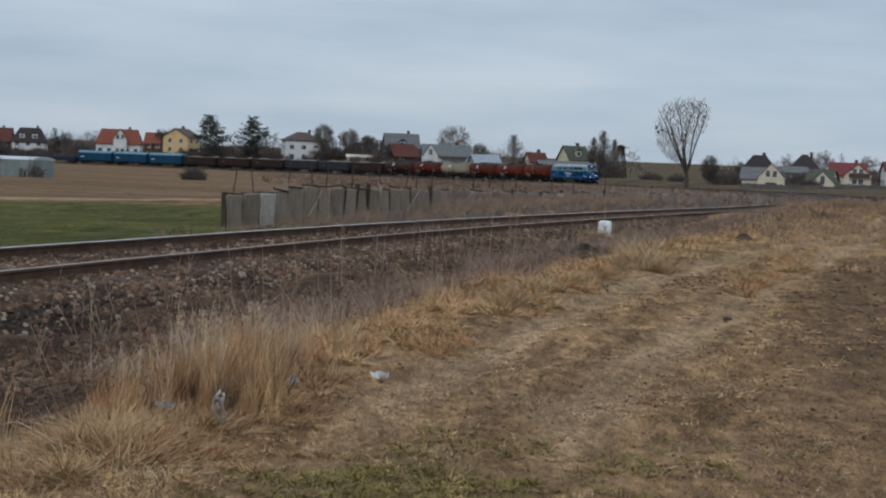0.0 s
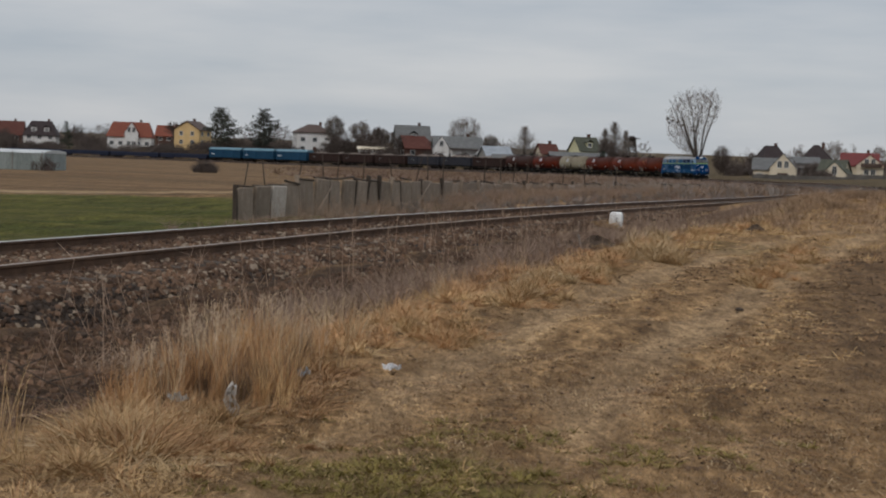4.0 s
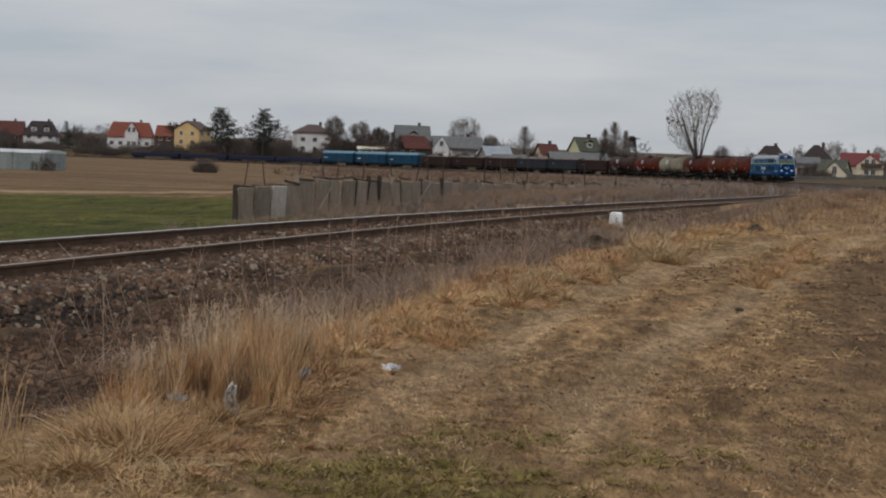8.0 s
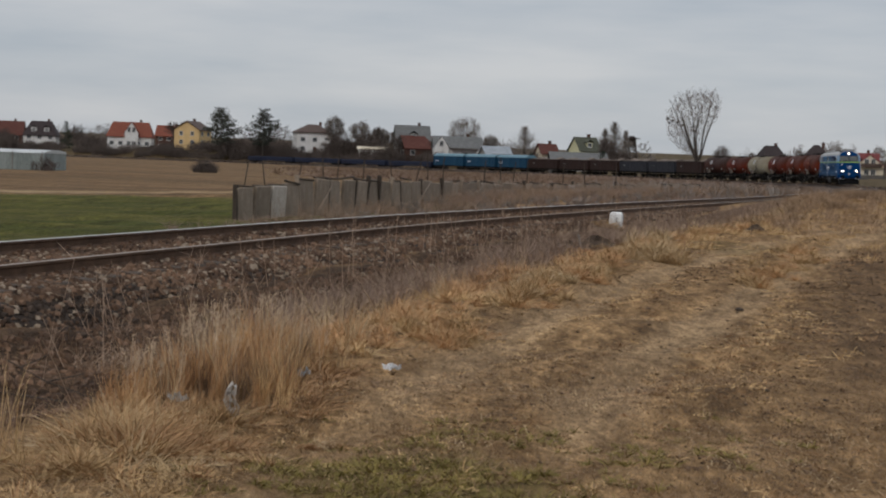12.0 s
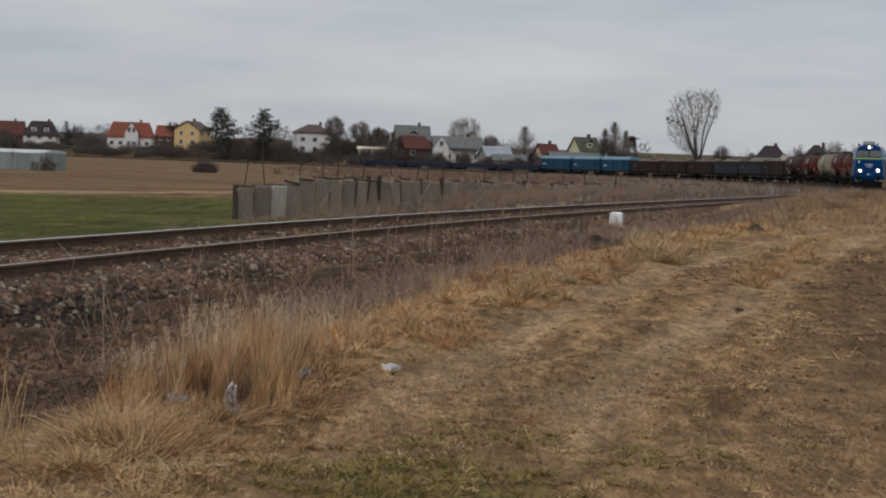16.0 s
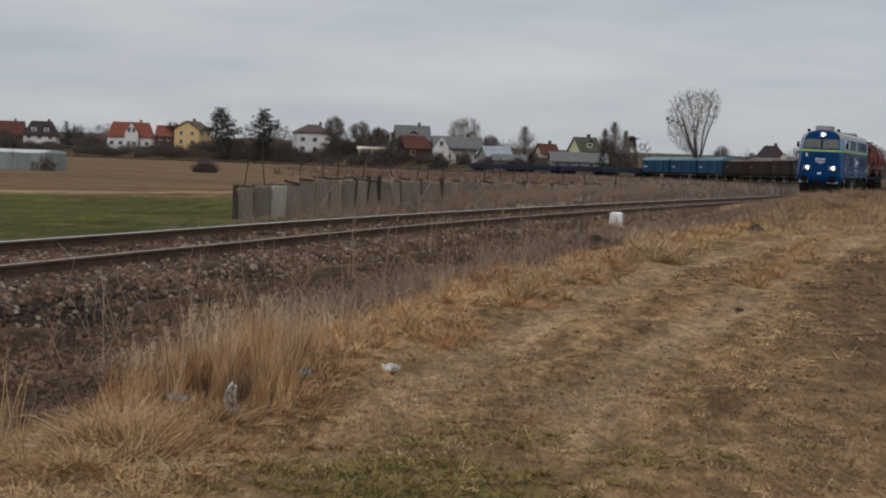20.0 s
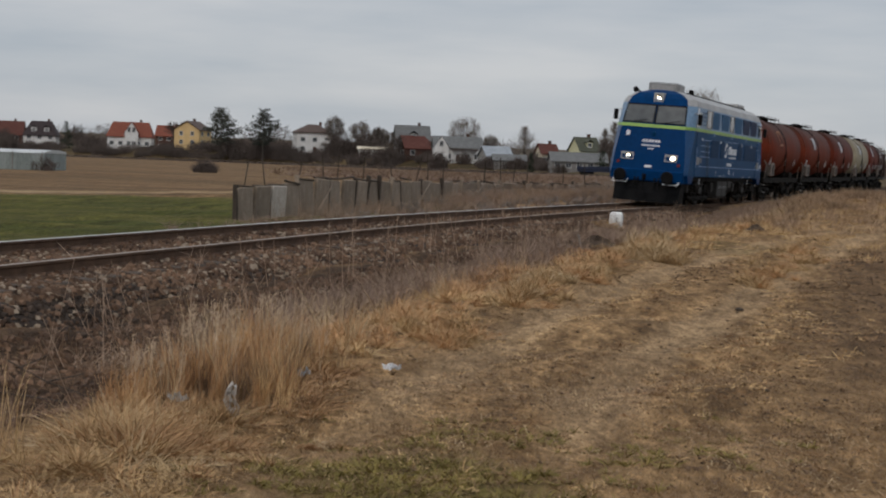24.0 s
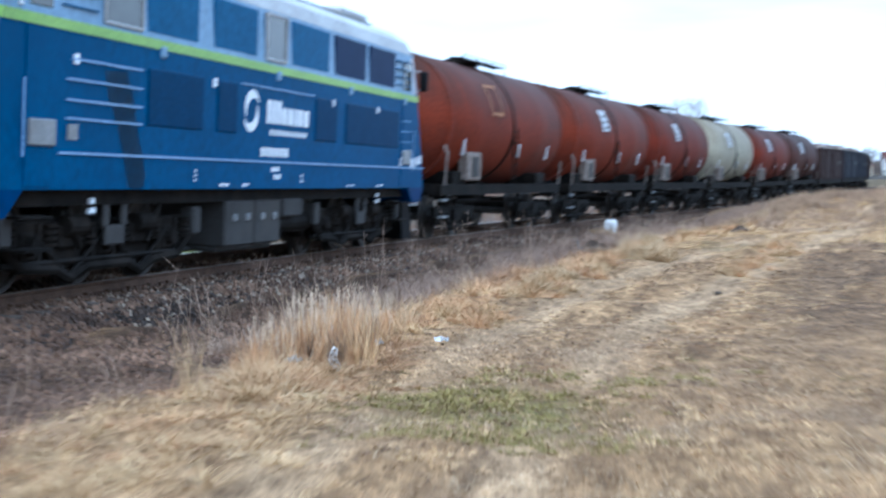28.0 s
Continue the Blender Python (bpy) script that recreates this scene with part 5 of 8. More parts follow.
for i in range(int(flen / slab_w)):
    c = f0 + fd * (i + 0.5) * slab_w
    # the top runs level over uneven ground and sinks into the weeds further on
    z = float(np.interp(i * slab_w, (0, 2.1, 3.4, 4.4, 10.8, 20.9, 27.7, 45, 60), (0.87, 0.93, 1.02, 1.11, 1.06, 0.98, 0.96, 0.94, 0.92))) - 0.95
    if not (fr.random() < 0.06 and i > 20):
        ob = new("slab", pale_slab if i in (2, 33) else slab_meshes[fr.randrange(5)])
        ob.parent = fence
        ob.matrix_basis = pose(c.x, c.y, z - fr.uniform(0, 0.04), fr.uniform(-4, 4), fr.uniform(-1.2, 1.2), rz)
    p = f0 + fd * i * slab_w
    if i % 2 == 0 or fr.random() < 0.4:
        ob = new("post", dark_post if fr.random() < 0.4 else post_mesh)
        ob.parent = fence
        ob.matrix_basis = pose(p.x, p.y, z - fr.uniform(-0.1, 0.08), fr.uniform(-6, 6), fr.uniform(-4, 4), rz)
    if fr.random() < 0.6:
        q = p + fd * slab_w
        part("top_bar", rods([((p.x, p.y, z + 0.96 + fr.uniform(-0.06, 0.05)), (q.x, q.y, z + 0.94 + fr.uniform(-0.08, 0.06)))], 0.03), M_DARKPOST, fence)
# pale props leaning on the slabs
for u, du, top in ((13.4, -1.7, 0.86), (18.9, -2.2, 0.84), (5.6, -1.2, 0.8)):
    p, q = f0 + fd * u, f0 + fd * (u + du)
    part("prop", rods([((p.x + 0.12, p.y - 0.1, top + 0.12), (q.x + 0.3, q.y - 0.25, 0.2))], 0.02), M_CONCRETE, fence, "pale leaning prop")

# ---- thin posts of a wire fence behind it
posts = [(-4.75, 60, 1.8, -4), (-4.3, 60.4, 1.7, 3), (-3.3, 61, 1.75, 2), (-2.05, 61.5, 1.7, -9), (-1.28, 61, 1.85, 12), (-0.7, 62, 1.9, -2), (-0.13, 60, 1.85, 2),
         (1.55, 62.5, 1.75, 3), (2.3, 63, 1.9, -2), (2.9, 66, 1.7, 4), (3.4, 64, 1.8, 1), (-6.9, 52, 1.5, 8), (-6.2, 53, 1.55, -7), (-5.3, 54, 1.5, 10), (5.2, 68, 1.7, 2), (6.4, 70, 1.75, -3), (8.0, 72, 1.7, 2)]
for x, y, h, lean in posts:
    bm = bmesh.new()
    h *= 0.86
    cyl(bm, (0, 0, -0.3), (0, 0, h), 0.026, 0.018, 7)
    if lean % 2 == 0:
        cyl(bm, (0, 0, h * 0.9), (0.0, 0.05, h * 0.9), 0.03, n=5)
    ob = part("fence_post", bm, M_DARKPOST)
    ob.matrix_basis = pose(x, y, ground_z(x, y), 0, lean, 0)
    tagged(ob, "thin weathered grey fence post", "post", "thin posts behind the slab fence")

# ---- white marker block by the track
mk = thing("track_marker", pose(4.86, 43.3, -0.2, 2, 3, -16), "white limewashed concrete track marker in dry grass", "track marker")
bm = bmesh.new()
vs = []
for z, w, d in ((0, 0.18, 0.13), (0.5, 0.178, 0.125), (0.6, 0.165, 0.115), (0.64, 0.12, 0.08)):
    vs.append([bm.verts.new((x * w, y * d, z)) for x, y in ((-1, -1), (1, -1), (1, 1), (-1, 1))])
for u, v in zip(vs, vs[1:]):
    for i in range(4):
        bm.faces.new((u[i], u[(i + 1) % 4], v[(i + 1) % 4], v[i]))
bm.faces.new(vs[-1])
bm.faces.new(vs[0][::-1])
bmesh.ops.bevel(bm, geom=bm.edges[:], offset=0.015, segments=1, affect="EDGES")
block = part("block", bm, M_WHITEPAINT, mk)
part("painted_sign", boxes((0.02, 0.075, -0.132, -0.12, 0.36, 0.4), (0.02, 0.075, -0.132, -0.12, 0.45, 0.49), (0.01, 0.035, -0.132, -0.12, 0.36, 0.49)), M_GREYBOX, block, "worn dark painted mark")

# ---- litter


def scrap(name, x, y, size, mat, label, seed, rise=0.02):
    r = random.Random(seed)
    bm = bmesh.new()
    n = 6
    grid = [[bm.verts.new(((i / n - 0.5) * size + r.uniform(-1, 1) * size * 0.07, (j / n - 0.5) * size * 0.7 + r.uniform(-1, 1) * size * 0.07, abs(r.gauss(0.25, 0.3)) * size * 0.7)) for i in range(n + 1)] for j in range(n + 1)]
    for j in range(n):
        for i in range(n):
            bm.faces.new((grid[j][i], grid[j][i + 1], grid[j + 1][i + 1], grid[j + 1][i]))
    bmesh.ops.solidify(bm, geom=bm.faces[:], thickness=0.003)
    ob = part(name, bm, mat)
    ob.matrix_basis = pose(x, y, ground_z(x, y) + rise, 0, 0, r.uniform(0, 360))
    return tagged(ob, label, "litter")


scrap("paper_scrap", -0.36, 11.75, 0.12, M_PAPER, "crumpled white paper on the trail edge", 1, 0.03)
scrap("plastic_wrapper", -0.96, 10.72, 0.12, M_WRAPPER, "small faded blue-grey wrapper in grass", 3, 0.05)
scrap("plastic_scrap", -1.6, 9.35, 0.12, M_PLASTIC, "pale plastic scrap among dry tufts", 4, 0.12)
scrap("paper_scrap", 11.2, 30.5, 0.22, M_PAPER, "small white paper on open ground", 5)


def hung_bag(x, y, seed):
    """Torn plastic bag caught upright on the stems, crumpled into folds."""
    r = random.Random(seed)
    bm = bmesh.new()
    nu, nv = 7, 9
    g = []
    for j in range(nv + 1):
        z = 0.22 * j / nv
        w = (0.024 + 0.014 * math.sin(3.1 * j / nv)) * (0.5 if j == nv else 1.0)
        g.append([bm.verts.new(((i / nu - 0.5) * 2 * w + 0.012 * math.sin(j * 0.9) + r.gauss(0, 0.004), 0.016 * math.sin(i * 2.1 + j * 0.7) + r.gauss(0, 0.004), z + r.gauss(0, 0.008))) for i in range(nu + 1)])
    for j in range(nv):
        for i in range(nu):
            if r.random() > 0.12:
                bm.faces.new((g[j][i], g[j][i + 1], g[j + 1][i + 1], g[j + 1][i]))
    bmesh.ops.delete(bm, geom=[v for v in bm.verts if not v.link_faces], context="VERTS")
    bmesh.ops.solidify(bm, geom=bm.faces[:], thickness=0.002)
    ob = part("plastic_bag", bm, M_PLASTIC, None, "", True)
    ob.matrix_basis = pose(x, y, ground_z(x, y) + 0.02, 8, -6, 15)
    return tagged(ob, "torn greyish plastic bag caught upright in dry grass", "litter")


hung_bag(-1.26, 9.35, 2)

clod_mat = material("dark_soil", (0.045, 0.032, 0.022), (0.075, 0.054, 0.038), 0.95, 0, 5, 40, 0.6)


def clod(x, y, size, seed):
    bm = bmesh.new()
    bmesh.ops.create_icosphere(bm, subdivisions=2, radius=size)
    r = random.Random(seed)
    for v in bm.verts:
        v.co *= r.uniform(0.75, 1.15)
        v.co.z *= 0.6
    ob = part("soil_clod", bm, clod_mat)
    ob.matrix_basis = pose(x, y, ground_z(x, y) + size * 0.3)
    return tagged(ob, "dark clod of earth on the dry grass", "clod", "dark clods on the grass")


clod(3.67, 18.74, 0.055, 1)
cr = random.Random(12)
for k in range(9):
    y = cr.uniform(10, 24)
    clod(y * cr.uniform(0.10, 0.27), y, cr.uniform(0.014, 0.028), 20 + k)

M_CRUMB = material("soil_crumbs", (0.06, 0.038, 0.024), (0.13, 0.084, 0.054), 0.95, 0, 4, 30, 0.3, None, 0.4)
M_HEAP = material("turned_soil", (0.040, 0.027, 0.018), (0.095, 0.062, 0.040), 0.95, 0, 4, 30, 0.8)


def soil_heap(x, y, w, hgt, seed):
    """Low crumbly heap of turned earth with a ragged rim."""
    r = random.Random(seed)
    bm = bmesh.new()
    rings, n = [], 16
    for k in range(6):
        f = k / 5
        rings.append([bm.verts.new((math.cos(a) * w * 0.5 * (1 - f) * r.uniform(0.85, 1.15), math.sin(a) * w * 0.4 * (1 - f) * r.uniform(0.85, 1.15),
                                    -0.04 + hgt * math.sin(f * math.pi / 2) * r.uniform(0.75, 1.2))) for a in (2 * math.pi * i / n for i in range(n))])
    for u, v in zip(rings, rings[1:]):
        for i in range(n):
            bm.faces.new((u[i], u[(i + 1) % n], v[(i + 1) % n], v[i]))
    bm.faces.new(rings[-1])
    ob = part("earth_mound", bm, M_HEAP)
    ob.matrix_basis = pose(x, y, ground_z(x, y))
    return tagged(ob, "low dark heap of turned earth in dry grass", "earth mound", "heaps of earth by the trail")


# the first heap's dark soil also stands in for a shadowed hollow there
for k, (x, y, w, hgt) in enumerate(((3.35, 33.0, 1.3, 0.34), (2.75, 33.9, 0.8, 0.24), (6.8, 41.3, 0.8, 0.24), (9.0, 44.0, 0.8, 0.22), (2.5, 27.0, 0.45, 0.16))):
    soil_heap(x, y, w, hgt, 60 + k)

# ---- dry branch on the bank and a leaning stake by the heap
bm = rods([((0, 0, 0.30), (0.30, -0.05, 0.16)), ((0.30, -0.05, 0.16), (0.62, -0.02, 0.05)), ((0.30, -0.05, 0.16), (0.52, 0.14, 0.20)), ((0.1, 0, 0.25), (0.28, 0.1, 0.34)), ((-0.1, 0.05, 0.06), (0.5, -0.08, 0.02))], 0.005)
ob = part("dry_branch", bm, M_DARKPOST)
ob.matrix_basis = pose(-3.1, 10.9, ground_z(-3.1, 10.9) + 0.03)
tagged(ob, "thin dry forked branch lying on the bank", "branch")
ob = part("wooden_stake", rods([((0, 0, -0.1), (-0.12, 0, 0.42))], 0.022), M_WOODPOST)
ob.matrix_basis = pose(3.0, 32.6, ground_z(3.0, 32.6))
tagged(ob, "short leaning wooden stake beside a soil heap", "stake")

# ---- low polytunnel in the field
GH = thing("polytunnel", pose(-42.0, 127.0, 0.0, 0, 0, -3), "long pale translucent polytunnel with white roof", "greenhouse")
M_POLY = material("dull_polythene", (0.17, 0.20, 0.19), (0.27, 0.30, 0.285), 0.5, 0, 0.6, 5, 0.1, (0.12, 0.14, 0.13), 0, None, (1, 1, 0.3))
M_POLYTOP = material("white_polythene", (0.42, 0.44, 0.43), (0.52, 0.53, 0.52), 0.5, 0, 0.6, 5, 0.1)
part("wall", boxes((-10, 9.7, -3, 3, -0.1, 1.42), bevel=0.03), M_POLY, GH)
bm = bmesh.new()
arc = [(3.05 * math.cos(a), 1.38 + 0.28 * math.sin(a)) for a in (math.pi * i / 10 for i in range(11))]
e0 = [bm.verts.new((-10.05, y, z)) for y, z in arc]
e1 = [bm.verts.new((9.75, y, z)) for y, z in arc]
for i in range(10):
    bm.faces.new((e0[i], e1[i], e1[i + 1], e0[i + 1]))
bm.faces.new(e0)
bm.faces.new(e1[::-1])
bmesh.ops.recalc_face_normals(bm, faces=bm.faces)
part("roof", bm, M_POLYTOP, GH, "white curved roof")
for i in range(9):
    x = -9.9 + i * 2.43
    part("hoop", boxes((x - 0.03, x + 0.03, -3.05, -2.99, 0, 1.5)), M_WOODPOST, GH)

# ================================================================ houses
M_TILERED = material("red_clay_tiles", (0.078, 0.026, 0.019), (0.105, 0.034, 0.024), 0.8, 0, 1, 12, 0.4, (0.12, 0.048, 0.034), 0, None, (1, 1, 3))
M_TILEORANGE = material("orange_clay_tiles", (0.165, 0.046, 0.028), (0.21, 0.062, 0.036), 0.8, 0, 1, 12, 0.4, (0.16, 0.055, 0.035), 0, None, (1, 1, 3))
M_TILEBRIGHT = material("bright_red_metal_roof", (0.125, 0.019, 0.017), (0.155, 0.025, 0.021), 0.5, 0, 1, 12, 0.2)
M_TILEBROWN = material("dark_brown_tiles", (0.03, 0.021, 0.021), (0.045, 0.032, 0.031), 0.8, 0, 1, 12, 0.4)
M_TILEGREY = material("grey_sheet_roof", (0.105, 0.105, 0.103), (0.15, 0.15, 0.146), 0.7, 0, 1, 12, 0.3, (0.10, 0.10, 0.095))
M_TILEPALE = material("pale_metal_roof", (0.25, 0.275, 0.30), (0.33, 0.355, 0.375), 0.5, 0.1, 1, 12, 0.2)
M_TILEGREEN = material("mossy_green_roof", (0.055, 0.058, 0.042), (0.085, 0.088, 0.062), 0.8, 0, 1, 12, 0.4)
M_TILEUMBER = material("umber_roof", (0.075, 0.05, 0.042), (0.105, 0.07, 0.056), 0.8, 0, 1, 12, 0.3)
M_WALLWHITE = material("white_render", (0.64, 0.63, 0.61), (0.76, 0.75, 0.73), 0.85, 0, 0.5, 8, 0.15, (0.5, 0.48, 0.45))
M_WALLCREAM = material("cream_render", (0.58, 0.5, 0.375), (0.68, 0.6, 0.46), 0.85, 0, 0.5, 8, 0.15)
M_WALLYELLOW = material("yellow_render", (0.6, 0.415, 0.2), (0.68, 0.48, 0.24), 0.85, 0, 0.5, 8, 0.15, (0.5, 0.335, 0.155))
M_WALLLIME = material("pale_yellow_render", (0.5, 0.49, 0.31), (0.58, 0.56, 0.36), 0.85, 0, 0.5, 8, 0.15)
M_WALLGREY = material("grey_render", (0.20, 0.19, 0.18), (0.27, 0.26, 0.245), 0.85, 0, 0.5, 8, 0.2, (0.22, 0.21, 0.2))
M_WALLBRICK = material("dull_brick", (0.078, 0.042, 0.032), (0.105, 0.056, 0.042), 0.85, 0, 1, 12, 0.3)
M_WALLDIM = material("weathered_block_wall", (0.085, 0.078, 0.070), (0.14, 0.13, 0.118), 0.9, 0, 0.8, 8, 0.3)
M_FRAMEWHITE = material("white_window_frame", (0.62, 0.62, 0.60), (0.7, 0.7, 0.68), 0.6, 0, 2, 20, 0.0)


def house_window(parent, x, y, z, w, h, side, mat=None):
    """A framed window standing 4 cm proud on the wall; side: 'y-' or 'x-' and so on."""
    ax, sg = side[0], (1 if side[1] == "+" else -1)

    def slab(u0, u1, v0, v1, d0, d1):
        lo_, hi_ = sorted((sg * d0, sg * d1))
        return (x + u0, x + u1, y + lo_, y + hi_, z + v0, z + v1) if ax == "y" else (x + lo_, x + hi_, y + u0, y + u1, z + v0, z + v1)
    wn_ = part("window", boxes(slab(-w / 2 - 0.09, w / 2 + 0.09, -0.09, h + 0.09, -0.05, 0.03)), mat or M_FRAMEWHITE, parent)
    for a, b in ((-w / 2, -0.03), (0.03, w / 2)):
        part("pane", boxes(slab(a, b, 0, h, 0.0, 0.045)), M_WINGLASS, wn_)
    part("sill", boxes(slab(-w / 2 - 0.15, w / 2 + 0.15, -0.15, -0.09, -0.05, 0.12)), mat or M_FRAMEWHITE, wn_)


def gable_roof(bm, w, d, eave, ridge, over=0.45, thick=0.22, hip=0.0):
    """Two slopes, ridge along x; hip > 0 pulls the ridge ends in."""
    for sg in (-1, 1):
        k = (ridge - eave) / (d / 2)
        ye, ze = sg * (d / 2 + over), eave - k * over
        top = [(-w / 2 - over, ye, ze), (w / 2 + over, ye, ze), (w / 2 + over - hip, 0, ridge), (-w / 2 - over + hip, 0, ridge)]
        a = [bm.verts.new(p) for p in top]
        b = [bm.verts.new((p[0], p[1], p[2] + thick)) for p in top]
        for f in ((a[3], a[2], a[1], a[0]), (b[0], b[1], b[2], b[3]), (a[0], a[1], b[1], b[0]), (a[1], a[2], b[2], b[1]), (a[2], a[3], b[3], b[2]), (a[3], a[0], b[0], b[3])):
            bm.faces.new(f)
    if hip:
        for sg in (-1, 1):
            k = (ridge - eave) / (d / 2)
            ze = eave - k * over
            xe, xr = sg * (w / 2 + over), sg * (w / 2 + over - hip)
            top = [(xe, -d / 2 - over, ze), (xe, d / 2 + over, ze), (xr, 0, ridge)]
            a = [bm.verts.new(p) for p in top]
            b = [bm.verts.new((p[0], p[1], p[2] + thick)) for p in top]
            bm.faces.new(a)
            bm.faces.new(b)
            for i in range(3):
                bm.faces.new((a[i], a[(i + 1) % 3], b[(i + 1) % 3], b[i]))
    bmesh.ops.recalc_face_normals(bm, faces=bm.faces)
    return bm


SCALE = {}


def house(name, x, y, turn, w, d, eave, ridge, wall, roof, label, hip=0.0, floors=1, wins=3, chimney=True, gable_win=0, sink=1.2, dz=0.0, door=True, dormers=0, over=0.45, dormer_mat=None):
    """Front side looks along -y before turning; the ridge runs along x."""
    x, y, k = clear_of_line(x, y, 18 + d / 2)
    w, d, eave, ridge = w * k, d * k, eave * k, ridge * k
    hs = thing(name, pose(x, y, ground_z(x, y) + dz, 0, 0, turn), label, "house")
    SCALE[hs.name] = k
    bm = boxes((-w / 2, w / 2, -d / 2, d / 2, -sink - max(dz, 0), eave))
    if hip == 0:
        for sg in (-1, 1):
            a = [bm.verts.new((sg * w / 2, yy, zz)) for yy, zz in ((-d / 2, eave - 0.01), (d / 2, eave - 0.01), (0, ridge - 0.02))]
            b = [bm.verts.new((sg * (w / 2 - 0.25), yy, zz)) for yy, zz in ((-d / 2, eave - 0.01), (d / 2, eave - 0.01), (0, ridge - 0.02))]
            bm.faces.new(a)
            bm.faces.new(b)
            for i in range(3):
                bm.faces.new((a[i], a[(i + 1) % 3], b[(i + 1) % 3], b[i]))
        bmesh.ops.recalc_face_normals(bm, faces=bm.faces)
    part("wall", bm, wall, hs)
    rf = part("roof", gable_roof(bmesh.new(), w, d, eave, ridge, over, hip=hip), roof, hs)
    if chimney:
        cx = w * 0.22
        part("chimney", boxes((cx - 0.35, cx + 0.35, 0.2, 0.9, ridge - 1.0, ridge + 1.0), (cx - 0.42, cx + 0.42, 0.13, 0.97, ridge + 0.85, ridge + 1.02)), M_WALLBRICK, rf)
    for f in range(floors):
        z = 0.9 + f * 2.8
        for i in range(wins):
            u = (i + 0.5) / wins * w - w / 2
            if door and f == 0 and i == wins // 2:
                dr = part("door", boxes((u - 0.5, u + 0.5, -d / 2 - 0.04, -d / 2 + 0.05, 0.05, 2.15)), M_WALLBRICK, hs, "dark front door")
                continue
            if z + 1.3 < eave:
                house_window(hs, u, -d / 2, z, 1.3, 1.25, "y-")
        for sg in ("x-", "x+"):
            for v in (-d * 0.22, d * 0.22):
                if z + 1.3 < eave:
                    house_window(hs, (-w / 2 if sg == "x-" else w / 2), v, z, 1.1, 1.25, sg)
    for g in range(gable_win):
        for sg in ("x-", "x+"):
            house_window(hs, (-w / 2 if sg == "x-" else w / 2), (g - (gable_win - 1) / 2) * 1.5, eave + 0.35, 0.9, 1.4, sg)
    for g in range(dormers):
        u = ((g + 0.5) / dormers - 0.5) * w * 0.8
        zz = eave + (ridge - eave) * 0.30
        yy = -d / 2 * 0.72
        dm = part("dormer", boxes((u - 0.9, u + 0.9, yy - 0.3, yy + 1.8, zz - 0.4, zz + 1.15)), dormer_mat or wall, rf)
        house_window(dm, u, yy - 0.3, zz - 0.1, 1.1, 0.95, "y-")
        bm = gable_roof(bmesh.new(), 2.2, 2.1, zz + 1.15, zz + 1.8, 0.15, 0.12)
        bmesh.ops.rotate(bm, verts=bm.verts, cent=(0, 0, 0), matrix=Matrix.Rotation(math.pi / 2, 3, "Z"))
        bmesh.ops.translate(bm, verts=bm.verts, vec=(u, yy + 0.7, 0))
        part("dormer_roof", bm, roof, dm)
    return hs


def cross_gable(hs, u, w, d, front, eave, ridge, wall, roof, wins=1):
    """A projecting front gable on a house: centre u, width w, from the middle to y = -front."""
    k = SCALE[hs.name]
    u, w, d, front, eave, ridge = u * k, w * k, d * k, front * k, eave * k, ridge * k
    part("gable_wall", boxes((u - w / 2, u + w / 2, -front, 0, -0.4, eave)), wall, hs)
    bm = bmesh.new()
    a = [bm.verts.new((xx, -front, zz)) for xx, zz in ((u - w / 2, eave - 0.01), (u + w / 2, eave - 0.01), (u, ridge - 0.02))]
    b = [bm.verts.new((v.co.x, -front + 0.3, v.co.z)) for v in a]
    bm.faces.new(a)
    bm.faces.new(b)
    for i in range(3):
        bm.faces.new((a[i], a[(i + 1) % 3], b[(i + 1) % 3], b[i]))
    bmesh.ops.recalc_face_normals(bm, faces=bm.faces)
    part("gable_top", bm, wall, hs)
    bm = gable_roof(bmesh.new(), front, w, eave, ridge, 0.35, 0.2)
    bmesh.ops.rotate(bm, verts=bm.verts, cent=(0, 0, 0), matrix=Matrix.Rotation(math.pi / 2, 3, "Z"))
    bmesh.ops.translate(bm, verts=bm.verts, vec=(u, -front / 2 + 0.2, 0))
    part("gable_roof", bm, roof, hs)
    for g in range(wins):
        house_window(hs, u + (g - (wins - 1) / 2) * 1.6, -front, eave + 0.1, 0.95, 1.5, "y-")
        house_window(hs, u + (g - (wins - 1) / 2) * 1.6, -front, 0.9, 1.1, 1.25, "y-")


house("house", -160.5, 560, 8, 11, 9, 5.5, 10.2, M_WALLBRICK, M_TILERED, "brick house with dull red roof among trees", floors=2)
house("house", -143, 540, 6, 11.0, 9, 5.2, 9.8, M_WALLWHITE, M_TILEBROWN, "white house with dark hipped roof and dormers", hip=2.4, floors=2, dormers=2)
h3 = house("house", -103.2, 500, 5, 14.0, 9, 3.8, 8.2, M_WALLWHITE, M_TILEORANGE, "white house with orange-red tiled roof and gable", hip=1.6, floors=1, wins=5)
cross_gable(h3, 0.8, 4.2, 9, 6.0, 5.0, 8.2, M_WALLWHITE, M_TILEORANGE, 2)
house("house", -101, 560, 0, 9.5, 8, 5.4, 9.0, M_WALLBRICK, M_TILEORANGE, "house with orange roof half hidden by trees", floors=2, dz=-0.8)
h4 = house("house", -83.0, 500, 72, 8.5, 9.0, 5.6, 8.2, M_WALLYELLOW, M_TILEUMBER, "yellow two-storey house with low brown roof", floors=2, wins=2)
h5 = house("house", -39.5, 450, 14, 10.5, 9.0, 6.2, 8.4, M_WALLWHITE, M_TILEUMBER, "white cube house with low hipped brown roof", hip=4.5, floors=2, wins=3)
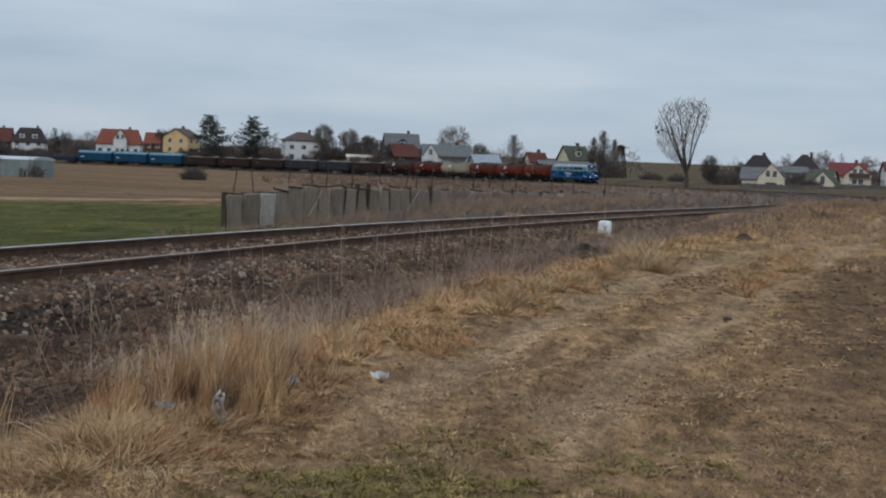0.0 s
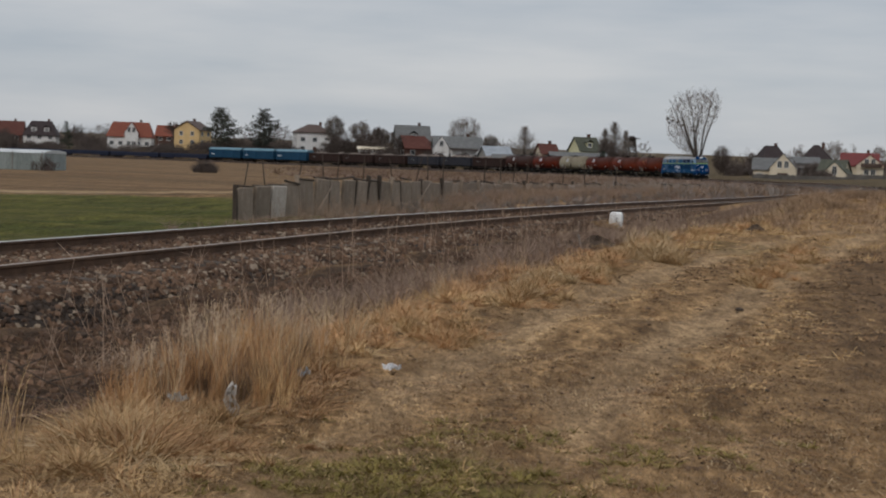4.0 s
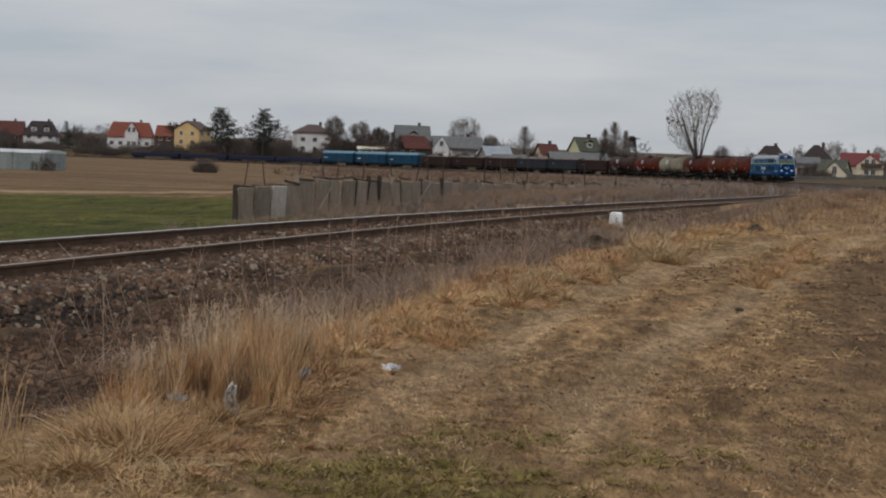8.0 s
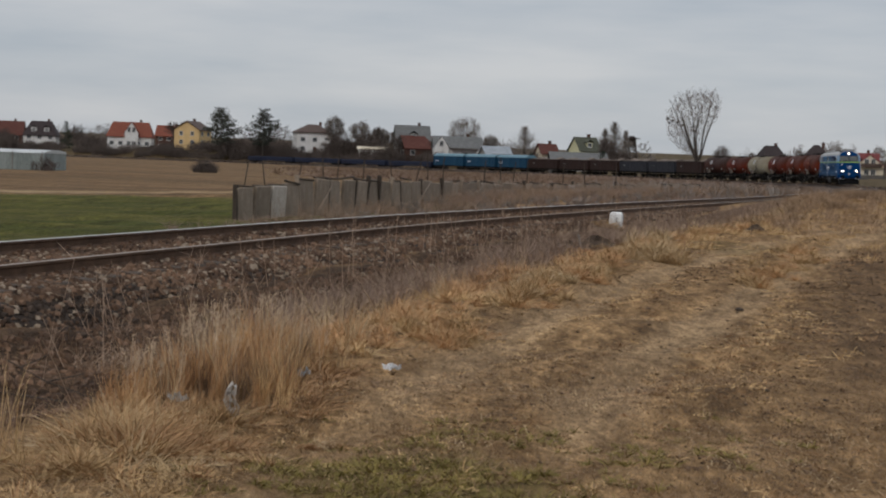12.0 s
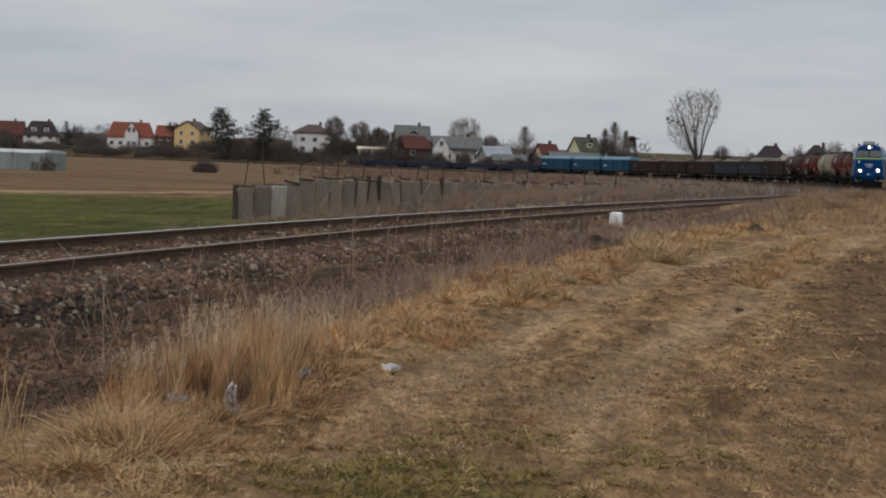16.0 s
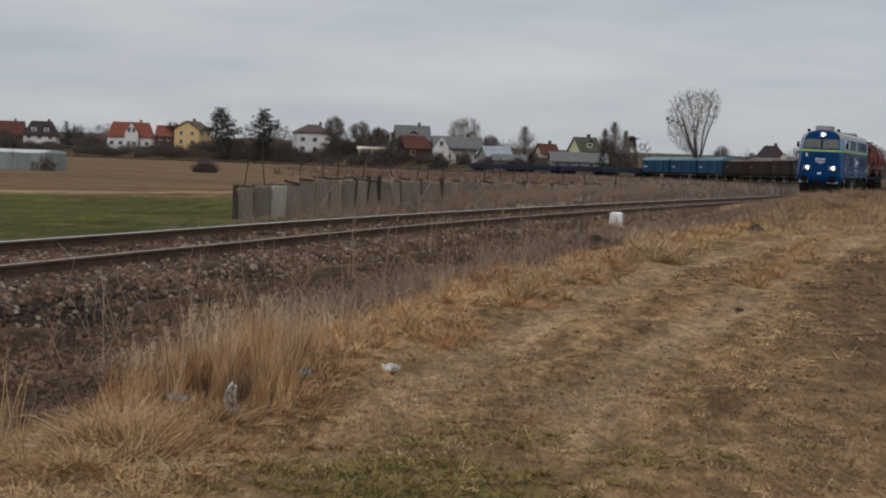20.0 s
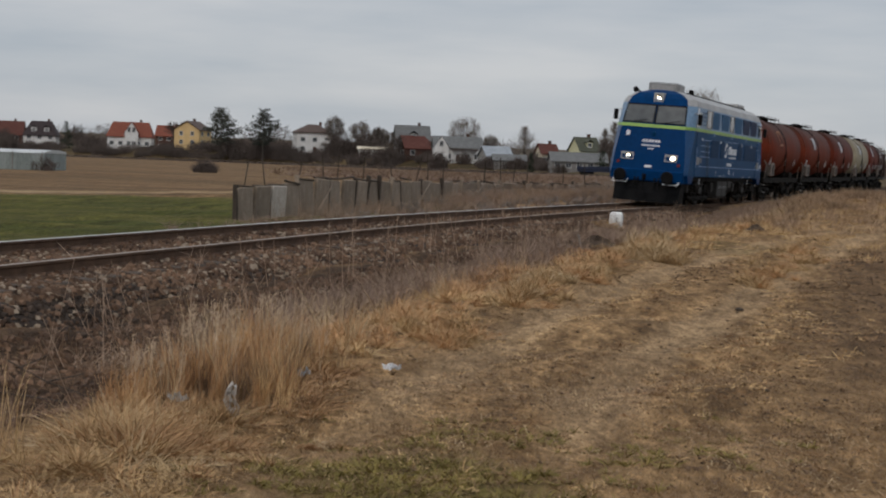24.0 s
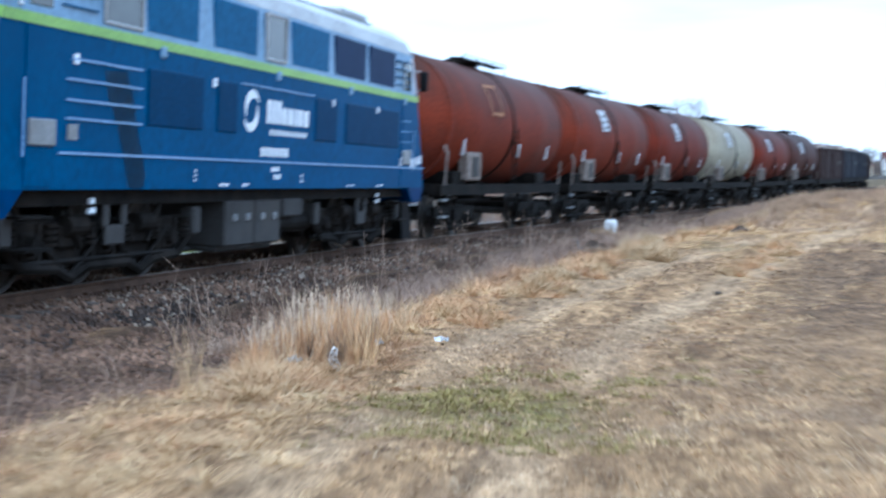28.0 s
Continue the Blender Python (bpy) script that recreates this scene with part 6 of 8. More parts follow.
for z in (3.3,):
    bl = part("balcony", boxes((1.6, 5.0, -6.3, -4.7, z - 0.15, z), (1.6, 5.0, -6.32, -6.22, z, z + 0.95), (4.92, 5.02, -6.3, -4.7, z, z + 0.95)), M_WALLWHITE, h5, "white balcony")
    part("balcony_post", boxes((4.8, 5.0, -6.25, -6.05, -0.8, z)), M_WALLWHITE, h5)
house("house", -9.6, 420, 10, 9, 8, 4.2, 8.6, M_WALLGREY, M_TILEGREY, "grey house with steep grey roof", floors=1, dormers=1)
house("house", -8.0, 402, 20, 8, 6.5, 2.6, 5.6, M_WALLBRICK, M_TILERED, "low outbuilding with red-brown roof", floors=1, wins=2, chimney=False)
h6 = house("house", 2.6, 385, 4, 11.8, 8, 3.6, 6.2, M_WALLWHITE, M_TILEGREY, "long white house with grey roof and porch", floors=1, wins=5, chimney=True)
part("porch_roof", boxes((-2.0, 5.4, -6.3, -4.0, 3.3, 3.5)), M_TILEUMBER, h6)
for x in (-1.9, 0.5, 2.9, 5.3):
    part("porch_post", boxes((x - 0.08, x + 0.08, -6.2, -6.05, -0.8, 3.3)), M_WALLWHITE, h6)
cross_gable(h6, -4.2, 3.6, 8, 4.6, 3.6, 6.2, M_WALLWHITE, M_TILEGREY, 1)
house("shed", 12.0, 375, 20, 6.6, 6, 2.6, 4.9, M_WALLGREY, M_TILEPALE, "low shed with pale metal roof", floors=1, wins=2, chimney=False, door=False)
house("shed", 15.0, 366, 4, 7.6, 5, 1.9, 3.2, M_WALLGREY, M_TILEGREY, "low grey lean-to shed", floors=1, wins=2, chimney=False, door=False)
house("house", 27.6, 422, 18, 4.8, 5, 3.4, 5.8, M_WALLCREAM, M_TILERED, "small house with rust-red roof", floors=1, wins=2, dz=1.4)
house("barn", 29.6, 345, 3, 12.4, 7, 2.2, 4.1, M_WALLGREY, M_TILEGREY, "long low barn with grey sheet roof", floors=1, wins=5, chimney=False, door=False)
house("house", 37.9, 420, 28, 6.6, 6.0, 3.6, 7.0, M_WALLLIME, M_TILEGREEN, "pale yellow house with mossy green roof", floors=1, wins=3, dormers=1, dz=1.8)
house("house", 97.5, 460, 12, 7.6, 8, 4.0, 8.2, M_WALLBRICK, M_TILEBROWN, "house with steep brown hipped roof", hip=2.2, floors=1, wins=2)
h7 = house("house", 79.2, 371, -14, 8.8, 7.5, 3.2, 5.8, M_WALLCREAM, M_TILEGREY, "cream house with grey roof and front gable", floors=1, wins=3, dz=-0.9)
cross_gable(h7, 2.6, 6.2, 7.5, 6.0, 3.6, 6.9, M_WALLCREAM, M_TILEGREY, 2)
part("garage_door", boxes((1.3, 3.9, -6.05, -5.98, 0.0, 2.4)), M_TILEUMBER, h7, "brown garage door")
house("house", 101.0, 430, 4, 7.0, 6, 3.4, 5.0, M_WALLGREY, M_TILEGREY, "grey outbuilding with dull sheet roof", floors=1, wins=3, chimney=False)
house("house", 113.5, 470, -6, 9.5, 9, 4.0, 8.6, M_WALLBRICK, M_TILEBROWN, "house with dark pyramid roof", hip=4.4, floors=1, wins=2)
h8 = house("house", 96.0, 378, -30, 6.0, 7.0, 1.7, 4.4, M_WALLCREAM, M_TILEGREEN, "cream gabled house with green-grey roof", floors=1, wins=2, chimney=False)
cross_gable(h8, 1.4, 5.6, 7.0, 5.0, 1.3, 3.9, M_WALLCREAM, M_TILEGREEN, 1)
h9 = house("house", 106.2, 393, -16, 9.0, 8, 3.2, 6.2, M_WALLCREAM, M_TILEBRIGHT, "cream house with bright red roof and gable", floors=1, wins=3)
cross_gable(h9, 2.6, 6.6, 8, 6.0, 3.2, 5.8, M_WALLCREAM, M_TILEBRIGHT, 2)
part("balcony", boxes((0.4, 5.6, -7.2, -6.0, 2.75, 2.9), (0.4, 5.6, -7.22, -7.14, 2.9, 3.7)), M_TILEUMBER, h9, "brown wooden balcony")
house("house", 117.0, 388, -6, 6, 7, 4.4, 6.6, M_WALLWHITE, M_TILERED, "white house with red roof", floors=1, wins=2)
house("house", 128.0, 404, -10, 10, 8, 2.8, 4.9, M_WALLWHITE, M_TILEBRIGHT, "low white house with bright red roof", floors=1, wins=4)
house("house", 142.0, 412, -10, 9, 8, 3.0, 5.0, M_WALLGREY, M_TILEGREY, "low grey house with a plain sheet roof", floors=1, wins=3)

house("shed", -21.0, 434, 6, 8.0, 4.0, 1.9, 2.5, M_WALLWHITE, M_WALLCREAM, "low open white outbuilding with a pale roof", floors=0, wins=0, chimney=False, door=False)

# ---- roadside walls and gate below the houses
for x, y, w, turn in ((84, 352, 26, -8), (110, 360, 30, -6)):
    x, y, k = clear_of_line(x, y, 13)
    ob = part("garden_wall", boxes((-w / 2, w / 2, -0.1, 0.1, -0.4, 0.85), *[(-w / 2 + k * 3 - 0.2, -w / 2 + k * 3 + 0.2, -0.16, 0.16, -0.4, 1.05) for k in range(int(w / 3) + 1)]), M_WALLDIM)
    ob.matrix_basis = pose(x, y, ground_z(x, y), 0, 0, turn)
    tagged(ob, "low grey garden wall with piers", "wall")

# ---- old mill-like tower
tw_ = thing("wooden_tower", pose(52.0, 430, ground_z(52, 430), 0, 0, 10), "dark tapered wooden tower with flat cap", "tower")
tower_z = (-0.3, 2.6, 5.0, 7.2, 8.9)


def tower_at(x, y, z):
    w = 1.5 - 0.75 * (z + 0.3) / 9.2
    return (x * w, y * w, z)


feet = ((-1, -1), (1, -1), (1, 1), (-1, 1))
for x, y in feet:
    part("tower_leg", rods([(tower_at(x, y, -0.3), tower_at(x, y, 8.9))], 0.14), M_DARKPOST, tw_)
for (xa, ya), (xb, yb) in zip(feet, feet[1:] + feet[:1]):
    for za, zb in zip(tower_z, tower_z[1:]):
        part("tower_brace", rods([(tower_at(xa, ya, za), tower_at(xb, yb, zb)), (tower_at(xb, yb, za), tower_at(xa, ya, zb)), (tower_at(xa, ya, zb), tower_at(xb, yb, zb))], 0.08), M_DARKPOST, tw_)
part("tower_body", boxes((-0.75, 0.75, -0.75, 0.75, 6.6, 8.85), bevel=0.04), M_DARKPOST, tw_, "dark boarded cabin")
part("cap", boxes((-1.15, 1.15, -1.1, 1.1, 8.85, 9.2), (-0.6, 0.6, -0.6, 0.6, 9.2, 9.6), bevel=0.05), M_TILEBROWN, tw_)
part("tower_arm", rods([((-1.9, -0.4, 9.1), (2.3, -0.4, 8.9))], 0.12), M_WOODPOST, tw_)

# ================================================================ trees
M_BARK = material("grey_bark", (0.055, 0.046, 0.039), (0.095, 0.08, 0.068), 0.9, 0, 3, 20, 0.5)
M_TWIG = material("grey_twigs", (0.17, 0.143, 0.124), (0.245, 0.212, 0.187), 0.9, 0, 1, 10, 0.0, None, 0.25)
M_TWIGDARK = material("dark_twigs", (0.075, 0.058, 0.05), (0.13, 0.102, 0.088), 0.9, 0, 1, 10, 0.0, None, 0.3)
M_NEEDLE = material("conifer_needles", (0.016, 0.024, 0.014), (0.035, 0.046, 0.024), 0.9, 0, 1, 8, 0.0, None, 0.4)
M_PINE = material("pine_needles", (0.042, 0.047, 0.038), (0.072, 0.076, 0.06), 0.9, 0, 1, 8, 0.0, None, 0.4)
M_NEST = material("nest_twigs", (0.03, 0.026, 0.02), (0.05, 0.042, 0.034), 0.9, 0, 4, 30, 0.4)


def tubes(segs, sides):
    """Tapered tubes from (p, q, r0, r1) rows."""
    vs, fs = [], []
    for p, q, r0, r1 in segs:
        d = (q - p)
        if d.length < 1e-5:
            continue
        rot = d.to_track_quat("Z", "Y").to_matrix()
        k = len(vs)
        for c, r in ((p, r0), (q, r1)):
            for i in range(sides):
                a = 2 * math.pi * i / sides
                vs.append(c + rot @ Vector((r * math.cos(a), r * math.sin(a), 0)))
        for i in range(sides):
            j = (i + 1) % sides
            fs.append((k + i, k + j, k + sides + j, k + sides + i))
    return vs, fs


def ribbons(segs, seed=1):
    """One narrow tapered leaf of a twig from each (p, q, r0, r1) row, for far crowns."""
    rr = np.random.RandomState(seed)
    p = np.array([s_[0][:] for s_ in segs])
    q = np.array([s_[1][:] for s_ in segs])
    r0, r1 = np.array([s_[2] for s_ in segs])[:, None], np.array([s_[3] for s_ in segs])[:, None]
    w = np.cross(q - p, rr.normal(0, 1, p.shape))
    w /= np.maximum(np.linalg.norm(w, axis=1), 1e-9)[:, None]
    v = np.stack((p - w * r0, p + w * r0, q + w * r1, q - w * r1), 1).reshape(-1, 3)
    return v, (np.arange(len(p)) * 4)[:, None] + np.arange(4)


def grow(r, p, d, length, rad, depth, trunk, twig, spread, lift, split, least):
    n = 3
    for i in range(n):
        q = p + d * (length / n)
        r2 = rad * (1 - 0.22 * (i + 1) / n)
        (trunk if rad > least else twig).append((p.copy(), q.copy(), rad * (1 - 0.22 * i / n), r2))
        p = q
        d = (d + Vector((r.gauss(0, 1), r.gauss(0, 1), r.gauss(0, 0.6))) * 0.09 + Vector((0, 0, lift * 0.05))).normalized()
        if depth > 0 and i > 0:
            for _ in range(split - 1):
                side = Vector((r.gauss(0, 1), r.gauss(0, 1), r.gauss(0, 0.5)))
                side = (side - d * side.dot(d)).normalized()
                nd = (d + side * spread * r.uniform(0.6, 1.2) + Vector((0, 0, lift * 0.3))).normalized()
                grow(r, p, nd, length * r.uniform(0.55, 0.78), r2 * 0.62, depth - 1, trunk, twig, spread, lift, split, least)
    if depth == 0:
        for _ in range(4):
            e = p + (d + Vector((r.gauss(0, 0.7), r.gauss(0, 0.7), r.gauss(0.15, 0.5)))).normalized() * length * r.uniform(0.5, 1.1)
            twig.append((p - d * length * r.uniform(0, 0.8), e, rad * 0.5, rad * 0.2))
    if depth > 0:
        grow(r, p, d, length * 0.75, rad * 0.7, depth - 1, trunk, twig, spread, lift, split, least)


def bare_tree(x, y, h, seed, stems=1, depth=4, spread=0.55, lift=0.35, split=2, mat=None, label="bare leafless tree with fine grey twigs", thick=1.0, lean=0.25, dz=-0.2, r_twig=None):
    x, y, k0 = clear_of_line(x, y, 11)
    h *= k0
    r = random.Random(seed)
    trunk, twig = [], []
    base = h * (0.30 if stems == 1 else 0.24)
    for k in range(stems):
        a = 2 * math.pi * k / stems + r.uniform(-0.4, 0.4)
        d = Vector((math.cos(a) * lean, math.sin(a) * lean * 0.6, 1.0)).normalized() if stems > 1 else Vector((r.uniform(-0.05, 0.05), 0, 1)).normalized()
        grow(r, Vector((0, 0, 0)) if stems == 1 else Vector((math.cos(a) * 0.15, math.sin(a) * 0.15, h * 0.10)), d, base, h * 0.020 * thick, depth, trunk, twig, spread, lift, split, h * 0.0045)
    top = max(max(s[1].z for s in trunk), max((s[1].z for s in twig), default=0))
    k = h / top
    tr = thing("bare_tree", pose(x, y, ground_z(x, y) + dz, 0, 0, r.uniform(0, 360)), label, "tree")
    if stems > 1:
        trunk.append((Vector((0, 0, -0.3)), Vector((0, 0, h * 0.12 / k)), h * 0.034 * thick, h * 0.028 * thick))
    fix = lambda segs: [(p * k, q * k, a, b) for p, q, a, b in segs]
    v, f = tubes(fix(trunk), 6)
    mesh_np("trunk", v, f, M_BARK if mat is None else mat, tr, "grey-brown trunk and limbs")
    lo_r = r_twig or h * 0.0016
    v, f = ribbons([(p, q, max(a, lo_r), max(b, lo_r * 0.8)) for p, q, a, b in fix(twig)], seed)
    mesh_np("crown", v, f, mat or M_TWIG, tr, "fine leafless twigs")
    return tr


def needle_tree(x, y, h, wid, seed, kind="spruce", label="dark green pointed conifer tree", dz=-0.2):
    """Conifer of many small needle sprays on whorled branches."""
    x, y, k0 = clear_of_line(x, y, 11)
    h, wid = h * k0, wid * k0
    r = np.random.RandomState(seed)
    tr = thing("conifer_tree", pose(x, y, ground_z(x, y) + dz, 0, 0, 37 * seed % 360), label, "tree")
    bm = bmesh.new()
    cyl(bm, (0, 0, -0.3), (0, 0, h * 0.97), h * 0.018, h * 0.003, 7)
    part("trunk", bm, M_BARK, tr, "grey-brown trunk")
    vs, fs, br = [], [], []
    levels = int(h * 2.2)
    for i in range(levels):
        t = (i + r.uniform(0, 0.8)) / levels
        if kind == "pine":
            z = h * (0.30 + 0.70 * t)
            ln = wid * 0.5 * (0.35 + 0.8 * math.sin(math.pi * min(1, t * 0.85 + 0.2))) * r.uniform(0.55, 1.25)
            rise = 0.15
        else:
            z = h * (0.05 + 0.95 * t)
            ln = wid * 0.5 * (1.0 - t) ** 0.8 * r.uniform(0.75, 1.15) + 0.1
            rise = -0.12
        for _ in range(4):
            a = r.uniform(0, 2 * math.pi)
            tip = Vector((math.cos(a) * ln, math.sin(a) * ln, z + rise * ln))
            root = Vector((0, 0, z))
            br.append((root, tip, 0.035, 0.012))
            m = max(6, int(ln * (11 if kind == "pine" else 8)))
            for _k in range(m):
                q = root.lerp(tip, r.uniform(0.25, 1.05)) + Vector(r.normal(0, 0.22, 3))
                d = Vector(r.normal(0, 1, 3))
                d.z = abs(d.z) * 0.4
                d = d.normalized() * r.uniform(0.25, 0.5)
                e = d.cross(Vector(r.normal(0, 1, 3))).normalized() * 0.13
                k = len(vs)
                vs += [q - e, q + e, q + d * 0.6 + e * 0.7, q + d, q + d * 0.6 - e * 0.7]
                fs.append((k, k + 1, k + 2, k + 3, k + 4))
    v, f = tubes(br, 3)
    bo = mesh_np("branches", v, f, M_BARK, tr)
    tagged(bo, "whorled dark branches", "", "", "stuff")
    mesh_np("crown", vs, fs, M_PINE if kind == "pine" else M_NEEDLE, tr, "dense dark needles")
    return tr


def bush(x, y, h, w, seed, mat, label, n=1500, dz=0.0, d=None):
    """Shrub: a spray of thin twigs rising from many roots, with short side twigs."""
    x, y, k0 = clear_of_line(x, y, 9 + w / 2)
    h, w = h * k0, w * k0
    r = np.random.RandomState(seed)
    segs = []
    d = d or w
    for _ in range(n):
        a, q = r.uniform(0, 2 * math.pi), math.sqrt(r.uniform(0, 1))
        b = Vector((math.cos(a) * q * w / 2, math.sin(a) * q * d / 2, -0.1))
        top = h * (1 - 0.55 * q ** 2) * r.uniform(0.55, 1.1)
        m = b + Vector((r.normal(0, 0.12) * w * 0.3, r.normal(0, 0.12) * d * 0.3, top * 0.6))
        e = m + Vector((r.normal(0, 0.18) * h, r.normal(0, 0.18) * h, top * 0.42))
        rr = (h * 0.004 + 0.006) * (1.6 if y > 100 else 1.0)
        segs += [(b, m, rr * 1.5, rr), (m, e, rr, rr * 0.6)]
        for _k in range(2):
            c = m.lerp(e, r.uniform(0, 0.8))
            segs.append((c, c + Vector((r.normal(0, 0.14) * h, r.normal(0, 0.14) * h, r.uniform(0.02, 0.2) * h)), rr * 0.8, rr * 0.5))
    v, f = ribbons(segs, seed) if y > 100 else tubes(segs, 3)
    ob = mesh_np("shrub", v, f, mat)
    ob.matrix_basis = pose(x, y, ground_z(x, y) + dz)
    return tagged(ob, label, "shrub")


# the large bare tree by the line: a vase of stems
def vase_tree(x, y, h, wide, seed):
    r = random.Random(seed)
    q = np.random.RandomState(seed)
    trunk, twig = [], []
    for lean, az in ((-0.52, 0.3), (-0.42, -0.6), (-0.31, 0.7), (-0.17, -0.3), (-0.04, 0.5), (0.12, -0.5), (0.29, 0.3), (-0.25, -0.8)):
        p, d = Vector((lean * 0.5, az * 0.15, 3.4 + 0.8 * r.random())), Vector((lean, 0.45 * az, 1)).normalized()
        n, ln = 20, h * r.uniform(0.68, 0.80) * (1 - 0.12 * abs(lean))
        for i in range(n):
            e = p + d * (ln / n)
            t0, t1 = h * 0.0105 * (1 - 0.85 * i / n), h * 0.0105 * (1 - 0.85 * (i + 1) / n)
            trunk.append((p, e, t0, t1))
            p = e
            d = (d + Vector((r.gauss(0, 0.06) - 0.012 * lean, r.gauss(0, 0.06), 0.02))).normalized()
    # branches grow towards points of a rounded crown from the nearest wood below them
    for count, reach, thick in ((130, 3.0, 0.042), (520, 1.9, 0.025), (2000, 1.3, 0.016), (4400, 0.95, 0.0125)):
        ends = np.array([s_[1][:] for s_ in trunk[4:] + twig])
        ends = ends[ends[:, 2] > h * 0.22]
        # a vase: narrow below, widest at three quarters of the height, with a lumpy flat top that leans to one side
        f = 0.30 + 0.69 * q.uniform(0, 1, count) ** 0.95
        a = np.interp(f, (0.3, 0.42, 0.55, 0.75, 0.92, 1.0), (-0.16, -0.42, -0.52, -0.54, -0.44, -0.2)) * wide
        b = np.interp(f, (0.3, 0.45, 0.6, 0.75, 0.92, 1.0), (0.04, 0.08, 0.17, 0.31, 0.34, 0.24)) * wide
        px = a + (b - a) * q.beta(1.5, 1.5, count)
        ring = np.sqrt(np.clip(1 - ((px - (a + b) / 2) / ((b - a) / 2)) ** 2, 0, 1))
        py = ring * q.uniform(-1, 1, count) * (b - a) * 0.42
        lump = 1 + 0.02 * np.sin(2.6 * px + 1.1) + q.normal(0, 0.03, count)
        pts = np.stack((px, py, f * h * lump), 1)
        pts = pts[q.uniform(0, 1, count) < np.where(f < 0.5, 0.6, 1.0)]
        for c in pts:
            g = ends - (c - np.array((0, 0, 0.35 * reach)))
            m = int(np.argmin((g * g).sum(1)))
            a, b = Vector(ends[m]), Vector(c)
            dist = (b - a).length
            if dist < 0.15:
                continue
            b = a + (b - a) * min(1.0, reach / dist)
            k = a.lerp(b, 0.5) + Vector(q.normal(0, 0.05, 3)) * reach - Vector((0, 0, 0.06 * reach))
            twig += [(a, k, thick, thick * 0.75), (k, b, thick * 0.75, thick * 0.45)]
    tr = thing("bare_tree", pose(x, y, ground_z(x, y) - 0.2), "tall bare tree with many spreading stems and a vase-shaped crown", "tree")
    trunk += [(Vector((0.1, 0, -0.4)), Vector((0.05, 0, 2.4)), 0.50, 0.42), (Vector((0.05, 0, 2.4)), Vector((0, 0, 4.6)), 0.42, 0.26)]
    v, f = tubes(trunk, 6)
    mesh_np("trunk", v, f, M_BARK, tr, "grey-brown trunk and limbs")
    v, f = tubes(twig, 3)
    mesh_np("crown", v, f, M_TWIG, tr, "fine leafless twigs")
    for k in range(8):
        c = twig[r.randrange(len(twig))][1]
        if c.z < h * 0.5:
            continue
        bm = bmesh.new()
        bmesh.ops.create_icosphere(bm, subdivisions=2, radius=r.uniform(0.16, 0.28))
        for w in bm.verts:
            w.co *= r.uniform(0.7, 1.25)
        ob = part("twig_ball", bm, M_NEST, tr, "dark round clump of twigs")
        ob.location = c
    return tr


vase_tree(47.9, 291, 17.6, 12.4, 23)

def round_tree(x, y, h, wid, seed, mat, low=0.25, label="bare tree with a dense rounded grey crown"):
    """Bare tree of limbs and fine twigs filling a rounded crown."""
    x, y, k0 = clear_of_line(x, y, 11)
    h, wid = h * k0, wid * k0
    r = random.Random(seed)
    tr = thing("bare_tree", pose(x, y, ground_z(x, y) - 0.2, 0, 0, 50 * seed % 360), label, "tree")
    bm = bmesh.new()
    cyl(bm, (0, 0, -0.3), (0, 0, h * 0.45), h * 0.016, h * 0.01, 7)
    limb, segs = [], []
    for k in range(9):
        a, q = 0.7 * k, r.uniform(0.2, 0.75)
        p = Vector((0, 0, h * r.uniform(low, 0.45)))
        e = Vector((math.cos(a) * q * wid * 0.4, math.sin(a) * q * wid * 0.4, h * r.uniform(0.6, 0.85)))
        cyl(bm, p, e, h * 0.008, h * 0.003, 5)
        limb += [p.lerp(e, j / 7) for j in range(2, 8)]
    part("trunk", bm, M_BARK, tr, "grey-brown trunk and limbs")
    mid, half = h * (1 + low) / 2, h * (1 - low) / 2
    for _ in range(950):
        d = Vector((r.gauss(0, 1), r.gauss(0, 1), r.gauss(0, 1))).normalized() * r.uniform(0.35, 1.0) ** 0.6 * r.uniform(0.88, 1.08)
        c = Vector((d.x * wid / 2, d.y * wid / 2, mid + d.z * half))
        near = min(limb, key=lambda v: (v - c + Vector((0, 0, 0.6))).length)
        m = near.lerp(c, 0.6) + Vector((0, 0, 0.2))
        segs += [(near, m, 0.035, 0.028), (m, c, 0.028, 0.018)]
        for _k in range(4):
            p = m.lerp(c, r.uniform(0, 1))
            segs.append((p, p + Vector((r.gauss(0, 0.35), r.gauss(0, 0.35), r.uniform(0.1, 0.6))), 0.024, 0.014))
    v, f = ribbons(segs, seed)
    mesh_np("crown", v, f, mat, tr, "fine leafless twigs")
    return tr


for k, (x, y, h, w_, mt, lw) in enumerate(((-34.4, 468, 12.4, 7.6, M_TWIG, 0.3), (-26.6, 470, 11.0, 7.4, M_TWIG, 0.3), (5.5, 480, 15.0, 12.5, M_TWIG, 0.25), (12.6, 440, 9.4, 6.0, M_TWIG, 0.2), (-20.5, 466, 9.0, 6.5, M_TWIG, 0.25))):
    round_tree(x, y, h, w_, 700 + k, mt, lw)
round_tree(75.2, 418, 8.6, 6.0, 711, M_TWIGDARK, 0.06, "low rounded dark bare tree on the rise")
round_tree(41.8, 396, 8.0, 6.6, 712, M_TWIGDARK, 0.04, "low domed dark bare tree beside the green-roofed house")


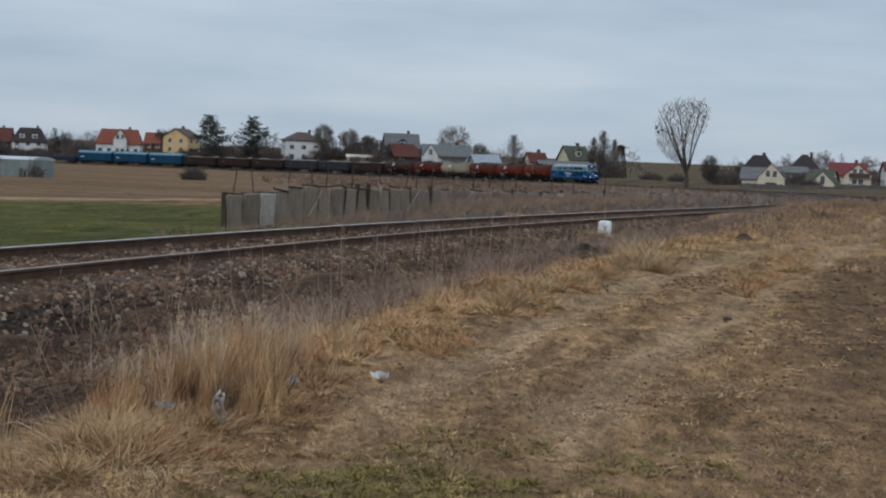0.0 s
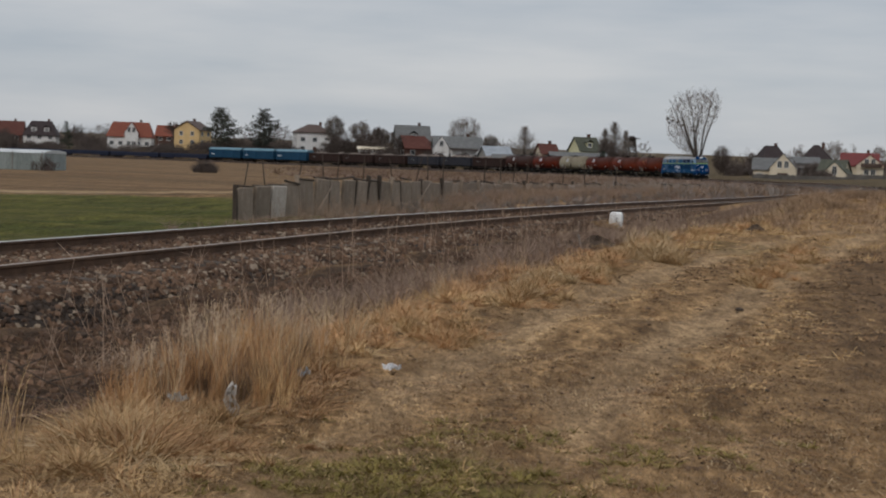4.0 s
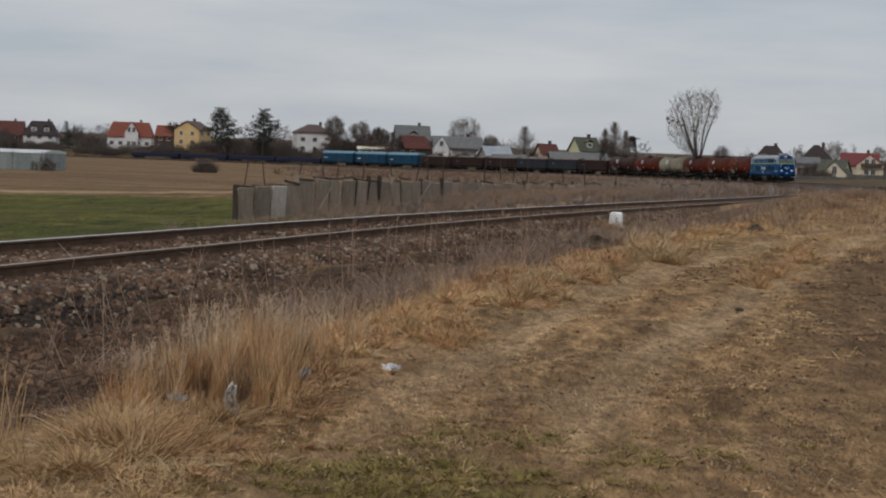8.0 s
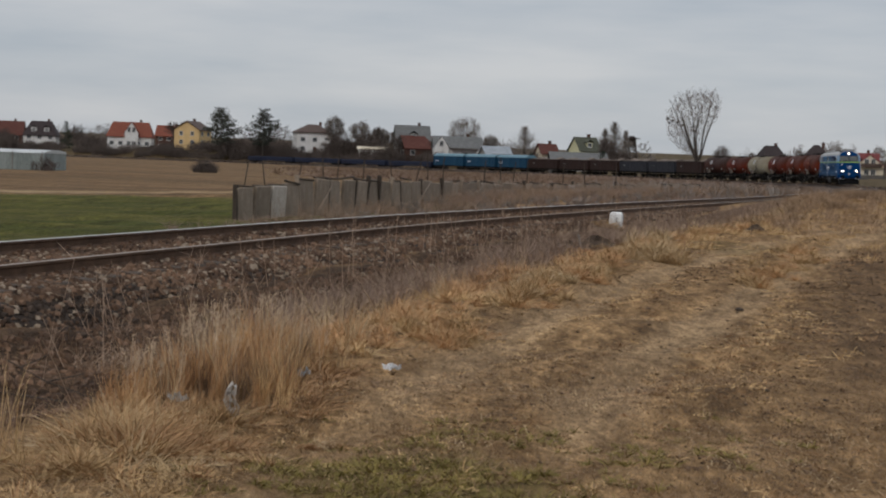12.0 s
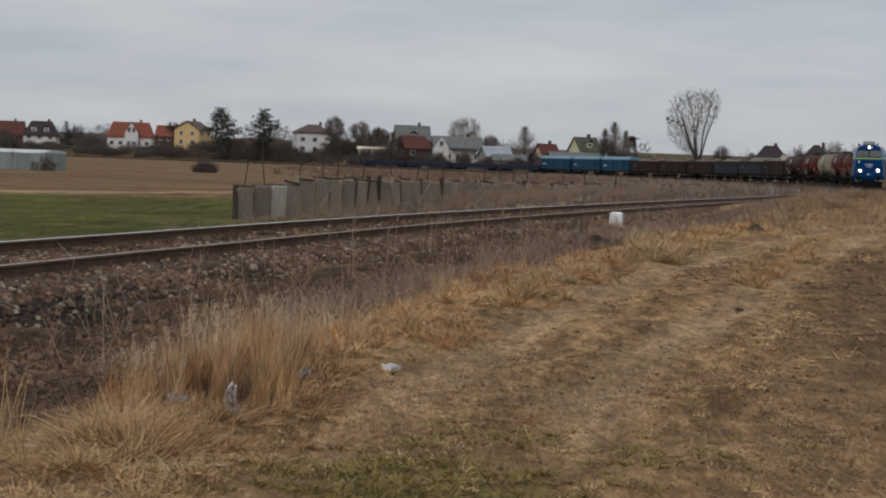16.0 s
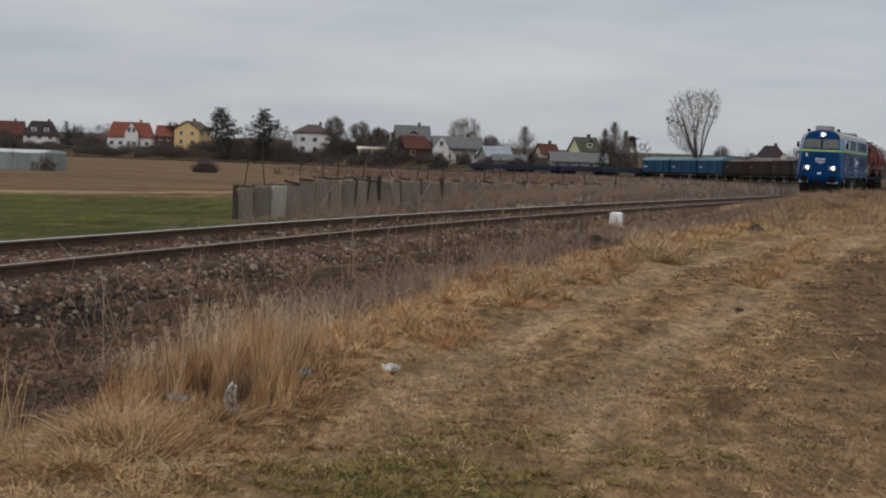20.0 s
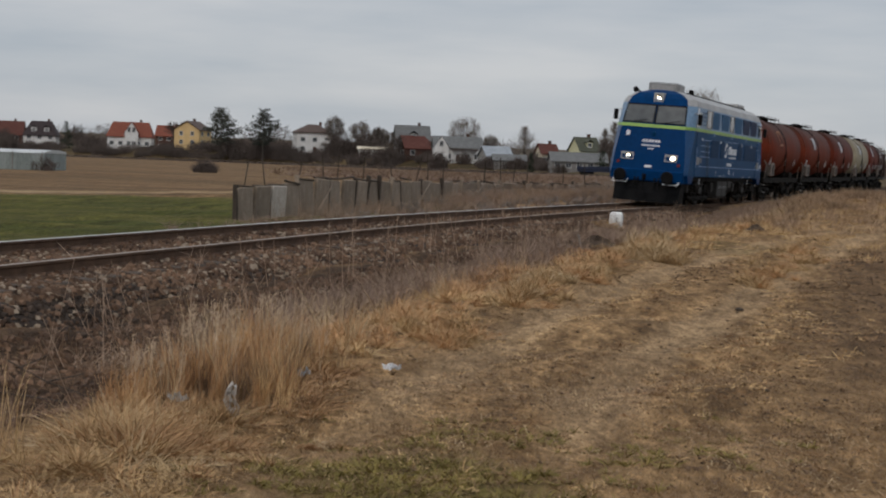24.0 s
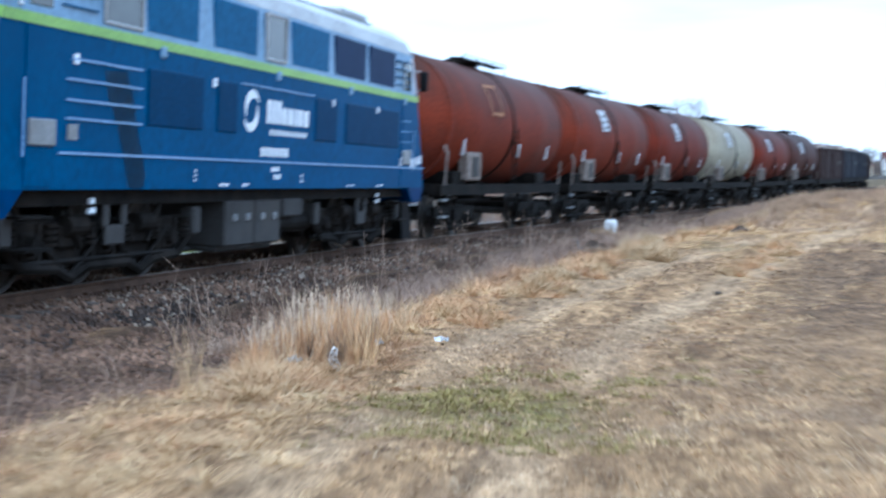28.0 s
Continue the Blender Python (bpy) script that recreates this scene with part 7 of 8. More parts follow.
def cone_tree(x, y, h, wid, seed):
    """Bare tree of ascending twigs in a narrow pointed crown."""
    x, y, k0 = clear_of_line(x, y, 11)
    h, wid = h * k0, wid * k0
    r = random.Random(seed)
    tr = thing("bare_tree", pose(x, y, ground_z(x, y) - 0.2, 0, 0, 50 * seed % 360), "slender bare tree with a pointed grey crown", "tree")
    bm = bmesh.new()
    cyl(bm, (0, 0, -0.3), (0, 0, h * 0.96), h * 0.014, h * 0.002, 7)
    part("trunk", bm, M_BARK, tr, "grey-brown trunk")
    segs = []
    for _ in range(430):
        f = r.uniform(0.08, 0.96)
        a, ln = r.uniform(0, 6.283), wid * 1.15 * (1.03 - f) * r.uniform(0.4, 1.15)
        p = Vector((0, 0, h * f))
        e = p + Vector((math.cos(a) * ln, math.sin(a) * ln, ln * r.uniform(0.45, 0.95)))
        segs.append((p, e, 0.035, 0.02))
        for _k in range(4):
            c = p.lerp(e, r.uniform(0.3, 1.0))
            segs.append((c, c + Vector((r.gauss(0, 0.35), r.gauss(0, 0.35), r.uniform(0.3, 0.9))), 0.022, 0.014))
    v, f = ribbons(segs, seed)
    mesh_np("crown", v, f, M_TWIG, tr, "fine leafless twigs")
    return tr


for k, (x, y, h, w_) in enumerate(((21.8, 428, 12.0, 6.0), (44.2, 428, 11.0, 5.0), (47.3, 432, 13.2, 6.6), (49.8, 427, 11.0, 3.8), (40.5, 445, 9.0, 4.0))):
    cone_tree(x, y, h, w_, 500 + k)

needle_tree(-70.9, 480, 16.4, 9.5, 3, "pine", "tall dark pine with open crown")
needle_tree(-56.4, 470, 16.2, 8.5, 4, "pine", "tall dark pine with open crown")
needle_tree(-133.0, 535, 10.0, 6.0, 5, "spruce", "dark pointed conifer beside the white house")
needle_tree(20.9, 378, 5.2, 2.2, 6, "spruce", "small dark conifer by the shed")
needle_tree(39.0, 382, 5.2, 4.5, 7, "spruce", "dark rounded conifer by the barn")

# bare trees between and behind the houses: place, height, twig tone
for k, (x, y, h, w_) in enumerate((
        (-22.0, 466, 9.5, 0), (16.0, 440, 7.8, 1), 
        (-119, 540, 9.5, 1), (-112, 545, 10.0, 1), (-66, 500, 9.0, 0), (-60, 505, 10.5, 0), (-93, 520, 9.0, 0), (55.5, 433, 9.0, 1),
        (118, 480, 10.5, 1), (123, 484, 11.0, 1), (127, 478, 10.2, 1), (106, 470, 8.5, 1), (91, 455, 7.0, 0), (141, 470, 9.0, 1), (150, 455, 10.0, 0), (-150, 560, 9.5, 0), (-172, 560, 10.0, 0), (-46, 480, 8.5, 0), (-14, 440, 8.2, 0), (-30, 474, 10, 0), (-37, 478, 11.5, 1), (-18, 470, 9, 1), (-52, 486, 9, 0), (-76, 505, 8.5, 0), (-88, 515, 9, 1), (-125, 548, 9.5, 1), (26, 440, 8, 0), (30, 445, 8.5, 1), (60, 450, 6, 1), (110, 478, 9.5, 1), (133, 470, 9.5, 1), (84, 448, 6.5, 0), (-3, 436, 7, 0), (-134, 555, 10, 0))):
    bare_tree(x, y, h, 100 + k, stems=1 if k % 3 else 3, depth=5, spread=1.0, lift=0.12, lean=0.12, mat=M_TWIG if w_ else M_TWIGDARK, r_twig=0.034 if h > 14 else 0.022, thick=0.65,
              label="bare leafless tree with a grey rounded crown" if w_ else "bare dark-twigged tree among the houses")

# shrubs, hedges and dark thickets
shrubs = [(-32.5, 123.6, 1.3, 2.0, 0, "dark leafless bush at the end of the polytunnel", 120), (-23.6, 150, 1.4, 2.4, 0, "dark leafless bush standing in the field", 420)]
for k, (x, y, h, w_) in enumerate((
        (-66, 478, 6, 12), (-58, 476, 6, 10), (-50, 470, 5.5, 9), (-32, 462, 7, 9), (-24, 460, 7, 10), (-17, 440, 6, 9), (-78, 492, 3.6, 10), (-90, 492, 3.4, 9), (-100, 490, 2.6, 10), (-112, 500, 4, 8), (-107, 489, 2.4, 5), (-97, 487, 2.2, 5),
        (-122, 525, 5, 8), (-144, 528, 3.4, 7), (-138, 530, 3.0, 6), (-136, 528, 3, 10), (-155, 540, 5.5, 8), (-159, 548, 7.5, 9), (-166, 545, 7.5, 10), (-2, 392, 4.5, 5), (-14, 398, 4.5, 7), (23.5, 412, 5, 7), (19, 405, 3.5, 5), (48, 424, 5.5, 8), (41, 392, 4.2, 5),
        (84, 440, 4.5, 9), (91, 425, 5, 8), (70, 440, 3.2, 6), (88, 392, 4.6, 5), (90, 366, 2.6, 6), (100, 415, 4, 8), (116, 420, 4.5, 8), (128, 425, 5, 10), (140, 430, 4.5, 10), (12, 410, 3.6, 8), (33, 405, 4, 8), (63, 445, 3.0, 7), (-44, 452, 4.0, 6))):
    shrubs.append((x, y, h, w_, 0, "dark leafless thicket beside the houses", 460))
hr = random.Random(31)
for k in range(30):
    x = -172 + k * 5.4 + hr.uniform(-1.5, 1.5)
    y = 488 - 0.00035 * (x + 172) ** 2 * 8.0 + hr.uniform(-3, 3) if x < -60 else 470 - (x + 60) * 1.15 + hr.uniform(-3, 3)
    if x < -95 and k % 2:
        continue
    shrubs.append((x, y + (22 if x < -90 else 4), hr.uniform(2.0, 4.0), hr.uniform(5, 8), 0, "dark leafless hedge beside the gardens", 380))
for k in range(58):
    s_ = 372 + k * 2.9 + hr.uniform(-1, 1)
    if (432 < s_ < 450 or 452 < s_ < 470) and k % 3 or hr.random() < 0.25:
        continue
    p = line_at(s_, hr.uniform(17, 23))
    if p.x < -88 and hr.random() < 0.6:
        continue
    shrubs.append((p.x, p.y, hr.uniform(1.6, 3.4), hr.uniform(3.5, 6), 0, "dark leafless hedge at the foot of the gardens", 330))
for k, (x, y, h, w_, tone, lb, n) in enumerate(shrubs):
    bush(x, y, h, w_, 40 + k, M_TWIG if tone else M_TWIGDARK, lb, n)

# distant wooded skyline
wr = np.random.RandomState(5)
segs = []
for k in range(2600):
    x = wr.uniform(-420, 640)
    y = wr.uniform(700, 1000) + 0.3 * abs(x)
    g = (9 + 4 * math.sin(x * 0.05) + wr.uniform(-3, 3)) * (0.15 if 0.045 < x / y < 0.195 else 1.0)
    z0 = 2.5 + 26 * float(smooth01(np.array([y]), 600, 2400)[0])
    p = Vector((x, y, z0))
    for _ in range(9):
        q = p + Vector((wr.normal(0, 0.3) * g, 0, g * wr.uniform(0.45, 0.9)))
        segs.append((p, q, 0.16, 0.06))
v, f = ribbons(segs)
ob = mesh_np("distant_wood", v, f, M_TWIGDARK)
tagged(ob, "distant band of leafless woodland on the skyline", "woodland", "", "stuff")

# ================================================================ ballast stones, grasses and weeds
gr = np.random.RandomState(11)


def in_view(x, y, pad=1.0):
    return (np.abs(x) < 0.33 * (y + 5) + pad) & (y > 1.2)


M_STONEPALE = material("pale_limestone", (0.2, 0.148, 0.104), (0.31, 0.243, 0.178), 0.85, 0, 3, 30, 0.3, None, 0.4)

M_STONEDARK = material("dark_ballast_stone", (0.03, 0.02, 0.0145), (0.068, 0.046, 0.033), 0.9, 0, 1.1, 30, 0.4, (0.02, 0.0145, 0.011), 0.7)


def stones():
    n = 80000
    s = -24 + 75 * gr.uniform(0, 1, n) ** 1.55
    lat = np.where(gr.uniform(0, 1, n) < 0.72, 0.82 + 3.1 * gr.uniform(0, 1, n) ** 1.3, gr.uniform(-0.68, 0.68, n))
    h = np.interp(s, _s, _h)
    x, y = np.interp(s, _s, _x) + lat * np.sin(h), np.interp(s, _s, _y) - lat * np.cos(h)
    up = np.interp(lat, [a for a, b in bed_section], [b for a, b in bed_section])
    z = np.interp(s, _s, _z) + up + np.interp(s, _s, _c) * lat
    z = np.where(lat > 2.2, np.maximum(z, terrain(x, y, lat) - 0.01), z)
    keep = in_view(x, y, 0.5)
    x, y, z, s = x[keep], y[keep], z[keep], s[keep]
    m = len(x)
    size = gr.uniform(0.018, 0.05, m) * np.where(gr.uniform(0, 1, m) < 0.08, 1.5, 1.0)
    base = np.array([(1, 0, -0.3), (0, 1, -0.35), (-1, 0, -0.3), (0, -1, -0.3), (0.55, 0.45, 0.6), (-0.5, 0.4, 0.7), (-0.35, -0.55, 0.55)])
    v = base[None] * gr.uniform(0.6, 1.25, (m, 7, 3))
    a = gr.uniform(0, 6.28, m)
    c, sn = np.cos(a)[:, None], np.sin(a)[:, None]
    vx_, vy_ = v[:, :, 0] * c - v[:, :, 1] * sn, v[:, :, 0] * sn + v[:, :, 1] * c
    v = np.stack((vx_, vy_, v[:, :, 2]), 2) * size[:, None, None] + np.stack((x, y, z + size * 0.25), 1)[:, None]
    tri = np.array([(0, 1, 4), (1, 5, 4), (1, 2, 5), (2, 6, 5), (2, 3, 6), (3, 0, 6), (0, 4, 6), (4, 5, 6)])
    f = (tri[None] + (np.arange(m) * 7)[:, None, None]).reshape(-1, 3)
    me = bpy.data.meshes.new("ballast_stones")
    me.from_pydata(v.reshape(-1, 3).tolist(), [], f.tolist())
    me.materials.append(M_STONE)
    me.materials.append(M_STONEPALE)
    me.materials.append(M_STONEDARK)
    # darker stones in one patch of the near slope
    dark = (x < -3.3 + 0.3 * gr.normal(0, 1, m)) & (y > 13.6) & (y < 19.0 + gr.normal(0, 0.8, m)) & (lat[keep] > 1.6)
    pale = np.repeat(gr.uniform(0, 1, m) < np.where(lat[keep] < 2.0, 0.11, np.where(y > 17, 0.035, 0.012)) * (y > 13.5), 8).astype(np.int32)
    pale = np.where(np.repeat(dark & (gr.uniform(0, 1, m) < 0.8), 8) & (pale == 0), 2, pale).astype(np.int32)
    me.polygons.foreach_set("material_index", pale)
    ob = new("ballast_stones", me)
    return tagged(ob, "loose brown and grey ballast stones beside the rails", "gravel", "", "stuff")


stones()


def blades(name, x, y, h, width, lean, mat, label, z=None, category="grass"):
    """Bent grass blades, three triangles each, from arrays of place, height, width and lean."""
    m = len(x)
    z = terrain(x, y) if z is None else z
    a, b = gr.uniform(0, 6.283, m), gr.uniform(0, 6.283, m)
    wx, wy = np.cos(a) * width / 2, np.sin(a) * width / 2
    lx, ly = np.cos(b) * lean * h, np.sin(b) * lean * h
    p = np.stack((x, y, z - 0.01), 1)
    w3 = np.stack((wx, wy, np.zeros(m)), 1)
    mid = p + np.stack((lx * 0.35, ly * 0.35, h * 0.6), 1)
    hz = h * np.clip(1.0 - 0.28 * lean, 0.25, 1.0)
    tip = p + np.stack((lx, ly, hz), 1)
    v = np.stack((p - w3, p + w3, mid + w3 * 0.75, mid - w3 * 0.75, tip), 1).reshape(-1, 3)
    k = (np.arange(m) * 5)[:, None]
    f4 = (k + np.array([0, 1, 2, 3])).tolist()
    f3 = (k + np.array([3, 2, 4])).tolist()
    me = bpy.data.meshes.new(name)
    me.from_pydata(v.tolist(), [], f4 + f3)
    me.materials.append(mat)
    ob = new(name, me)
    return tagged(ob, label, category, "", "stuff")


M_STRAW = material("dry_straw", (0.375, 0.228, 0.105), (0.62, 0.425, 0.215), 0.8, 0, 2.6, 7, 0.0, None, 0.45)
M_STRAWPALE = material("pale_straw", (0.42, 0.295, 0.165), (0.62, 0.47, 0.285), 0.8, 0, 2.0, 7, 0.0, None, 0.35)
M_RUSSET = material("russet_grass", (0.3, 0.155, 0.07), (0.53, 0.315, 0.155), 0.8, 0, 2.6, 7, 0.0, None, 0.45)
M_SHORT = material("short_dead_grass", (0.185, 0.11, 0.056), (0.37, 0.238, 0.124), 0.85, 0, 2.4, 6, 0.0, None, 0.5)
M_GREENGRASS = material("short_green_grass", (0.16, 0.125, 0.030), (0.31, 0.235, 0.07), 0.8, 0, 2.0, 6, 0.0, None, 0.45)
M_BRUSH = material("bank_brush", (0.115, 0.071, 0.046), (0.26, 0.168, 0.106), 0.9, 0, 1.2, 6, 0.0, None, 0.5)
M_MIXED = material("mixed_dead_grass", (0.21, 0.135, 0.084), (0.40, 0.27, 0.166), 0.85, 0, 0.6, 3, 0.0, None, 0.6)
M_STALK = material("dead_weed_stalks", (0.22, 0.148, 0.102), (0.35, 0.247, 0.175), 0.9, 0, 0.9, 5, 0.0, None, 0.25)


M_MAUVE = material("mauve_dead_stems", (0.21, 0.138, 0.1), (0.345, 0.245, 0.188), 0.9, 0, 1.2, 6, 0.0, None, 0.28)
M_PLUME = material("reed_plume", (0.36, 0.26, 0.17), (0.52, 0.40, 0.28), 0.85, 0, 3, 8, 0.0, None, 0.3)


def off_heap(x, y):
    """False round the dark heap, in place of a shadowed hollow, by the line."""
    return ((x - 3.1) / 0.85) ** 2 + ((y - 32.2) / 2.2) ** 2 > 1


def along_line(n, s0, s1, l0, l1, bias=1.6):
    s = s0 + (s1 - s0) * gr.uniform(0, 1, n) ** bias
    lat = gr.uniform(l0, l1, n)
    h = np.interp(s, _s, _h)
    return np.interp(s, _s, _x) + lat * np.sin(h), np.interp(s, _s, _y) - lat * np.cos(h)


def tufts(name, cx, cy, radius, height, per, width, mat, label, open_=1.0, sink=0.02, category="grass", tangle=0.5):
    """Tufts whose stems rise from a crown and bend outward, four joints each; arrays give place, radius and height."""
    cx, cy, radius, height = (np.broadcast_to(np.asarray(q, float), (len(cx),)) for q in (cx, cy, radius, height))
    m = len(cx) * per
    i = np.repeat(np.arange(len(cx)), per)
    az = gr.uniform(0, 6.283, m)
    lean0 = np.repeat(gr.uniform(0, 6.283, len(cx)), per)
    tilt = np.repeat(gr.uniform(0.0, 0.35, len(cx)), per)
    q = np.sqrt(gr.uniform(0, 1, m))
    px, py = cx[i] + np.cos(az) * q * radius[i] * 0.45, cy[i] + np.sin(az) * q * radius[i] * 0.45
    L = height[i] * gr.uniform(0.3, 1.25, m)
    out = open_ * (0.10 + 0.9 * q) * gr.uniform(0.5, 1.3, m)        # angle from upright at the root
    bend = open_ * gr.uniform(0.2, 1.3, m)                            # added by the tip
    az2 = az + gr.normal(0, tangle, m)
    w = np.broadcast_to(width, (m,)) if np.ndim(width) == 0 else np.repeat(width, per)
    sx, sy = -np.sin(az2) * w / 2, np.cos(az2) * w / 2
    zs = terrain(cx, cy)[i] - sink
    p = np.stack((px, py, zs), 1)
    side = np.stack((sx, sy, gr.normal(0, 0.3, m) * w), 1)
    rows = []
    for j, (f, wf) in enumerate(((0, 0.8), (0.36, 1.0), (0.7, 0.7), (1.0, 0.0))):
        if j:
            th = np.minimum(out + bend * f ** 1.5, 2.0)
            d = np.stack((np.sin(th) * np.cos(az2) + tilt * np.cos(lean0), np.sin(th) * np.sin(az2) + tilt * np.sin(lean0), np.cos(th)), 1)
            p = p + d * (L * (0.36, 0.34, 0.30)[j - 1])[:, None]
            p[:, 2] = np.maximum(p[:, 2], zs + sink + 0.006)
        if wf:
            rows += [p - side * wf, p + side * wf]
        else:
            rows.append(p)
    v = np.stack(rows, 1).reshape(-1, 3)
    k = (np.arange(m) * 7)[:, None]
    f4 = np.concatenate((k + np.array([0, 1, 3, 2]), k + np.array([2, 3, 5, 4])))
    me = bpy.data.meshes.new(name)
    me.from_pydata(v.tolist(), [], f4.tolist() + (k + np.array([4, 5, 6])).tolist())
    me.materials.append(mat)
    ob = new(name, me)
    return tagged(ob, label, category, "", "stuff")


def drawn(x, y, k=0.0):
    """Patchiness drawn out along the trail."""
    return ripple(lat_of(x, y)[0] * 1.3 + k, y * 0.24 + k)


# dry tufts between the ballast and the trail, thinning out with distance
for k, (n, l0, l1, h0, h1, per, wid, op, mt, lb) in enumerate((
        (380, 4.1, 5.6, 0.08, 0.26, 90, 0.0032, 1.15, M_STRAW, "straw-coloured grass tufts along the trail"),
        (430, 3.7, 5.3, 0.10, 0.34, 90, 0.0032, 0.95, M_RUSSET, "russet dry grass tufts beside the ballast"),
        (150, 3.7, 5.1, 0.22, 0.50, 40, 0.0028, 0.5, M_STRAWPALE, "pale feathery grass stems"))):
    cx, cy = along_line(n, -9, 44, l0, l1, 1.15)
    ok = (drawn(cx, cy, 5 + k) > -0.12) & off_heap(cx, cy) & in_view(cx, cy) & (cy > 11)
    cx, cy = cx[ok], cy[ok]
    h = gr.uniform(h0, h1, len(cx)) * gr.uniform(0.7, 1.2, len(cx))
    tufts("tall_grass", cx, cy, h * 0.8, h, per, wid * (1 + cy / 30), mt, lb, op, 0.02, "grass", 1.2)
# isolated larger tufts on the edge of the trail and on its crown
cx = np.array([0.1, -0.15, 0.75, 1.25, 2.0, 2.6, 3.3, 4.6, 5.6, 4.75, 5.4, 6.2, 6.9, 7.6, 6.6])
cy = np.array([14.4, 15.3, 17.6, 19.6, 22.5, 25.6, 29.0, 33.5, 36.5, 22.8, 25.0, 27.5, 29.5, 32.5, 40.0])
for k, mt in enumerate((M_STRAW, M_RUSSET)):
    jx, jy = np.repeat(cx, 5) + gr.normal(0, 0.22, len(cx) * 5), np.repeat(cy, 5) + gr.normal(0, 0.45, len(cx) * 5)
    h = gr.uniform(0.14, 0.34, len(jx))
    tufts("grass_tuft", jx, jy, h * 0.9, h, 110, 0.003 + 0.00013 * jy, mt, "thick dry tufts at the edge of the trail", 1.0, 0.02, "grass", 1.2)

tx = np.concatenate((gr.normal(3.95, 0.22, 9), gr.normal(2.25, 0.12, 4), gr.normal(1.55, 0.15, 5), gr.normal(4.9, 0.3, 6), gr.normal(0.9, 0.15, 4)))
ty = np.concatenate((gr.normal(28.6, 0.9, 9), gr.normal(23.8, 0.4, 4), gr.normal(21.4, 0.5, 5), gr.normal(34.5, 1.0, 6), gr.normal(19.0, 0.4, 4)))
th_ = np.concatenate((gr.uniform(0.34, 0.52, 9), gr.uniform(0.2, 0.3, 4), gr.uniform(0.2, 0.36, 5), gr.uniform(0.25, 0.42, 6), gr.uniform(0.22, 0.34, 4)))
for mt, f in ((M_STRAW, 1.0), (M_STRAWPALE, 0.9)):
    tufts("grass_tuft", tx, ty, th_ * 0.8, th_ * f, 150, 0.0026 + 0.00012 * ty, mt, "tall pale tufts leaning over the trail edge", 0.8, 0.02, "grass", 1.2)

# near verge: low mounds of bent grass with hollows between them
mx = np.array([-1.72, -1.55, -1.9, -1.62, -1.38, -1.68, -1.78, -1.45, -1.15, -0.98, -1.3, -0.75, -1.85, -1.5])
my = np.array([8.0, 8.35, 8.3, 8.75, 8.5, 8.6, 7.45, 7.75, 8.0, 8.35, 7.55, 8.9, 9.1, 9.25])
mh = np.array([0.34, 0.34, 0.27, 0.30, 0.24, 0.30, 0.22, 0.26, 0.09, 0.08, 0.09, 0.08, 0.30, 0.24])
for k, (mt, per, op, f) in enumerate(((M_STRAW, 360, 1.25, 1.0), (M_RUSSET, 340, 1.1, 0.95), (M_STRAWPALE, 60, 1.2, 1.08))):
    jx, jy = np.repeat(mx, 3) + gr.normal(0, 0.10, len(mx) * 3), np.repeat(my, 3) + gr.normal(0, 0.12, len(mx) * 3)
    tufts("grass_tussock", jx, jy, np.repeat(mh, 3) * 0.75, np.repeat(mh, 3) * gr.uniform(0.7, 1.2, len(jx)) * f, per, 0.0033, mt, "thick tussocks of bent straw-coloured grass", op, 0.02, "grass", 1.7)
# upright reeds in uneven groups
rx = np.array([-1.62, -1.45, -1.36, -1.22, -1.10, -1.02, -1.30, -0.95, -0.88, -1.52, -1.15, -0.82, -1.0, -0.9, -1.68, -0.74])
ry = np.array([9.9, 10.3, 9.75, 10.05, 9.9, 10.4, 10.7, 10.7, 11.1, 10.9, 11.2, 11.6, 11.7, 12.2, 10.4, 12.8])
rh = np.array([0.46, 0.60, 0.44, 0.68, 0.62, 0.58, 0.62, 0.60, 0.58, 0.52, 0.62, 0.55, 0.5, 0.42, 0.36, 0.34])
rx = rx - 0.24
rh = np.where(rx > -1.15, rh * 0.64, rh * 0.86)
for k, (mt, n, per, op, f, sp) in enumerate(((M_RUSSET, 6, 46, 0.34, 0.95, 0.18), (M_STRAW, 3, 30, 0.42, 0.92, 0.2), (M_BRUSH, 4, 40, 0.38, 0.8, 0.17), (M_STRAWPALE, 3, 12, 0.3, 1.1, 0.18))):
    jx, jy = np.repeat(rx, n) + gr.normal(0, sp, len(rx) * n), np.repeat(ry, n) + gr.normal(0, sp, len(rx) * n)
    tufts("reed_clump", jx, jy, 0.13, np.repeat(rh, n) * gr.uniform(0.4, 1.15, len(jx)) * f, int(per * 1.4), 0.0032, mt, "upright russet reeds with pale tops", op, 0.02, "reeds", 2.5)
# pale feathery heads over the tallest reeds
segs = []
for k in range(85):
    i = int(gr.randint(len(rx)))
    x, y = rx[i] + gr.normal(0, 0.13), ry[i] + gr.normal(0, 0.13)
    top = Vector((x, y, ground_z(x, y) + rh[i] * gr.uniform(0.75, 1.18)))
    segs.append((Vector((x + gr.normal(0, 0.03), y, ground_z(x, y))), top, 0.0022, 0.0016))
    for _ in range(16):
        c = top + Vector((gr.normal(0, 0.008), gr.normal(0, 0.008), gr.uniform(-0.10, 0.02)))
        segs.append((c, c + Vector((gr.normal(0.008, 0.018), gr.normal(0, 0.018), gr.uniform(0.012, 0.04))), 0.0028, 0.0008))
v, f = tubes(segs, 3)
ob = mesh_np("reed_plumes", v, f, M_PLUME)
tagged(ob, "pale feathery seed heads over the reeds", "reeds", "", "stuff")
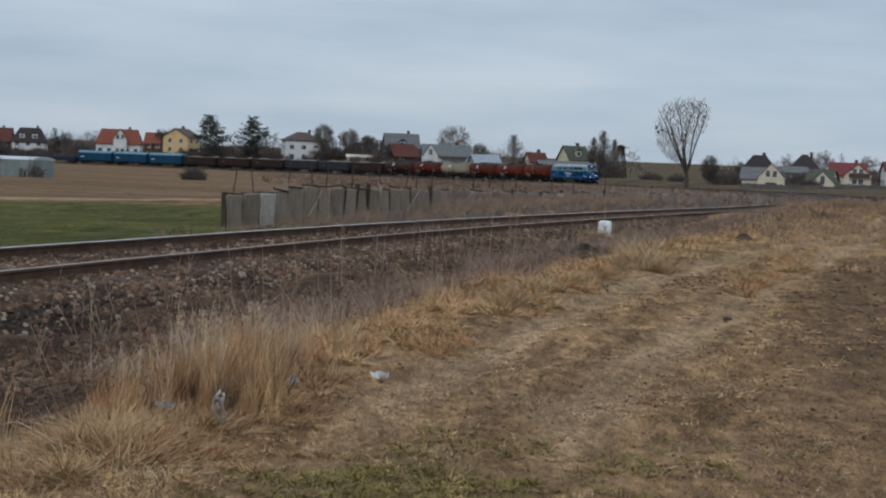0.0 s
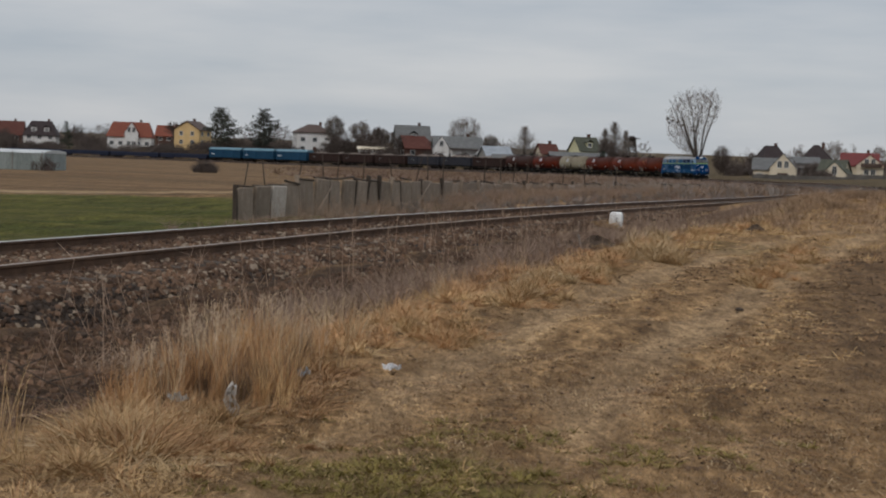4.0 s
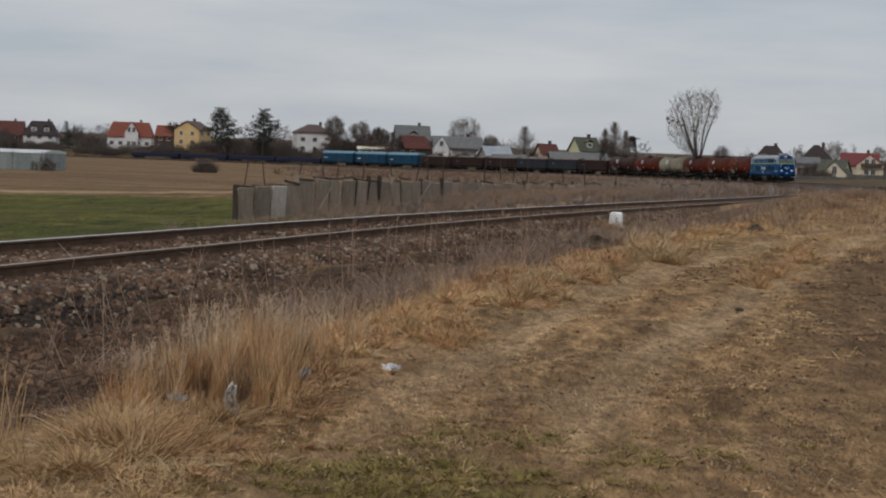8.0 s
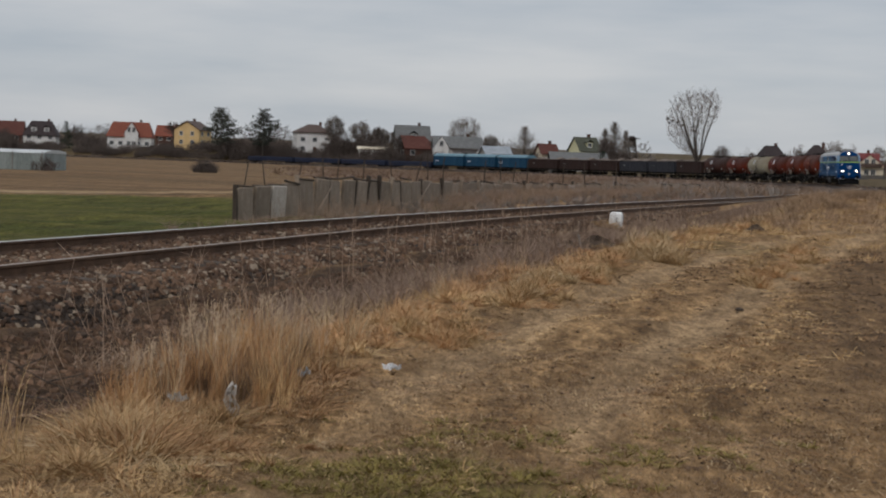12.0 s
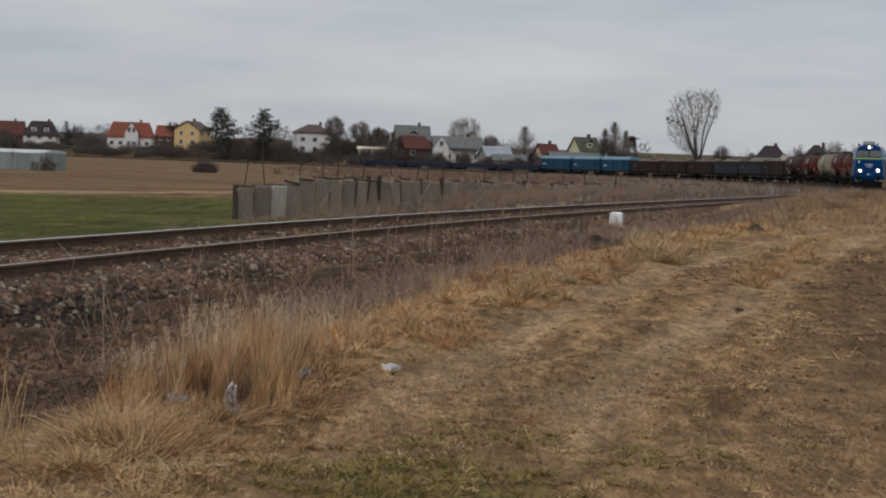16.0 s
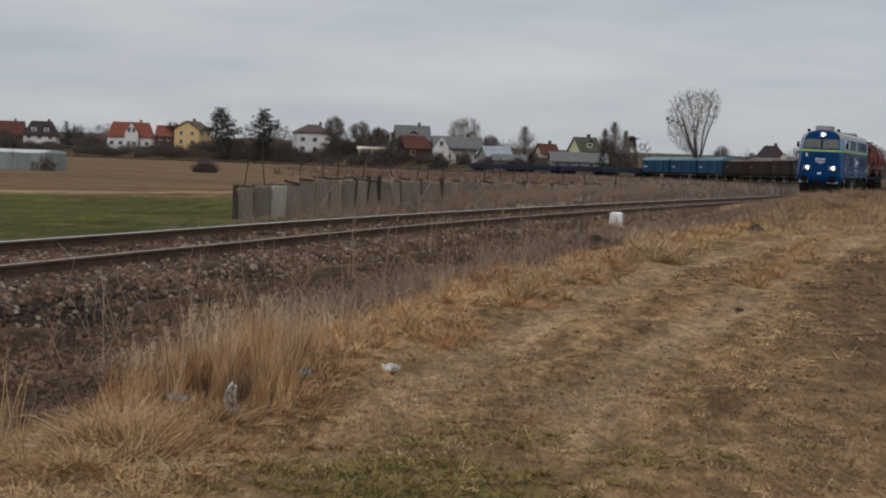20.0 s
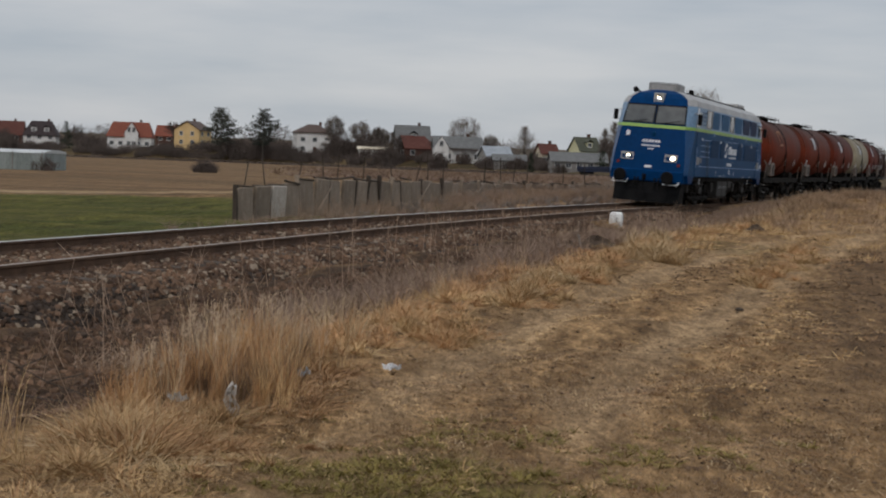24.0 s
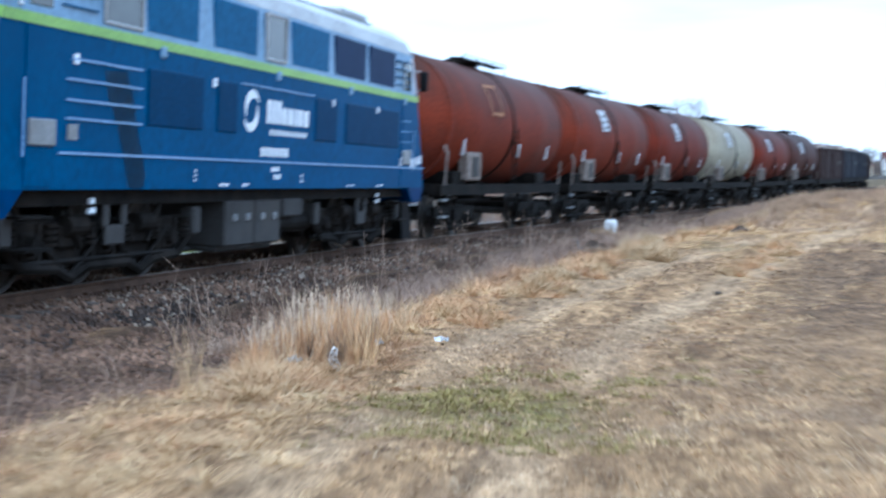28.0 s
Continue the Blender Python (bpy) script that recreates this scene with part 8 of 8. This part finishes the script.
# sprawling grass at the foot of the reeds
jx, jy = gr.uniform(-1.9, -0.35, 90), gr.uniform(9.2, 12.2, 90)
ok = (np.abs(jx - np.interp(jy, (9.2, 12.2), (-1.3, -0.85))) < 0.55) & ((jx < -0.62) | (jy < 10.4))
tufts("grass_tussock", jx[ok], jy[ok], 0.16, gr.uniform(0.12, 0.28, ok.sum()), 70, 0.0045, M_RUSSET, "sprawling russet grass at the foot of the reeds", 1.3)
# verge behind the starting point and tall blades at the very edge
cx, cy = gr.uniform(-3.6, -1.2, 90), gr.uniform(1.2, 7.3, 90)
tufts("grass_tussock", cx, cy, 0.2, gr.uniform(0.10, 0.24, 90), 110, 0.0035, M_STRAW, "bent pale tussocks along the verge", 1.2)
tufts("tall_grass", np.array([-2.2, -2.24, -2.16]), np.array([7.55, 7.7, 7.75]), 0.06, np.array([0.62, 0.55, 0.48]), 18, 0.004, M_STRAW, "tall pale grass stems at the verge", 0.3)

cx, cy = along_line(190, -27, -13, 3.8, 6.0, 1.0)
ok = (cx > -1.8) | (cy < 7.0) | (gr.uniform(0, 1, len(cx)) < 0.3)
cx, cy = cx[ok], cy[ok]
tufts("grass_tussock", cx, cy, 0.22, gr.uniform(0.10, 0.28, len(cx)), 90, 0.004, M_STRAW, "bent straw tussocks beside the near verge", 1.2)
cx, cy = along_line(110, -27, -10, 3.6, 5.6, 1.0)
ok = (cx > -1.8) | (cy < 7.0) | (gr.uniform(0, 1, len(cx)) < 0.3)
cx, cy = cx[ok], cy[ok]
tufts("grass_tussock", cx, cy, 0.2, gr.uniform(0.10, 0.3, len(cx)), 80, 0.004, M_RUSSET, "bent russet tussocks beside the near verge", 1.1)

# low dark brush between the ballast and the straw
x, y = along_line(36000, -16, 60, 2.5, 4.6, 1.3)
keep = in_view(x, y) & off_heap(x, y) & (drawn(x, y, 3.0) + gr.normal(0, 0.25, len(x)) - 0.5 * (1 - smooth01(y, 11, 17)) * (1 - smooth01(lat_of(x, y)[0], 3.2, 4.2)) > -0.3)
x, y = x[keep], y[keep]
blades("bank_brush", x, y, gr.uniform(0.03, 0.20, len(x)) * (0.55 + 0.6 * (ripple(x, y) > 0)), 0.003 + 0.0002 * y, np.abs(gr.normal(0.8, 0.4, len(x))), M_BRUSH, "low dark brown brush on the bank")
cx, cy = along_line(900, -10, 46, 2.3, 4.3, 1.1)
ok = in_view(cx, cy) & off_heap(cx, cy) & (lat_of(cx, cy)[0] > 3.0 - 0.6 * smooth01(cy, 22, 34) + gr.normal(0, 0.2, len(cx))) & (gr.uniform(0, 1, len(cx)) > 0.75 * (1 - smooth01(cy, 11, 17)))
cx, cy = cx[ok], cy[ok]
tufts("bank_brush", cx, cy, 0.25, gr.uniform(0.12, 0.42, len(cx)), 60, 0.0025 + 0.0001 * cy, M_STALK, "soft grey-brown weeds on the bank", 0.8, 0.02, "weeds", 2.0)
cx, cy = along_line(1500, -9, 46, 2.5, 4.2, 1.1)
ok = in_view(cx, cy) & off_heap(cx, cy) & (lat_of(cx, cy)[0] > 3.15 - 0.6 * smooth01(cy, 22, 34) + gr.normal(0, 0.15, len(cx))) & (drawn(cx, cy, 21.0) > -0.35) & (gr.uniform(0, 1, len(cx)) > 0.7 * (1 - smooth01(cy, 12, 18)))
cx, cy = cx[ok], cy[ok]
tufts("bank_weeds", cx, cy, 0.2, gr.uniform(0.16, 0.5, len(cx)), 42, 0.0018 + 0.00011 * cy, M_MAUVE, "fine mauve-grey dead stems on the bank", 0.6, 0.02, "weeds", 2.2)
cx, cy = along_line(360, 8, 70, -4.6, -2.0, 1.0)
ok = in_view(cx, cy)
cx, cy = cx[ok], cy[ok]
tufts("bank_weeds", cx, cy, 0.25, gr.uniform(0.15, 0.42, len(cx)), 36, 0.0025 + 0.00011 * cy, M_MAUVE, "fine mauve-grey dead stems beyond the track", 0.6, 0.02, "weeds", 2.2)
# tuft before the white marker
tufts("marker_tuft", np.array([4.6, 4.95, 4.3, 5.2, 5.6]), np.array([42.2, 41.8, 42.4, 41.2, 40.6]), 0.25, np.array([0.32, 0.3, 0.25, 0.42, 0.4]), 420, 0.008, M_STRAW, "straw tuft at the foot of the marker", 0.9)

# weeds over the low mound at the bend and along the far verge
cx, cy = gr.normal(17, 6.0, 2000), gr.normal(62, 14, 2000)
lt, al = lat_of(cx, cy)
keep = (lt > 2.7) & in_view(cx, cy, 4) & (cy > 46 + gr.normal(0, 6, len(cx)))
cx, cy = cx[keep], cy[keep]
half = len(cx) // 2
ex, ey = gr.uniform(4, 20, 1200), gr.uniform(28, 62, 1200)
el = lat_of(ex, ey)[0]
ok = (el > 3.4) & in_view(ex, ey, 2) & (gr.uniform(0, 1, 1200) < smooth01(ey, 28, 48) + 0.15) & (gr.uniform(0, 1, 1200) > 0.85 * wheel_ruts(ey, el))
ex, ey = ex[ok], ey[ok]
tufts("mound_grass", ex, ey, 0.45, gr.uniform(0.08, 0.30, len(ex)), 38, 0.011, M_STRAW, "straw-coloured grass at the foot of the mound", 0.9, 0.02, "grass", 1.5)
tufts("mound_grass", cx[:half], cy[:half], 0.5, gr.uniform(0.3, 0.75, half) * 0.8, 68, 0.0075, M_MIXED, "dry tufted weeds over a low mound by the bend", 0.75, 0.02, "grass", 1.5)
tufts("mound_grass", cx[half:], cy[half:], 0.5, gr.uniform(0.25, 0.65, len(cx) - half) * 0.8, 68, 0.0075, M_MIXED, "brown dead weeds over a low mound", 0.7, 0.02, "grass", 1.5)
for k, (n, s0, s1, l0, l1, h0, h1, mt, lb) in enumerate((
        (520, 26, 130, 2.5, 6.5, 0.2, 0.55, M_MIXED, "dry verge grass along the bend"),
        (420, 14, 72, -6.0, -2.4, 0.10, 0.32, M_STALK, "grey-brown weeds between the track and slab fence"),
        (460, 28, 72, -6.5, -2.4, 0.14, 0.38, M_TWIG, "grey brush between the track and slab fence"),
        (600, 55, 135, -16.0, -2.6, 0.4, 0.95, M_TWIG, "tall grey-brown weeds inside the bend"),
        (850, 55, 150, -22.0, -3.0, 0.3, 0.85, M_BRUSH, "tall brown brush inside the bend"))):
    cx, cy = along_line(n, s0, s1, l0, l1, 1.0)
    keep = in_view(cx, cy, 6) & (cx > -6.5) & ~((np.abs(l0) > 8) & (cx < 3 + 0.06 * cy))
    cx, cy = cx[keep], cy[keep]
    h = gr.uniform(h0, h1, len(cx)) * (0.45 + 0.55 * smooth01(np.abs(lat_of(cx, cy)[0]), 3.0, 5.5) if k == 0 else 1.0)
    tufts("verge_weeds", cx, cy, h * 1.1, h, 25, 0.009 + 0.00012 * cy, mt, lb, 0.65, 0.02, "weeds", 1.5)

# trodden mat of short dead grass over the trail and the open ground
n = 290000
d = 1.6 + 42 * gr.uniform(0, 1, n) ** 1.6
x, y = (d + 4) * gr.uniform(-0.33, 0.35, n), d
lt, al = lat_of(x, y)
keep = (lt > 4.4) & (gr.uniform(0, 1, n) > 0.6 * wheel_ruts(y, lt)) & (drawn(x, y, 9.0) + gr.normal(0, 0.35, n) - 0.45 * smooth01(lt, 8.2, 9.4) * smooth01(y, 10, 14) > -0.4)
x, y = x[keep], y[keep]
blades("short_grass", x, y, gr.uniform(0.012, 0.05, len(x)), 0.0028 + 0.00018 * y, np.abs(gr.normal(1.6, 0.7, len(x))), M_SHORT, "short dead winter grass on trodden ground")
for k, (n, per, h0, h1, mt, edge, lb) in enumerate((
        (9500, 18, 0.03, 0.08, M_SHORT, -0.1, "low matted tufts of dead grass"),
        (5000, 22, 0.03, 0.10, M_STRAW, 0.12, "low straw-coloured tufts on the trail"),
        (3600, 22, 0.03, 0.09, M_RUSSET, 0.15, "low russet tufts on the trail"),
        (2600, 20, 0.02, 0.06, M_BRUSH, 0.1, "dark withered tufts on bare soil"))):
    d = 1.6 + 40 * gr.uniform(0, 1, n) ** 1.25
    cx, cy = (d + 3) * gr.uniform(-0.28, 0.34, n), d
    lt, al = lat_of(cx, cy)
    bias = 0.45 * smooth01(lt, 8.2, 9.5) * (1 if k == 3 else -0.8) * smooth01(cy, 9, 14)
    keep = (lt > 4.9) & (gr.uniform(0, 1, n) > 0.75 * wheel_ruts(cy, lt)) & (drawn(cx, cy, 2.0 + 7 * k) + bias + gr.normal(0, 0.15, n) > edge)
    cx, cy = cx[keep], cy[keep]
    h = gr.uniform(h0, h1, len(cx))
    tufts("matted_grass", cx, cy, h * 2.6, h, per, 0.003 + 0.0002 * cy, mt, lb, 1.4, 0.006, "grass", 2.0)
n = 90000
x, y = gr.uniform(-2.0, 4.6, n), 6.2 + 7.0 * gr.uniform(0, 1, n) ** 1.2
lt, al = lat_of(x, y)
keep = (lt > 4.6) & (np.abs(x) < 0.33 * (y + 5)) & (ripple(x * 1.4 + 7, y * 0.8) + gr.normal(0, 0.5, n) > -0.25)
x, y = x[keep], y[keep]
half = len(x) // 2
for q, mt in ((slice(0, half), M_MIXED), (slice(half, None), M_SHORT)):
    blades("short_grass", x[q], y[q], gr.uniform(0.02, 0.06, len(x[q])), np.full(len(x[q]), 0.0032), np.abs(gr.normal(1.5, 0.6, len(x[q]))), mt, "matted short dead grass on trodden ground")
n = 14000
d = 1.6 + 16 * gr.uniform(0, 1, n) ** 1.2
x, y = (d + 4) * gr.uniform(-0.2, 0.34, n), d
lt, al = lat_of(x, y)
keep = (lt > 5.2) & (gr.uniform(0, 1, n) > 0.8 * smooth01(lt, 8.2, 9.2) * smooth01(y, 9, 10.5)) & (ripple(x * 1.3 + 3, y * 1.3) + 0.5 * np.exp(-((x - 1.7) / 0.8) ** 2 - ((y - 7.8) / 0.6) ** 2) > 0.1)
x, y = x[keep], y[keep]
blades("straw_litter", x, y, gr.uniform(0.03, 0.075, len(x)), np.full(len(x), 0.004), np.abs(gr.normal(2.4, 0.6, len(x))), M_STRAWPALE, "loose pale straw lying on the ground")
cx, cy = np.concatenate((gr.normal(0.0, 0.5, 480), gr.normal(1.3, 0.6, 70), gr.normal(-0.65, 0.3, 110), gr.normal(-0.05, 0.45, 380))), np.concatenate((gr.normal(8.15, 0.45, 480), gr.normal(9.0, 0.4, 70), gr.normal(7.7, 0.3, 110), gr.uniform(5.2, 7.6, 380)))
keep = ripple(cx * 2.2, cy * 2.2) > -0.2
cx, cy = cx[keep], cy[keep]
tufts("green_grass", cx[::3] + 0.05, cy[::3], 0.08, gr.uniform(0.04, 0.09, len(cx[::3])), 24, 0.004, M_SHORT, "dead blades among olive-green grass", 1.3, 0.006)
tufts("green_grass", cx, cy, 0.07, gr.uniform(0.04, 0.10, len(cx)), 22, 0.005, M_GREENGRASS, "patch of short olive-green grass", 1.2, 0.006)

# dark crumbs of soil and dead leaves
n = 34000
dd = 2.0 + 32 * gr.uniform(0, 1, n) ** 1.4
x, y = (dd + 3) * gr.uniform(-0.2, 0.34, n), dd
lt, al = lat_of(x, y)
keep = (lt > 5.6) & (gr.uniform(0, 1, n) > 0.85 * wheel_ruts(y, lt)) & (drawn(x, y, 4.0) + gr.normal(0, 0.35, n) + 0.3 * smooth01(lt, 8, 9.3) > 0.25)
x, y = x[keep], y[keep]
blades("soil_crumbs", x, y, gr.uniform(0.010, 0.03, len(x)) * (0.7 + y / 25), gr.uniform(0.010, 0.036, len(x)) * (0.7 + y / 25), np.abs(gr.normal(1.2, 0.5, len(x))), M_CRUMB, "dark crumbs of soil and dead leaves", None, "soil")

# standing dead weeds near the bed
segs = []
wx_, wy_ = along_line(240, -14, 45, 2.1, 4.2, 1.1)
ax_, ay_ = along_line(26, -3, 14, 1.9, 2.7, 1.0)
wx_, wy_ = np.concatenate((wx_, ax_)), np.concatenate((wy_, ay_))
wz_ = terrain(wx_, wy_)
vr = random.Random(8)
for k, (x, y, z) in enumerate(zip(wx_, wy_, wz_)):
    h = vr.uniform(0.2, 0.75) if k < 240 else vr.uniform(0.6, 1.1)
    p = Vector((x, y, z - 0.02))
    q = p + Vector((vr.gauss(0, 0.14), vr.gauss(0, 0.14), h))
    rr = 0.003 + 0.0001 * y
    segs.append((p, q, rr, rr * 0.6))
    for _ in range(vr.randrange(2, 6)):
        c = p.lerp(q, vr.uniform(0.35, 0.95))
        segs.append((c, c + Vector((vr.gauss(0, 0.09), vr.gauss(0, 0.09), vr.uniform(0.05, 0.2))), rr * 0.7, rr * 0.4))
v, f = tubes(segs, 3)
ob = mesh_np("dead_weeds", v, f, M_STALK)
tagged(ob, "thin dead weed stalks on the bank", "weeds", "", "stuff")
for k in range(56):
    u = 1 + k * 1.25
    x, y = f0.x + fd.x * u + vr.uniform(-0.5, 0.5), f0.y + fd.y * u
    if k < 4:
        continue
    bush(x + 0.45, y - 0.35, vr.uniform(0.35, 0.7) * (0.7 if k < 12 else 1.0), vr.uniform(1.0, 2.2), 300 + k, (M_MAUVE, M_TWIG, M_STALK)[k % 3], "leafless brush against the slab fence", 110)

u = gr.uniform(12, 60, 1300)
cx, cy = f0.x + fd.x * u + gr.uniform(0.0, 1.6, 1300), f0.y + fd.y * u - gr.uniform(0.2, 1.6, 1300)
ok = gr.uniform(0, 1, 1300) < smooth01(u, 10, 26)
for k, mt in enumerate((M_MAUVE, M_STALK, M_MIXED)):
    x, y = cx[ok][k::3], cy[ok][k::3]
    tufts("fence_weeds", x, y, 0.35, gr.uniform(0.2, 0.62, len(x)), 26, 0.0065, mt, "tall dead weeds grown up before the slab fence", 0.5, 0.02, "weeds", 1.8)

# thin taller stems that veil the slabs
u = gr.uniform(1.5, 44, 420)
cx, cy = f0.x + fd.x * u + gr.uniform(0.15, 1.5, 420), f0.y + fd.y * u - gr.uniform(0.2, 1.3, 420)
tufts("fence_weeds", cx, cy, 0.3, gr.uniform(0.45, 0.95, 420), 14, 0.0048, M_STALK, "thin brown stems before the slab fence", 0.5, 0.02, "weeds", 1.8)

# sparse weeds in the field behind the fence
for n, y0, y1, r0, mt, wid in ((2600, 52, 150, -0.03, M_TWIG, 0.014), (2600, 52, 150, -0.03, M_BRUSH, 0.014), (2600, 140, 330, -0.13, M_BRUSH, 0.05), (2600, 140, 330, -0.13, M_MAUVE, 0.05)):
    cy = gr.uniform(y0, y1, n)
    q = gr.uniform(r0, 0.2, n)
    cx = q * cy
    ok = (lat_of(cx, cy)[0] < -3.2) & (gr.uniform(0, 1, n) < smooth01(q, r0, r0 + 0.08)) & ((cx - f0.x) * fd.y - (cy - f0.y) * fd.x < -0.6)
    tufts("field_weeds", cx[ok], cy[ok], 0.7, gr.uniform(0.2, 0.6, ok.sum()), 14, wid, mt, "dead weeds over the field behind the fence", 0.8, 0.02, "weeds", 1.8)

# low dark brush along both sides of the far line
for k, (n, s0, s1, l0, l1, h0, h1, mt) in enumerate(((1500, 200, 560, 2.6, 5.5, 0.25, 0.8, M_TWIGDARK), (1300, 200, 560, -5.5, -2.6, 0.3, 0.8, M_TWIGDARK), (2600, 330, 580, -8.5, -2.8, 0.45, 0.95, M_TWIGDARK), (2800, 125, 330, -20.0, -3.0, 0.3, 0.75, M_MAUVE), (2400, 125, 330, -9.0, -2.6, 0.3, 0.75, M_TWIGDARK), (3000, 95, 330, 2.6, 6.5, 0.5, 1.05, M_TWIGDARK), (1100, 240, 560, 5.0, 13.0, 0.3, 0.9, M_STALK))):
    cx, cy = along_line(n, s0, s1, l0, l1, 1.0)
    h = gr.uniform(h0, h1, len(cx))
    tufts("far_brush", cx, cy, h * 1.6, h, 7, 0.12, mt, "low dark brush along the distant line", 0.8, 0.02, "weeds", 1.5)



def motions():
    steps = [i * 0.5 for i in range(57)]
    off = 0.0
    for ob, half, piv in TRAIN:
        walk(ob, [(t, line_pose(front_at(t) + off + half, piv)) for t in steps])
        off += 2 * half
    turns = [i / 30 for i in range(841)]
    for ws, x, r in WHEELSETS:
        walk(ws, [(t, pose(x, 0, r, 0, math.degrees((RUN_S[0] - front_at(t)) / r) % 360.0, 0)) for t in turns])


motions()
